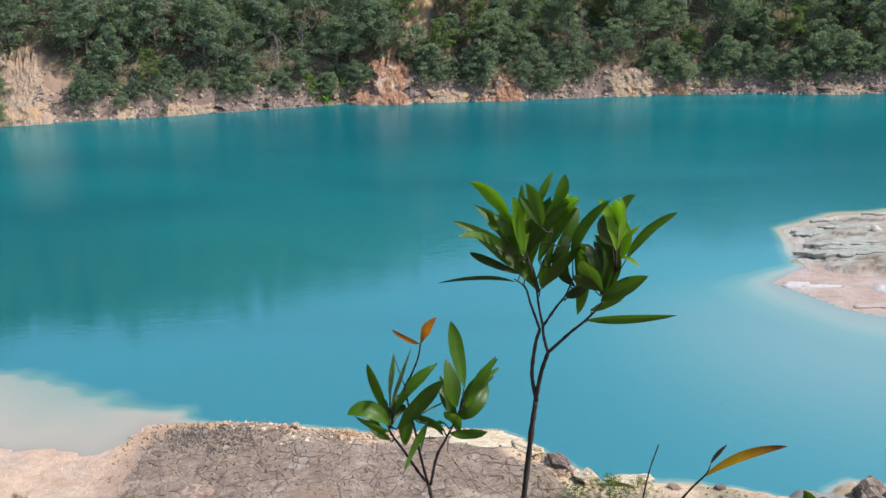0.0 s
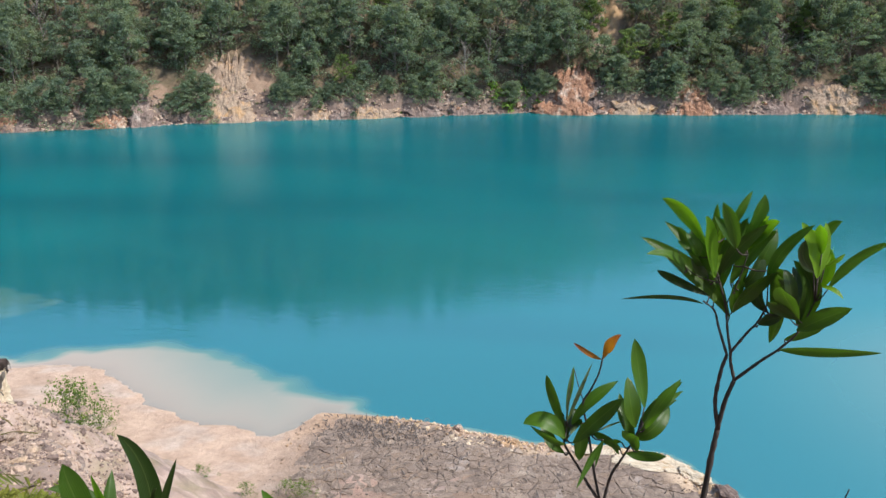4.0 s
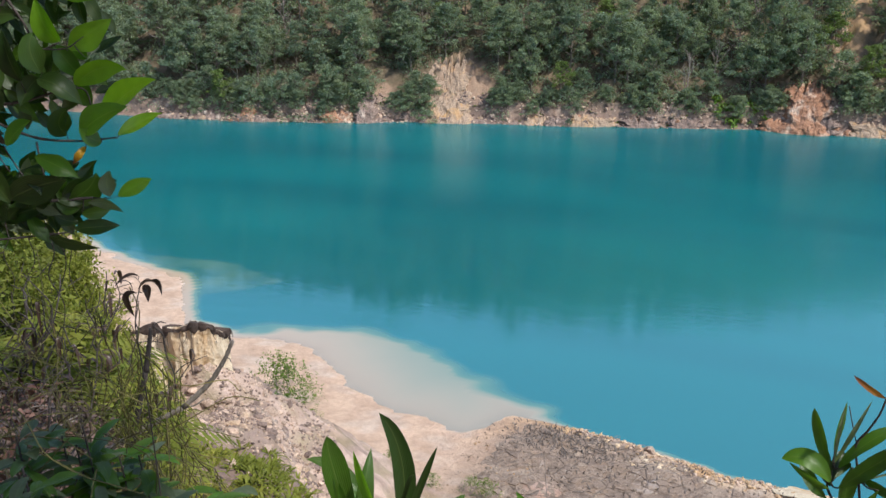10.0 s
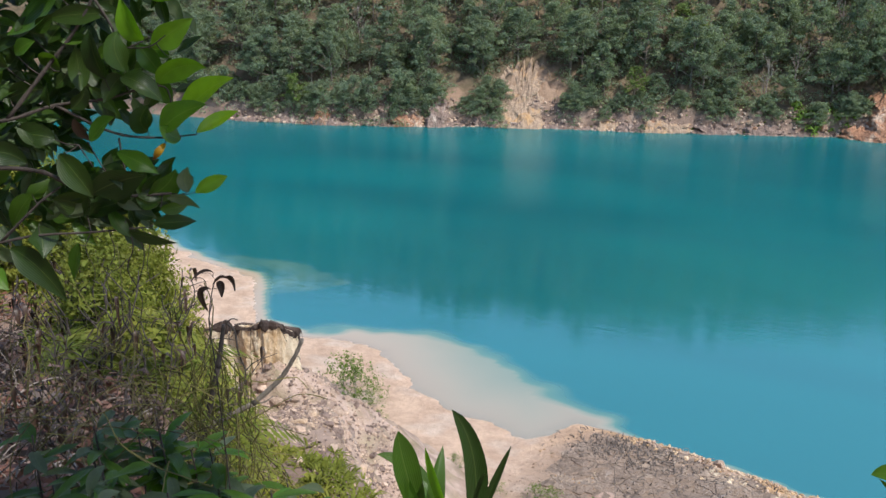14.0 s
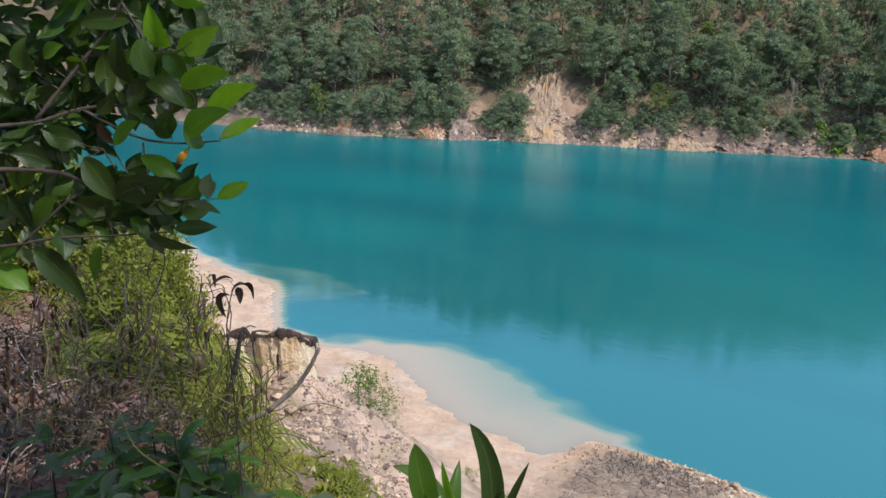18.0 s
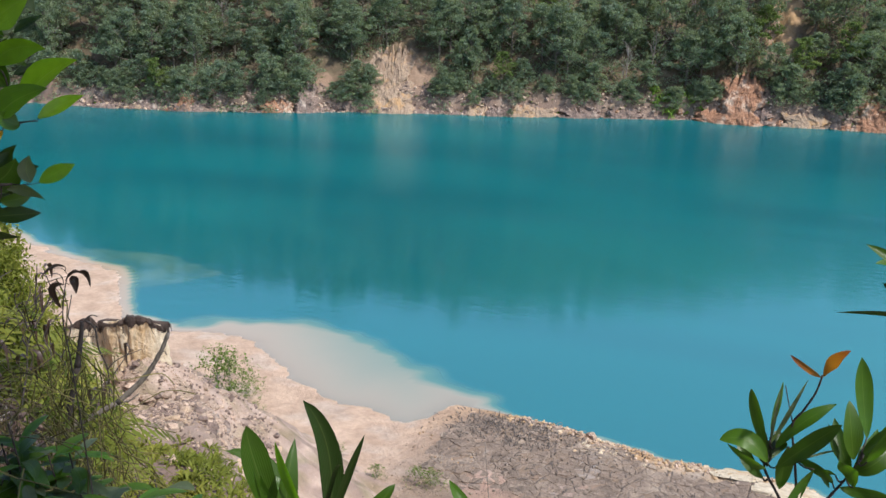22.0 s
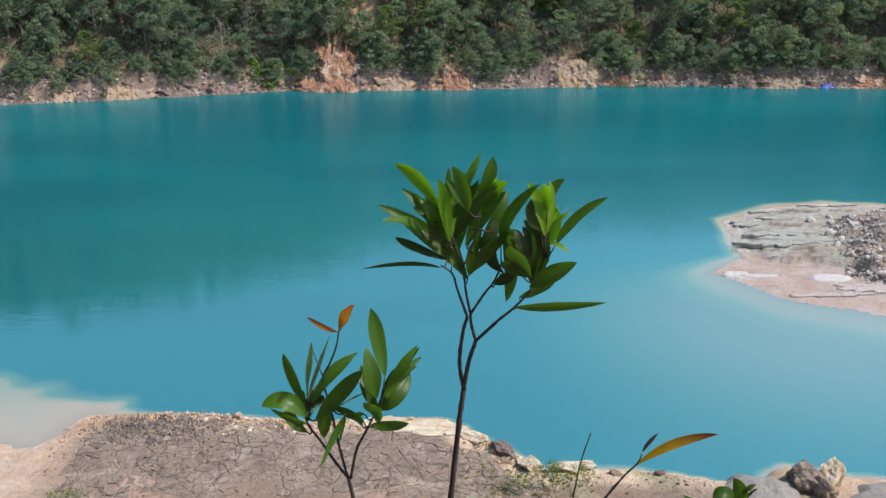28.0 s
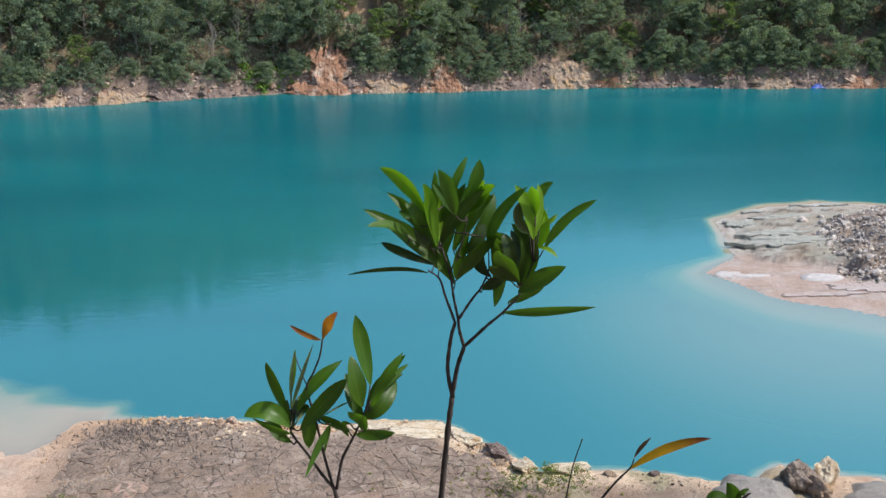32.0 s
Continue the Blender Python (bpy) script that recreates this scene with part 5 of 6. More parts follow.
def fern_mesh(seed):
    """A fern: arching fronds, each a rib with paired narrow leaflets that shorten towards the tip."""
    r = np.random.default_rng(seed)
    verts = []
    for k in range(11):
        a, lift, size = k * 0.571 + r.uniform(-0.25, 0.25), r.uniform(0.55, 1.3), r.uniform(0.40, 0.70)
        out, side = np.array([math.cos(a), math.sin(a), 0.0]), np.array([-math.sin(a), math.cos(a), 0.0])
        rib = [np.zeros(3)]
        for j in range(13):
            tilt = lift - 0.14 * j
            rib.append(rib[-1] + (out * math.cos(tilt) + np.array([0, 0, math.sin(tilt)])) * size / 13)
        for j in range(1, 14):
            p, way = rib[j], rib[j] - rib[j - 1]
            q = rib[j - 1]
            verts += [q - side * 0.003, q + side * 0.003, p + side * 0.003, p - side * 0.003]
            if j > 2:
                reach = 0.16 * math.sin(math.pi * (j - 1) / 13.5) ** 0.7 + 0.02
                for hand in (-1, 1):
                    tip = p + side * hand * reach + way * 0.9 - np.array([0, 0, 0.22 * reach])
                    mid = p.copy() * 0.45 + tip * 0.55
                    wide = way * 0.36
                    verts += [p, mid - wide, tip, mid + wide]
    return cards_mesh("fern", np.array(verts), FERN, 4)


FERNS = [fern_mesh(260 + k) for k in range(5)]
for k in range(96):
    x, y, z = on_spur(6.6, 12.5, 46.5, 55.0) if k % 3 else on_spur(11.5, 15.5, 53, 72)
    s = rng.uniform(0.7, 1.35)
    ob = new("fern", FERNS[k % 5])
    ob.matrix_basis = pose(x, y, z - 0.02, rng.uniform(-12, 12), rng.uniform(-12, 12), rng.uniform(0, 360)) @ Matrix.Diagonal((s, s, s, 1))
    tagged(ob, "sunlit yellow-green fern with arching fronds on the slope", "fern", "ferns of the spur")
for k in range(26):
    d, a, s = (rng.uniform(8.2, 12.0), radians(rng.uniform(50.0, 53.5)), rng.uniform(0.6, 0.9)) if k % 2 else (rng.uniform(12.3, 15.0), radians(rng.uniform(53, 70)), rng.uniform(0.9, 1.3))
    x, y = -math.sin(a) * d, math.cos(a) * d
    tree("tangled_bush", TANGLE[k % 4], (x, y, land_z(x, y) - 0.1), rng.uniform(0, 360), (s, s, s * rng.uniform(0.9, 1.25)), "sunlit tangled bush with small yellow-green leaves on the spur", "bush", "bushes of the spur")
for k in range(16):
    d, a, s = rng.uniform(12.4, 14.6), radians(53.5 + 0.85 * k + rng.uniform(-0.8, 0.8)), rng.uniform(1.15, 1.35) + 0.02 * k
    x, y = -math.sin(a) * d, math.cos(a) * d
    tree("tangled_bush", TANGLE[k % 4], (x, y, land_z(x, y) - 0.1), rng.uniform(0, 360), (s, s, s * rng.uniform(0.9, 1.15)), "tall sunlit tangled bush with small yellow-green leaves on the spur", "bush", "bushes of the spur")
cards = []
for _ in range(330):
    x, y, z = on_spur(6.8, 18.0, 46, 53.5) if rng.uniform() < 0.45 else on_spur(12.0, 18.0, 53.5, 78)
    cards.append(leaf_cards(rng, (x, y, z + rng.uniform(0.05, 0.6)), (0.36, 0.36, 0.28), 62, 0.058, 0.3, 0.42))
tagged(new("spur_bushes", cards_mesh("spur_bushes", np.concatenate(cards), FERN)), "tangled light green bushes covering the spur", "bushes", kind="stuff")

pieces = []
for _ in range(240):
    x, y, z = on_spur(2.7, 5.2, 45, 60)
    pts = [Vector((x, y, z + rng.uniform(0.3, 1.0)))]
    way = Vector((rng.normal(), rng.normal(), rng.normal() * 0.6)).normalized()
    for _ in range(4):
        way = (way + Vector(rng.normal(size=3)) * 0.35 + Vector((0, 0, -0.35))).normalized()
        pts.append(pts[-1] + way * rng.uniform(0.06, 0.14))
    pieces.append(tube(spline(pts, 2), [0.0022] * 9, 3))
tagged(new("vine_tangle", mesh_of("vine_tangle", *join(pieces), VINE)), "tangle of thin olive vines over the slope", "vines", kind="stuff")
cards = []
for _ in range(620):
    x, y, z = on_spur(2.4, 12.5, 49, 80)
    cards.append(leaf_cards(rng, (x, y, z + 0.04), (0.30, 0.30, 0.07), 22, 0.06, 1.2, 0.7))
tagged(new("leaf_litter", cards_mesh("leaf_litter", np.concatenate(cards), LITTER)), "dead brown and reddish leaves littering the slope", "leaf litter", kind="stuff")
pieces = []
for _ in range(420):
    x, y, z = on_spur(2.4, 12.0, 49, 80)
    a, h = rng.uniform(0, 6.28), rng.uniform(0.12, 0.4)
    e = Vector((math.cos(a) * h, math.sin(a) * h, rng.uniform(0.0, 0.12)))
    p = Vector((x, y, z + 0.03))
    pieces.append(tube(spline([p, p + e * 0.5 + Vector((0, 0, 0.05)), p + e], 3), np.linspace(0.006, 0.003, 7), 5))
tagged(new("fallen_twigs", mesh_of("fallen_twigs", *join(pieces), BARK_PALE)), "pale fallen twigs lying over the litter", "twigs", kind="stuff")
pieces = []
for _ in range(210):
    x, y, z = on_spur(6.5, 12.5, 46.5, 56.0)
    pts, way = [Vector((x, y, z - 0.05))], Vector((rng.normal() * 0.3, rng.normal() * 0.3, 1.0))
    for _ in range(int(rng.integers(5, 12))):
        way = (way + Vector(rng.normal(size=3)) * 0.42 + Vector((0, 0, 0.10))).normalized()
        pts.append(pts[-1] + way * rng.uniform(0.07, 0.15))
    line = spline(pts, 2)
    pieces.append(tube(line, np.linspace(0.012, 0.004, len(line)), 4))
tagged(new("dark_scrub", mesh_of("dark_scrub", *join(pieces), BARK)), "crooked dark leafless scrub rising through the ferns", "scrub", kind="stuff")
pieces, cards = [], []
for _ in range(90):
    a, d = radians(rng.normal(47.2, 1.1)), rng.uniform(3.4, 4.6)
    x, y = -math.sin(a) * d, math.cos(a) * d
    low = land_z(x, y)
    pts = [Vector((x, y, low + rng.uniform(0.35, 1.25)))]
    while pts[-1].z > low + 0.1 and len(pts) < 14:
        pts.append(pts[-1] + Vector((rng.normal() * 0.05, rng.normal() * 0.05, -rng.uniform(0.06, 0.16))))
    if len(pts) > 2:
        line = spline(pts, 2)
        pieces.append(tube(line, [0.0028] * len(line), 4))
        for p in pts[1:]:
            cards.append(leaf_cards(rng, p, (0.04, 0.04, 0.05), 4, 0.022, 0.3, 0.55))
curtain = thing("vine_curtain", (0, 0, 0), "hanging curtain of olive vines with tiny leaves", "vines", kind="stuff")
part("stems", mesh_of("stems", *join(pieces), VINE), curtain)
part("leaves", cards_mesh("leaves", np.concatenate(cards), FERN), curtain)
pieces = []
for _ in range(480):
    x, y, z = on_spur(2.6, 11.5, 47, 78)
    pts, way = [Vector((x, y, z - 0.05))], Vector((rng.normal() * 0.25, rng.normal() * 0.25, 1.0))
    for _ in range(int(rng.integers(3, 8))):
        way = (way + Vector(rng.normal(size=3)) * 0.38).normalized()
        pts.append(pts[-1] + way * rng.uniform(0.05, 0.13))
    line = spline(pts, 2)
    pieces.append(tube(line, np.linspace(0.006, 0.002, len(line)), 4))
    if rng.uniform() < 0.6:
        p = pts[int(rng.integers(1, len(pts)))]
        e = p + Vector(rng.normal(size=3)) * 0.09 + Vector((0, 0, 0.05))
        pieces.append(tube([p, p.lerp(e, 0.5) + Vector(rng.normal(size=3)) * 0.015, e], [0.003, 0.0025, 0.0015], 4))
tagged(new("dry_twigs", mesh_of("dry_twigs", *join(pieces[:110]), BARK_PALE)), "thin dry grey twigs sticking out of the slope", "twigs", kind="stuff")
tagged(new("dark_twigs", mesh_of("dark_twigs", *join(pieces[110:]), BARK)), "thin dark broken stalks standing on the slope", "twigs", kind="stuff")


def dead_stalk(at, height, seed):
    """A dry stalk with dead leaves curling down from it."""
    rng = np.random.default_rng(seed)
    root = thing("dead_stalk", at, "dry brown stalk hung with curled dead leaves on the slope", "stalk", "dead stalks of the spur", turn=rng.uniform(0, 360))
    lean = Vector((rng.normal() * 0.45 * height, rng.normal() * 0.45 * height, height))
    kink = [lean * f + Vector((rng.normal(), rng.normal(), 0.3 * rng.normal())) * 0.055 * height ** 0.5 for f in (0.3, 0.55, 0.8)]
    line = spline([Vector((0, 0, -0.06)), *kink, lean], 3)
    part("stem", mesh_of("stem", *tube(line, np.linspace(0.008, 0.003, len(line)), 5), BARK), root)
    for k in range(int(5 + 6 * height)):
        p = line[int(rng.integers(3, len(line)))]
        a = rng.uniform(0, 6.28)
        out = Vector((math.cos(a), math.sin(a), 0)) * rng.uniform(0.04, 0.10)
        mid = p + out + Vector((0, 0, rng.uniform(-0.03, 0.03)))
        leaf_part(root, rng, p, p + out * 1.25 + Vector((0, 0, -rng.uniform(0.08, 0.17))), rng.uniform(0.02, 0.04), out.normalized() + Vector((0, 0, 0.4)), 0.0, 6, mid=mid)


# ---- plants close to the camera ----
TALL_AT = (0.171, 1.170, 14.054, -3.0)
TALL_STEMS = [(0.53, 0.38, (-1.6, 12.7), (-0.5, 26.3), (0.1, 32.1)),
    (0.32, 0.25, (0.1, 32.1), (-0.6, 36.7), (-0.2, 41.7), (0.4, 44.3)),
    (0.36, 0.29, (0.1, 32.1), (0.7, 36.7), (1.7, 40.5)),
    (0.26, 0.13, (1.7, 40.5), (1.0, 43.1), (0.8, 44.9), (0.2, 47.9), (-0.4, 51.8), (-1.4, 55.1)),
    (0.26, 0.11, (1.7, 40.5), (4.8, 43.8), (7.2, 46.0), (9.5, 48.8), (11.1, 53.1)),
    (0.21, 0.11, (0.4, 44.3), (-1.0, 48.3), (-1.8, 50.9), (-3.4, 52.2)),
    (0.21, 0.11, (0.8, 44.7), (2.7, 47.9), (4.0, 49.7), (5.0, 52.2)),
    (0.13, 0.07, (-1.4, 55.1), (-2.2, 57.6), (-3.0, 60.5)),
    (0.13, 0.07, (-0.4, 51.8), (0.9, 55.2), (1.9, 59.3)),
    (0.09, 0.05, (-1.4, 55.1), (-3.8, 55.6), (-6.3, 57.2), (-7.3, 59.6))]
TALL_SPRIG_1 = [(-3.4, 51.8, -8.2, 52.5, -14.7, 51.4, 1.0, 7),
    (0.4, 49.4, -5.6, 55.8, -12.4, 59.8, 2.6, 0),
    (-2.6, 52.8, -7.0, 54.5, -9.9, 55.5, 1.5, 7),
    (-6.2, 56.6, -8.1, 58.8, -11.4, 59.7, 1.6, 1),
    (-3.6, 60.1, -6.7, 64.5, -9.8, 66.6, 2.1, 2),
    (-2.6, 54.3, -5.6, 59.7, -7.5, 62.1, 1.7, 0),
    (-4.4, 58.8, -5.1, 60.9, -6.4, 62.5, 1.6, 1),
    (-1.7, 55.1, -3.8, 59.1, -5.6, 61.8, 2.7, 0),
    (-2.2, 56.0, -3.3, 61.7, -4.1, 65.4, 2.2, 2),
    (-1.7, 55.1, -2.0, 60.9, -2.4, 65.7, 2.1, 0),
    (0.2, 60.5, -0.6, 64.1, -2.1, 67.4, 2.2, 1),
    (-0.5, 62.1, 0.4, 65.3, 1.9, 67.9, 1.3, 1)]
TALL_SPRIG_2 = [(-0.3, 57.6, -0.1, 61.7, -0.8, 65.1, 2.2, 0),
    (1.4, 61.7, 2.7, 64.5, 3.5, 67.5, 2.4, 1),
    (-1.4, 56.0, 0.5, 59.9, 4.3, 63.7, 2.2, 0),
    (1.6, 59.5, 3.8, 62.1, 5.6, 64.1, 2.3, 2),
    (0.1, 54.7, 2.8, 59.5, 5.5, 62.5, 2.7, 0),
    (2.1, 53.5, 4.4, 58.5, 5.9, 61.7, 2.2, 0),
    (0.6, 50.8, 2.5, 54.3, 6.0, 57.2, 2.9, 0),
    (-1.0, 53.5, -0.6, 56.0, 0.6, 58.2, 1.6, 1),
    (0.5, 54.3, 1.0, 57.6, 1.1, 61.1, 1.2, 7),
    (-3.0, 55.6, -4.2, 56.5, -5.1, 58.1, 1.9, 4),
    (7.2, 45.5, 12.8, 46.1, 20.1, 46.9, 1.7, 0),
    (5.2, 57.0, 6.8, 51.8, 6.0, 45.8, 2.6, 0)]
TALL_SPRIG_3 = [(9.3, 49.3, 10.6, 54.4, 8.2, 57.9, 3.1, 0),
    (9.1, 49.1, 11.9, 51.4, 15.0, 54.1, 2.6, 0),
    (7.9, 46.8, 11.1, 48.4, 13.1, 51.2, 2.3, 0),
    (10.3, 57.7, 8.6, 60.1, 8.6, 62.6, 1.8, 7),
    (10.9, 56.7, 9.8, 61.0, 8.2, 64.3, 2.0, 2),
    (11.1, 60.0, 10.9, 62.6, 10.2, 64.7, 1.6, 2),
    (11.8, 60.2, 12.4, 62.2, 13.9, 63.7, 1.5, 1),
    (11.2, 54.2, 12.4, 57.7, 11.3, 60.7, 2.6, 2),
    (12.4, 55.2, 15.2, 59.5, 19.3, 62.2, 1.7, 1),
    (4.9, 55.2, 6.1, 60.1, 9.8, 64.3, 1.9, 1),
    (5.4, 50.8, 3.9, 53.1, 4.2, 55.3, 1.4, 7),
    (8.0, 50.8, 7.6, 55.2, 6.6, 57.8, 2.0, 7)]
TALL_SPRIG_4 = [(11.9, 58.1, 13.2, 58.9, 14.4, 59.6, 1.0, 2),
    (11.6, 55.6, 12.8, 55.6, 14.1, 54.7, 0.8, 2),
    (9.0, 51.0, 7.0, 54.4, 5.9, 56.7, 2.7, 0),
    (11.3, 53.4, 10.5, 56.0, 9.4, 58.2, 2.6, 7),
    (4.2, 49.1, 5.6, 50.1, 7.1, 51.1, 1.8, 7),
    (-1.8, 51.8, -3.8, 54.7, -5.6, 56.6, 2.1, 0),
    (1.7, 54.3, 3.3, 56.4, 4.0, 58.9, 2.4, 7),
    (6.2, 51.0, 6.9, 53.9, 8.4, 56.0, 2.2, 7)]
TALL_LEAVES = TALL_SPRIG_1 + TALL_SPRIG_2 + TALL_SPRIG_3 + TALL_SPRIG_4
SHORT_AT = (0.006, 0.950, 14.180, -4.0)
SHORT_STEMS = [(0.27, 0.24, (0.9, 16.4), (0.4, 19.3)),
    (0.21, 0.11, (0.4, 19.3), (-1.0, 21.3), (-2.6, 24.1), (-4.4, 27.1), (-4.2, 28.9)),
    (0.18, 0.1, (0.3, 19.5), (-0.5, 23.3), (-1.0, 26.5), (-1.6, 30.0), (-2.2, 33.3), (-1.3, 35.4), (-0.4, 37.8), (-0.0, 40.0)),
    (0.21, 0.1, (0.7, 19.3), (1.5, 23.4), (2.5, 25.7), (3.6, 28.1), (4.6, 30.8)),
    (0.07, 0.05, (-2.1, 33.3), (-2.8, 35.6), (-3.4, 37.8)),
    (0.08, 0.05, (-4.2, 28.9), (-4.2, 31.1), (-4.2, 33.3))]
SHORT_SPRIG_1 = [(-0.1, 40.0, -1.6, 41.1, -3.3, 42.4, 0.8, 3),
    (0.1, 40.1, 0.9, 42.1, 2.2, 44.4, 1.4, 3),
    (-4.4, 29.5, -5.9, 33.3, -6.8, 36.5, 1.6, 0),
    (-4.1, 29.2, -6.4, 31.3, -9.2, 30.8, 2.4, 1),
    (-4.3, 31.7, -4.1, 34.4, -3.8, 36.8, 0.9, 0),
    (-4.0, 30.9, -2.8, 34.5, -1.3, 38.6, 0.6, 4),
    (-3.5, 30.2, -1.3, 33.7, 1.8, 35.9, 1.7, 1),
    (-3.2, 27.9, -0.2, 31.5, 2.6, 34.7, 2.5, 0),
    (-4.4, 26.0, -6.2, 27.8, -7.7, 29.8, 1.8, 0),
    (-4.2, 27.6, -5.5, 28.4, -8.5, 30.1, 1.5, 1),
    (-2.3, 30.2, -2.5, 27.3, -2.6, 24.3, 2.1, 0),
    (0.6, 29.6, -0.8, 27.3, -2.1, 24.4, 1.1, 1)]
SHORT_SPRIG_2 = [(5.1, 33.3, 4.1, 37.5, 3.4, 41.5, 2.2, 1),
    (4.2, 31.0, 3.5, 34.2, 2.9, 36.9, 2.4, 0),
    (5.4, 31.8, 6.9, 35.7, 9.1, 38.8, 1.6, 1),
    (5.2, 31.9, 7.4, 34.9, 9.3, 37.2, 1.2, 1),
    (5.0, 31.8, 6.4, 33.8, 8.3, 35.3, 1.7, 0),
    (4.3, 29.1, 6.4, 31.0, 8.0, 32.5, 2.5, 0),
    (3.3, 27.5, 5.7, 27.6, 8.1, 28.8, 1.5, 0),
    (4.1, 28.7, 3.0, 30.8, 1.8, 32.9, 1.9, 0),
    (4.6, 28.3, 4.0, 30.1, 2.8, 31.9, 2.1, 1),
    (2.6, 27.6, 1.0, 29.1, -1.7, 28.8, 1.4, 0),
    (2.7, 28.5, 1.7, 27.9, 2.4, 26.3, 1.0, 0),
    (-0.7, 29.2, 1.0, 30.0, 2.8, 30.8, 0.3, 4)]
SHORT_SPRIG_3 = [(-3.8, 28.2, -3.1, 29.4, -2.7, 30.3, 1.5, 7),
    (-4.1, 27.4, -4.7, 29.2, -4.8, 31.1, 1.8, 7)]
SHORT_LEAVES = SHORT_SPRIG_1 + SHORT_SPRIG_2 + SHORT_SPRIG_3
YELLOW_AT = (0.525, 1.420, 13.764, -12.0)
YELLOW_STEMS = [(0.28, 0.18, (-5.5, 21.6), (-2.1, 27.3), (0.0, 30.4)),
    (0.16, 0.11, (0.0, 30.4), (0.6, 31.7), (0.9, 33.2))]
YELLOW_SPRIG_1 = [(0.1, 30.4, 6.7, 35.8, 14.4, 38.5, 2.1, 5),
    (0.9, 33.2, 2.0, 35.1, 3.4, 38.9, 0.9, 6)]
YELLOW_LEAVES = YELLOW_SPRIG_1
TWIG_AT = (0.525, 1.420, 13.764, -12.0)
TWIG_STEMS = [(0.2, 0.11, (-11.4, 21.0), (-10.3, 29.6), (-8.8, 36.2))]
SEEDLING_AT = (0.724, 1.420, 13.699, -14.0)
SEEDLING_STEMS = [(0.17, 0.11, (1.5, 22.4), (0.9, 27.5))]
SEEDLING_SPRIG_1 = [(0.9, 27.3, -1.9, 29.5, -3.9, 28.7, 4.1, 0),
    (0.9, 27.3, 1.1, 31.2, -0.7, 34.0, 3.1, 0),
    (1.2, 30.7, 2.2, 32.8, 3.6, 32.7, 1.5, 0),
    (-1.8, 26.9, -6.0, 27.9, -9.5, 28.1, 1.5, 1),
    (1.5, 27.6, 3.1, 30.7, 4.3, 31.1, 1.0, 6)]
SEEDLING_LEAVES = SEEDLING_SPRIG_1
ROSETTE_AT = (-0.329, 0.480, 14.470, 27.0)
ROSETTE_STEMS = [(0.24, 0.16, (-0.3, 9.7), (-0.1, 13.8))]
ROSETTE_SPRIG_1 = [(-1.7, 12.9, -3.2, 19.2, -3.7, 22.9, 2.0, 0),
    (0.5, 13.7, -0.9, 18.7, -1.8, 22.3, 0.8, 2),
    (1.0, 11.9, 1.4, 18.6, -0.2, 23.4, 1.9, 7),
    (-1.7, 12.9, -1.4, 17.3, -0.8, 20.9, 1.6, 0),
    (0.7, 12.7, 2.4, 17.9, 3.9, 22.0, 0.7, 7),
    (0.5, 13.2, 1.6, 17.8, 2.3, 20.1, 0.4, 7),
    (-0.4, 14.3, -2.9, 17.9, -5.7, 19.1, 1.2, 0),
    (-1.6, 15.2, -3.2, 18.3, -4.3, 19.8, 1.1, 1),
    (-0.4, 14.1, -2.3, 17.1, -4.2, 17.0, 1.0, 1),
    (1.6, 11.6, 4.2, 15.2, 5.9, 16.9, 1.2, 0),
    (12.3, 12.5, 10.9, 15.2, 9.7, 16.7, 1.2, 1)]
ROSETTE_LEAVES = ROSETTE_SPRIG_1
THIN_AT = (-0.579, 1.600, 13.676, 16.0)
THIN_STEMS = [(0.11, 0.07, (0.8, 17.5), (0.2, 24.3), (-0.5, 33.6))]
LEFT_AT = (-1.536, 1.200, 13.790, 36.0)
LEFT_LIMBS = [(0.56, 0.28, (-35.5, 83.8), (-24.2, 84.3), (-15.3, 83.1), (-8.3, 78.9), (0.2, 77.4), (9.5, 77.6)),
              (0.45, 0.22, (-34.3, 92.8), (-20.8, 93.9), (-11.6, 96.5), (-1.5, 97.6), (6.6, 99.9)),
              (0.39, 0.17, (-35.6, 66.9), (-26.2, 68.3), (-17.9, 69.8), (-7.4, 70.1), (3.2, 70.5)),
              (0.45, 0.22, (-20.8, 93.9), (-11.9, 104.3), (-5.8, 111.0), (-1.3, 117.5), (0.9, 123.8)),
              (0.34, 0.17, (-11.6, 96.5), (-0.9, 90.7), (8.1, 89.5), (15.6, 90.1)),
              (0.28, 0.13, (-1.3, 117.5), (1.5, 112.1), (3.0, 107.7), (7.3, 108.9)),
              (0.22, 0.11, (0.1, 89.5), (0.5, 83.6), (1.6, 80.0)),
              (0.17, 0.11, (-6.2, 89.0), (-4.3, 84.8), (-2.7, 81.5)),
              (0.22, 0.11, (6.6, 99.9), (11.1, 99.4), (11.6, 91.3))]
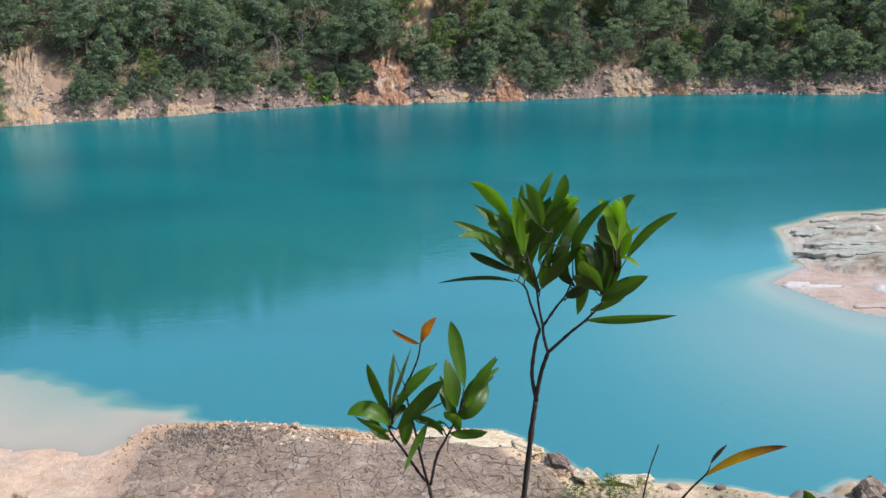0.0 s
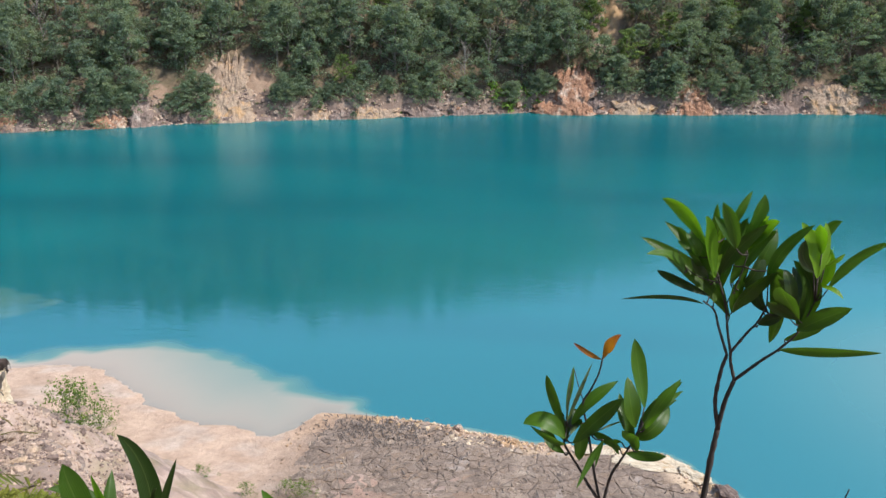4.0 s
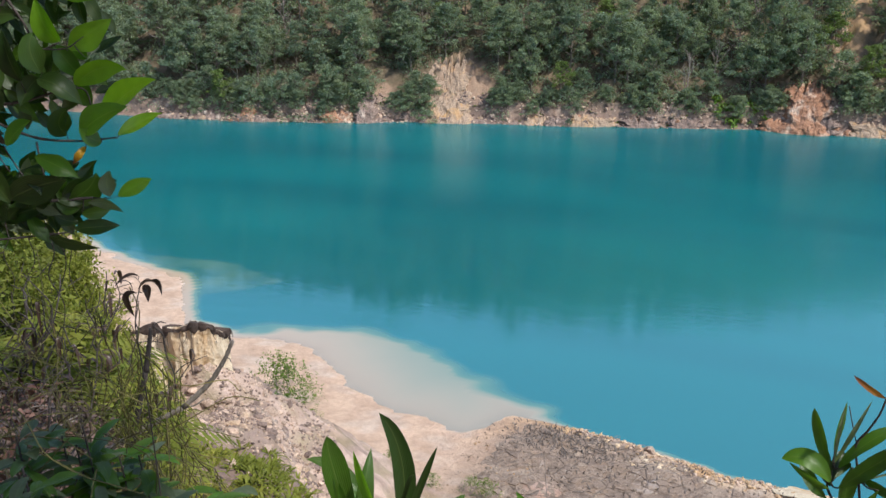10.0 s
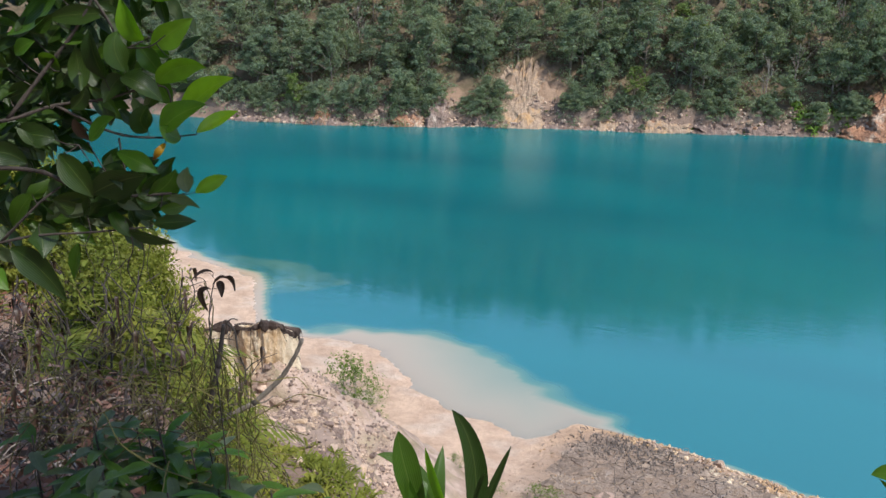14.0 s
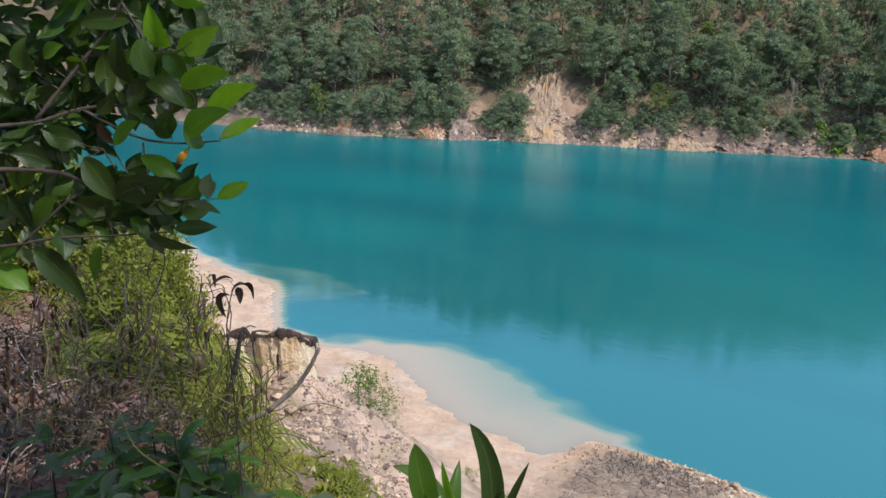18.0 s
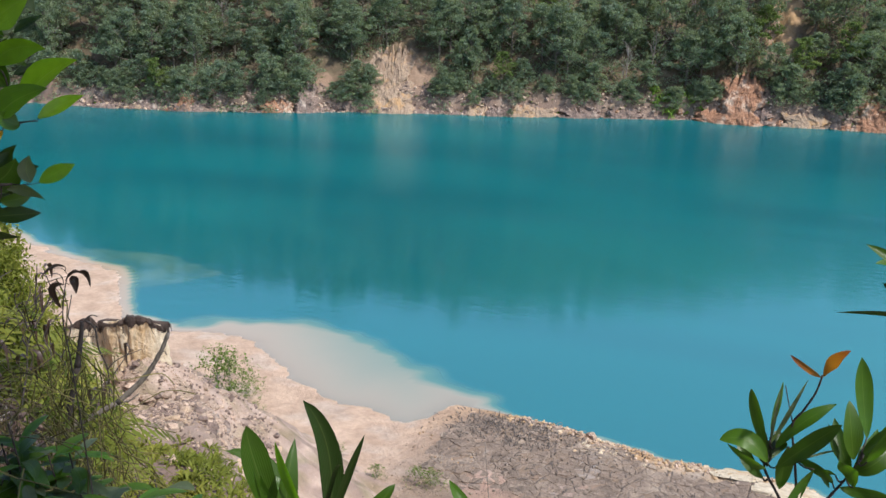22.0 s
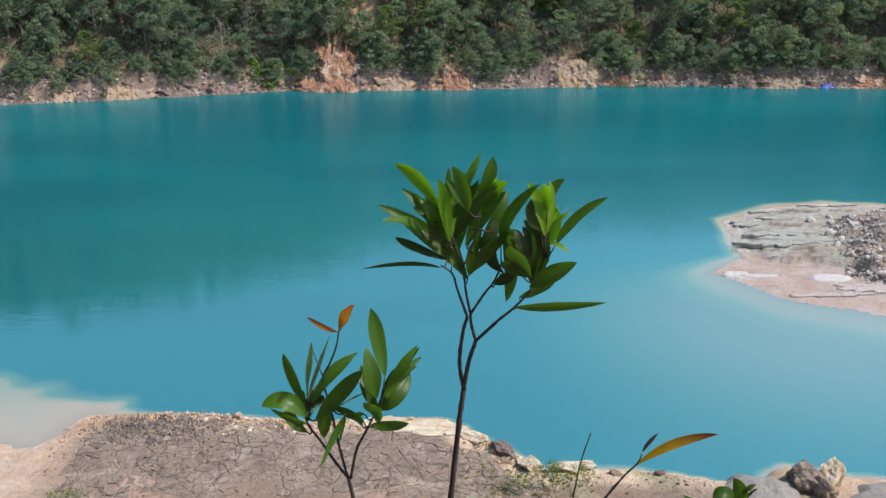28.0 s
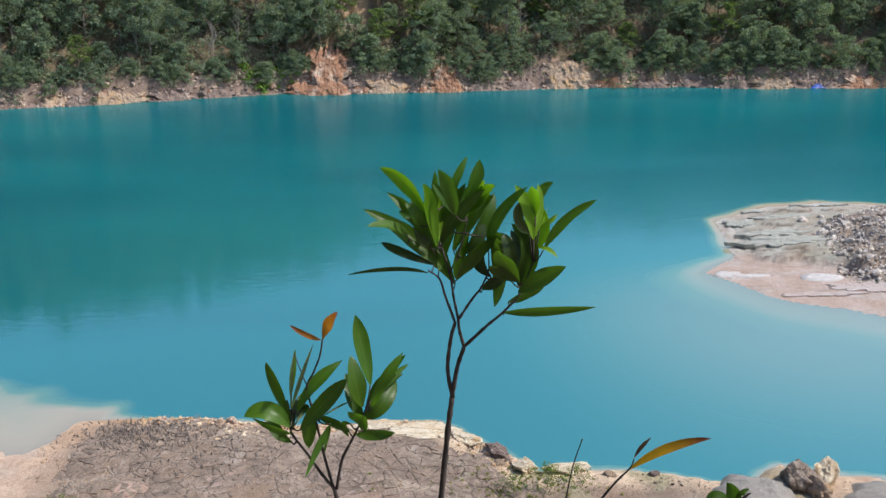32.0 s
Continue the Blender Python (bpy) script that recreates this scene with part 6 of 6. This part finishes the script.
LEFT_TWIGS = [(0.17, 0.11, (-8.0, 88.4), (-5.6, 83.7)),
              (0.2, 0.09, (3.0, 107.7), (8.3, 107.8), (11.8, 110.0)),
              (0.34, 0.17, (-26.2, 68.3), (-17.2, 76.5), (-12.2, 80.1)),
              (0.13, 0.08, (-0.4, 72.1), (0.7, 66.5), (-0.9, 61.5), (1.4, 55.0), (-0.2, 45.8), (0.6, 37.7)),
              (0.11, 0.07, (0.9, 70.9), (2.8, 65.2), (1.1, 58.9), (-1.5, 53.8), (-1.4, 45.9)),
              (0.1, 0.06, (-3.9, 70.3), (-3.1, 65.3), (-5.4, 60.3), (-4.7, 53.8), (-5.9, 49.9)),
              (0.1, 0.06, (2.6, 70.5), (4.1, 67.7), (3.1, 61.4), (4.5, 56.3)),
              (0.09, 0.06, (-0.7, 64.0), (-3.5, 61.5), (-6.3, 62.8)),
              (0.09, 0.06, (-7.4, 70.1), (-8.9, 66.6), (-7.6, 61.6), (-8.9, 56.5))]
LEFT_STEMS = LEFT_LIMBS + LEFT_TWIGS
# tone 7 puts shade into the inner leaves' colour, tone 2 sun into the outer ones
LEFT_SPRIG_1 = [(9.5, 100.8, 14.2, 104.0, 19.3, 103.6, 4.6, 2),
    (11.6, 91.3, 17.5, 97.9, 24.0, 101.1, 5.5, 2),
    (15.6, 90.1, 19.7, 92.3, 24.1, 94.0, 3.0, 2),
    (8.5, 107.5, 12.4, 110.4, 16.8, 113.1, 4.6, 2),
    (7.3, 109.1, 5.5, 112.1, 3.8, 117.5, 4.4, 2),
    (8.0, 118.9, 11.8, 117.8, 15.9, 117.1, 2.2, 2),
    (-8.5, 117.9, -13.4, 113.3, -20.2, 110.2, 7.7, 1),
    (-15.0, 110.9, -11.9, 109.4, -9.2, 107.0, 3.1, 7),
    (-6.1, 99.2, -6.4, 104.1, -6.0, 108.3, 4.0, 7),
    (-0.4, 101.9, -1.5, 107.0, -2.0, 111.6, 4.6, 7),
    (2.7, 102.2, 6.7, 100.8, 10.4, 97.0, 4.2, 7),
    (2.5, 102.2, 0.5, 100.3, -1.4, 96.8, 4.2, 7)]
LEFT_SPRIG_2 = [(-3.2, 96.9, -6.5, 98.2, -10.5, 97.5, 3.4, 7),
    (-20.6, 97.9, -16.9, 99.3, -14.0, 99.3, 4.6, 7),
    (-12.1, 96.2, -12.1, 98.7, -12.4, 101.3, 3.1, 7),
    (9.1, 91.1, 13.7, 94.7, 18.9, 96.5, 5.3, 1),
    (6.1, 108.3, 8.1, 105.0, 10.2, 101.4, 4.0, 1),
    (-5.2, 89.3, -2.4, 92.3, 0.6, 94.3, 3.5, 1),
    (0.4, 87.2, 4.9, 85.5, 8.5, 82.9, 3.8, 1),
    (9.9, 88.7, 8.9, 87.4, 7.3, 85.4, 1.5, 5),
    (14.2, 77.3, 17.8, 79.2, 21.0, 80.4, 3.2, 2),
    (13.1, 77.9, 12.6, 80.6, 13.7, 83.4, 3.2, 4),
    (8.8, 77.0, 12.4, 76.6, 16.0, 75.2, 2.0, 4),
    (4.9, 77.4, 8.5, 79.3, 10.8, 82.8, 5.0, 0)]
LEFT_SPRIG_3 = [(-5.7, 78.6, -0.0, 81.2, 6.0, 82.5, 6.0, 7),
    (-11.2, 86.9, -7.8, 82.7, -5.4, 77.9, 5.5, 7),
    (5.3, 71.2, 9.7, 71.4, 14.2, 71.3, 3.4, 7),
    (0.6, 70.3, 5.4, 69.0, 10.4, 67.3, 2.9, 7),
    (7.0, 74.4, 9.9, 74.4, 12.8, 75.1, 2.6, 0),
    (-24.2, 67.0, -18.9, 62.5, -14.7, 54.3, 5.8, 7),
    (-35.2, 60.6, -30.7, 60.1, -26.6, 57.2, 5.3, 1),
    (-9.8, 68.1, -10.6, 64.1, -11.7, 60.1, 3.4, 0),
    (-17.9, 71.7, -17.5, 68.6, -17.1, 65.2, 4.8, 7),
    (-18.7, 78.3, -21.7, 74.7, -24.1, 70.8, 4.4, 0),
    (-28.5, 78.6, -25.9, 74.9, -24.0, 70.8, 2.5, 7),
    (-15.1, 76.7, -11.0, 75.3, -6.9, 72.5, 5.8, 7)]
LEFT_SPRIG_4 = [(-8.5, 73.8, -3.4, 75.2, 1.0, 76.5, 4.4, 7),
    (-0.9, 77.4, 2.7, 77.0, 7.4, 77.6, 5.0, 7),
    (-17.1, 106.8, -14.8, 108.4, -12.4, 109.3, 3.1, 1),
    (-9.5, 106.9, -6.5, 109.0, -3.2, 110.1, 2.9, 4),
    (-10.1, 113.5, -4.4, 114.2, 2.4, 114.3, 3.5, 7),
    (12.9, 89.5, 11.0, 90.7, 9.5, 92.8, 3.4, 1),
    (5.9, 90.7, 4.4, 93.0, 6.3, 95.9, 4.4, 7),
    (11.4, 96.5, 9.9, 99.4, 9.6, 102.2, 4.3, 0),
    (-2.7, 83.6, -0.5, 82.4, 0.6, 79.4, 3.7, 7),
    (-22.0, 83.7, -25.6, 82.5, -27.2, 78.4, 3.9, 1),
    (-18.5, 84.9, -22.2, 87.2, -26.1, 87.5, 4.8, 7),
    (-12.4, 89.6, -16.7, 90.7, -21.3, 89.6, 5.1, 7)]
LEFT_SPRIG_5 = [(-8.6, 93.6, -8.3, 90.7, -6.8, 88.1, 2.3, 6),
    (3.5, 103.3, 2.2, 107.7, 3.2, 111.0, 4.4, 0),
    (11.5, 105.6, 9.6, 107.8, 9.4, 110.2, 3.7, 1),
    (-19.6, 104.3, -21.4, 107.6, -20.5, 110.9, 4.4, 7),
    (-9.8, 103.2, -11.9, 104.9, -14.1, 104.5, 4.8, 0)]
LEFT_LEAVES = LEFT_SPRIG_1 + LEFT_SPRIG_2 + LEFT_SPRIG_3 + LEFT_SPRIG_4 + LEFT_SPRIG_5
DEAD_AT = (-1.936, 1.800, 13.534, 34.0)
DEAD_STEMS = [(0.25, 0.13, (-1.2, 35.1), (-1.6, 46.3), (-0.0, 55.5), (1.4, 59.9)),
    (0.09, 0.06, (1.4, 59.9), (-0.2, 62.0), (-2.4, 62.0)),
    (0.09, 0.06, (1.4, 59.9), (3.2, 61.3), (4.3, 60.6)),
    (0.07, 0.06, (0.4, 57.0), (-0.4, 57.3))]
DEAD_SPRIG_1 = [(0.4, 58.1, 3.2, 61.0, 5.8, 59.5, 1.1, 6),
    (4.3, 60.6, 6.7, 59.9, 7.5, 56.6, 2.5, 6),
    (1.8, 57.3, 2.8, 58.3, 3.0, 54.2, 2.9, 6),
    (-0.5, 57.0, -3.5, 55.5, -2.0, 48.7, 2.5, 6),
    (1.0, 62.0, -2.4, 62.4, -5.9, 59.7, 1.1, 6)]
DEAD_LEAVES = DEAD_SPRIG_1
BRANCH_AT = (-2.869, 3.000, 12.268, 34.0)
BRANCH_STEMS = [(1.68, 1.34, (-50.4, 45.4), (-20.8, 61.2), (-7.6, 68.4)),
    (1.46, 0.9, (-7.6, 68.4), (5.7, 80.0), (14.0, 92.3), (19.1, 102.9)),
    (0.56, 0.34, (-7.6, 68.4), (-1.9, 69.0), (2.5, 71.8)),
    (0.39, 0.22, (14.0, 92.3), (16.3, 93.8), (17.4, 91.6))]
SNAG_AT = (-2.869, 3.000, 12.268, 34.0)
SNAG_STEMS = [(1.9, 1.46, (-34.4, 48.5), (-29.5, 67.6), (-23.5, 89.4)),
    (1.57, 0.9, (-23.5, 89.4), (-20.9, 101.6), (-19.2, 111.2)),
    (0.56, 0.28, (-18.1, 112.1), (-14.1, 107.6), (-13.3, 97.0), (-10.4, 86.2), (-10.8, 72.2)),
    (0.39, 0.22, (-19.2, 110.6), (-15.2, 114.1), (-11.9, 113.5)),
    (0.34, 0.17, (-10.4, 86.2), (-5.2, 90.8), (6.2, 95.4))]


def blade(rng, base, mid, tip, width, normal, fold=0.32, rows=13, blunt=0.80):
    """One leaf blade: sickle-shaped along three points, narrow at its foot, folded along its rib."""
    base, mid, tip = Vector(base), Vector(mid), Vector(tip)
    knee = mid * 2 - (base + tip) * 0.5
    verts, faces, uvs = [], [], []
    twirl = rng.uniform(-0.35, 0.35)
    wave, phase = rng.uniform(0.0, 0.14), rng.uniform(0, 6)
    for j in range(rows):
        f = j / (rows - 1)
        w = width * 0.5 * (max(f, 0.012) ** 0.85 * max(1 - f, 0.0008) ** blunt / ((0.85 / (0.85 + blunt)) ** 0.85 * (blunt / (0.85 + blunt)) ** blunt) * (1 + wave * math.sin(9 * f + phase)) + 0.05 * (1 - f))
        c = base * (1 - f) ** 2 + knee * (2 * f * (1 - f)) + tip * f * f
        way = ((knee - base) * (1 - f) + (tip - knee) * f).normalized()
        side = (Matrix.Rotation(twirl * (f - 0.4), 3, way) @ way.cross(normal)).normalized()
        up = side.cross(way)
        curl = up * (fold * w)
        verts += [c - side * w + curl, c - side * w * 0.5 + curl * 0.35, c, c + side * w * 0.5 + curl * 0.35, c + side * w + curl]
        uvs += [(0.0, f), (0.25, f), (0.5, f), (0.75, f), (1.0, f)]
        if j:
            o = (j - 1) * 5
            faces += [(o + k, o + k + 1, o + k + 6, o + k + 5) for k in range(4)]
    return verts, faces, uvs


def leaf_part(parent, rng, base, tip, width, normal, bow, tone, label="", mid=None, blunt=0.80):
    base, tip = Vector(base), Vector(tip)
    if mid is None:
        way = tip - base
        mid = base.lerp(tip, 0.5) + Vector(normal).normalized() * bow * way.length + way.cross(normal).normalized() * rng.uniform(-0.12, 0.12) * way.length
    verts, faces, uvs = blade(rng, base, mid, tip, width, normal, blunt=blunt)
    me = mesh_of("leaf", verts, faces, LEAF_COLOURS[tone], True)
    layer = me.uv_layers.new(name="UVMap")
    for loop in me.loops:
        layer.data[loop.index].uv = uvs[loop.vertex_index]
    return part("leaf", me, parent, label)


def plant(name, at, stems, leaves, label, category, bark, seed, depth=0.03, group="", rooted=True, blunt=0.80, broad=0.80, fill=0.0):
    """A plant sketched in centimetres in an upright plane; leaves are turned and staggered in depth."""
    rng = np.random.default_rng(seed)
    x, y, z, turn = at
    root = thing(name, (x, y, z), label, category, group, turn=turn)
    lines = []
    for k, (r0, r1, *pts) in enumerate(stems):
        line = [Vector((u / 100, 0.008 * math.sin(u * 0.13 + v * 0.09), v / 100)) for u, v in pts]
        fine = spline(line, 5)
        if k == 0 and rooted:
            m = root.matrix_basis @ fine[0]
            drop = m.z - (land_z(m.x, m.y) - 0.06)
            if drop > 0:
                fine = [fine[0] + Vector((0.012 * math.sin(2.4 * f), 0.01 * f, -drop * f)) for f in (1.0, 0.8, 0.6, 0.4, 0.2)] + fine
        radii = [(r0 + (r1 - r0) * i / (len(fine) - 1)) / 100 * (1.0 + 0.14 * math.sin(i * 2.7 + k)) for i in range(len(fine))]
        part("stem", mesh_of("stem", *tube(fine, radii, 8, 0.08, rng), bark, True), root)
        lines.append(fine)
    nodes = [q for line in lines for q in line]
    for bx, bz, mx, mz, tx, tz, w, tone in leaves:
        d = rng.uniform(-depth, depth)
        base = Vector((bx / 100, d * 0.5, bz / 100))
        near = min(nodes, key=lambda q: (q - base).length)
        gap = (near - base).length
        if 0.006 < gap < 0.10:
            bend = near.lerp(base, 0.5) + Vector((0, 0, -0.004))
            part("twig", mesh_of("twig", *tube(spline([near, bend, base], 3), np.linspace(0.0013, 0.0008, 7), 5), bark, True), root)
        tip = Vector((tx / 100, d + rng.uniform(-0.02, 0.02), tz / 100))
        mid = Vector((mx / 100, d * 0.8 + rng.uniform(-0.008, 0.008), mz / 100))
        twist = rng.uniform(-0.8, 0.8)
        way = (tip - base).normalized()
        face = (Matrix.Rotation(twist, 3, way) @ Vector((0, -1, 0.25))).normalized()
        leaf_part(root, rng, base, tip, w / 100 * broad / max(0.85, math.cos(twist)), face, 0.0, tone, mid=mid, blunt=blunt)
        if rng.uniform() < fill and tone != 3 and tone != 5 and abs(tip.z - base.z) > 0.4 * (tip - base).length:
            swing = Matrix.Rotation(rng.choice((-1, 1)) * rng.uniform(0.2, 0.5), 3, Vector((0, 1, 0)))
            size, back = rng.uniform(0.7, 0.95), Vector((0, rng.uniform(0.01, 0.04), 0))
            leaf_part(root, rng, base, base + swing @ (tip - base) * size + back, w / 100 * broad * size, face, 0.0, tone, mid=base + swing @ (mid - base) * size + back * 0.5, blunt=blunt)
    return root


plant("acacia_sapling", TALL_AT, TALL_STEMS, TALL_LEAVES, "young acacia sapling with thin dark forked stem and long green leaves", "sapling", BARK, 1, 0.045, "saplings before the camera", broad=0.84, fill=0.45)
plant("acacia_sapling", SHORT_AT, SHORT_STEMS, SHORT_LEAVES, "short acacia sapling with green leaves and two orange withered leaves", "sapling", BARK, 2, 0.03, "saplings before the camera", broad=0.78, fill=0.55)
plant("acacia_twig", YELLOW_AT, YELLOW_STEMS, YELLOW_LEAVES, "thin twig bearing one long yellow-orange dying leaf", "twig", BARK, 3, 0.01)
plant("bare_twig", TWIG_AT, TWIG_STEMS, [], "thin bare dark upright twig", "twig", BARK, 4)
plant("bare_twig", THIN_AT, THIN_STEMS, [], "very thin bare grey upright twig", "twig", BARK_PALE, 5)
plant("seedling", SEEDLING_AT, SEEDLING_STEMS, SEEDLING_LEAVES, "tiny seedling with a few rounded green leaves", "seedling", BARK, 6, 0.02)
plant("acacia_seedling", ROSETTE_AT, ROSETTE_STEMS, ROSETTE_LEAVES, "seedling with a tuft of upright strap-shaped green leaves", "seedling", BARK, 7, 0.02)
plant("withered_stalk", DEAD_AT, DEAD_STEMS, DEAD_LEAVES, "withered stalk with curled dark brown leaves", "stalk", BARK, 8, 0.015)
plant("dead_branch", BRANCH_AT, BRANCH_STEMS, [], "bare curved grey dead branch rising from the slope", "branch", BARK_TREE, 9)
plant("dead_snag", SNAG_AT, SNAG_STEMS, [], "upright brown rotten stem with a bent twig", "snag", BARK, 10)

# the small tree beside the camera: the sketched sprays, more leaves behind them, and its trunk
left = plant("acacia_tree", LEFT_AT, LEFT_STEMS, LEFT_LEAVES, "small acacia with broad glossy leaves leaning into view", "tree", BARK, 11, 0.05, rooted=False, blunt=1.12, broad=0.98)
rng = np.random.default_rng(66)
# masses of leaves behind the sprays, shade put into their dark green: left, low, right, high in centimetres, and how
# many
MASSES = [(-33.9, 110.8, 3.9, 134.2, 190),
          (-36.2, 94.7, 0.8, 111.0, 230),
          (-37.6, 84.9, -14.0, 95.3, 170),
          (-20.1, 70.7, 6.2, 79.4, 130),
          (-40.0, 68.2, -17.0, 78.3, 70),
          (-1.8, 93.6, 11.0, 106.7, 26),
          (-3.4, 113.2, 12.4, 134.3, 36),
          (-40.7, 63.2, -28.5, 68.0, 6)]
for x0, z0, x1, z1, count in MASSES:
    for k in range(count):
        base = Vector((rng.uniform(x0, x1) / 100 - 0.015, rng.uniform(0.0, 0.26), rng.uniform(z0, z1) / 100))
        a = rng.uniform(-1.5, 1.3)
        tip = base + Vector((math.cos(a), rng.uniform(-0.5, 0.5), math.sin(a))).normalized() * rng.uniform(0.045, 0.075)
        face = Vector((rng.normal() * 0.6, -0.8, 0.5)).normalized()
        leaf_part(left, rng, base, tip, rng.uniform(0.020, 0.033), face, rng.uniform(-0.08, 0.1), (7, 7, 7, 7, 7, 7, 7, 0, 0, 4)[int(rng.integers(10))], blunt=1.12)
# unseen upper crown, added towards the sun to shade the sprays below
crown = []
for k in range(46):
    c = Vector((rng.uniform(-0.5, 0.75), rng.uniform(-0.25, 0.4), rng.uniform(1.75, 2.5)))
    crown.append(leaf_cards(rng, c, (0.22, 0.22, 0.14), 120, 0.055))
part("crown", cards_mesh("crown", np.concatenate(crown), FOLIAGE), left)
foot = Vector((-0.75, 0.25, 0.0))
m = left.matrix_basis @ foot
foot.z = land_z(m.x, m.y) - LEFT_AT[2] - 0.1
line = spline([foot, Vector((-0.72, 0.2, 0.4)), Vector((-0.60, 0.12, 0.9)), Vector((-0.55, 0.1, 1.5)), Vector((-0.5, 0.15, 2.2))], 5)
part("trunk", mesh_of("trunk", *tube(line, np.linspace(0.032, 0.012, len(line)), 9, 0.08, rng), BARK_TREE, True), left)
for stem in LEFT_STEMS[:3]:
    end = Vector((stem[2][0] / 100, 0.0, stem[2][1] / 100))
    start = min(line, key=lambda q: abs(q.z - end.z + 0.12))
    part("limb", mesh_of("limb", *tube(spline([start, start.lerp(end, 0.5) + Vector((0, 0, 0.03)), end], 4), np.linspace(0.011, 0.005, 9), 7), BARK, True), left)


def broad_seedling(at, turn, size, seed):
    """A low plant with drooping pointed leaves round a stem."""
    rng = np.random.default_rng(seed)
    root = thing("broadleaf_seedling", at, "low shaded seedling with drooping dark green leaves", "seedling", "seedlings on the shaded slope", turn=turn)
    top = Vector((0.04, 0.02, 0.5 * size))
    part("stem", mesh_of("stem", *tube(spline([(0, 0, -0.06), (0.02, 0, 0.25 * size), top], 3), np.linspace(0.006, 0.003, 7), 6), BARK), root)
    for k in range(int(8 + 7 * size)):
        f = rng.uniform(0.5, 1.0)
        p = Vector((0.03 * f, 0.01, 0.5 * size * f))
        a = k * 2.4
        q = p + Vector((math.cos(a), math.sin(a), rng.uniform(-0.45, 0.35))).normalized() * rng.uniform(0.10, 0.17)
        leaf_part(root, rng, p, q, rng.uniform(0.034, 0.05), Vector((0, 0, 1)), rng.uniform(0.02, 0.14), (0, 0, 4, 1)[int(rng.integers(4))])


rng = np.random.default_rng(76)
for k in range(60):
    d, a = rng.uniform(4.6, 10.0), radians(rng.uniform(48.5, 64))
    x, y = -math.sin(a) * d, math.cos(a) * d
    dead_stalk((x, y, land_z(x, y)), 0.2 + 0.8 * rng.uniform() ** 1.8, 900 + k)

rng = np.random.default_rng(77)
for k in range(36):
    d, a, s = rng.uniform(2.1, 3.1), 40.0 + 0.62 * k + rng.uniform(-1, 1), rng.uniform(0.9, 1.45)
    x, y = -math.sin(radians(a)) * d, math.cos(radians(a)) * d
    broad_seedling((x, y, land_z(x, y)), d * 200 + a * 7, s, 500 + k)


# unseen acacia, added to overhang the viewpoint and shade the slope beside it
shade_tree = thing("acacia_tree", (-1.3, -1.6, land_z(-1.3, -1.6)), "unseen acacia added behind the viewpoint, its overhanging crown shading the slope", "tree")
rng = np.random.default_rng(88)
origin = shade_tree.matrix_basis.translation
line = spline([Vector((0, 0, -0.2)), Vector((0.1, 0.1, 1.2)), Vector((0.3, 0.5, 2.4)), Vector((0.7, 1.2, 3.3)), Vector((1.2, 2.2, 3.9))], 5)
part("trunk", mesh_of("trunk", *tube(line, np.linspace(0.07, 0.02, len(line)), 9, 0.06, rng), BARK_TREE, True), shade_tree)
cards = []
for k in range(46):
    c = Vector((rng.uniform(-4.2, 1.2), rng.uniform(-1.8, 3.4), rng.uniform(16.6, 17.9)))
    e = c - origin
    root_at = line[int(rng.integers(8, len(line)))]
    part("limb", mesh_of("limb", *tube(spline([root_at, root_at.lerp(e, 0.5) + Vector((0, 0, 0.1)), e], 3), np.linspace(0.018, 0.006, 7), 5), BARK_TREE, True), shade_tree)
    cards.append(leaf_cards(rng, e, (0.42, 0.42, 0.26), 170, 0.07))
part("crown", cards_mesh("crown", np.concatenate(cards), FOLIAGE), shade_tree)
# unseen trees added at the back to cut sky light on the near leaves
for k, (x, y, s) in enumerate(((-3.6, -3.0, 1.0), (-1.0, -4.6, 1.1), (2.4, -5.2, 1.1), (-6.4, -2.2, 1.0), (5.5, -6.5, 1.2), (-4.5, -6.5, 1.2))):
    tree("acacia_tree", VARIETY[k], (x, y, land_z(x, y)), 60 * k, (s, s, s), "unseen acacia tree added behind the viewpoint to block sky light", "tree", "trees behind the viewpoint")
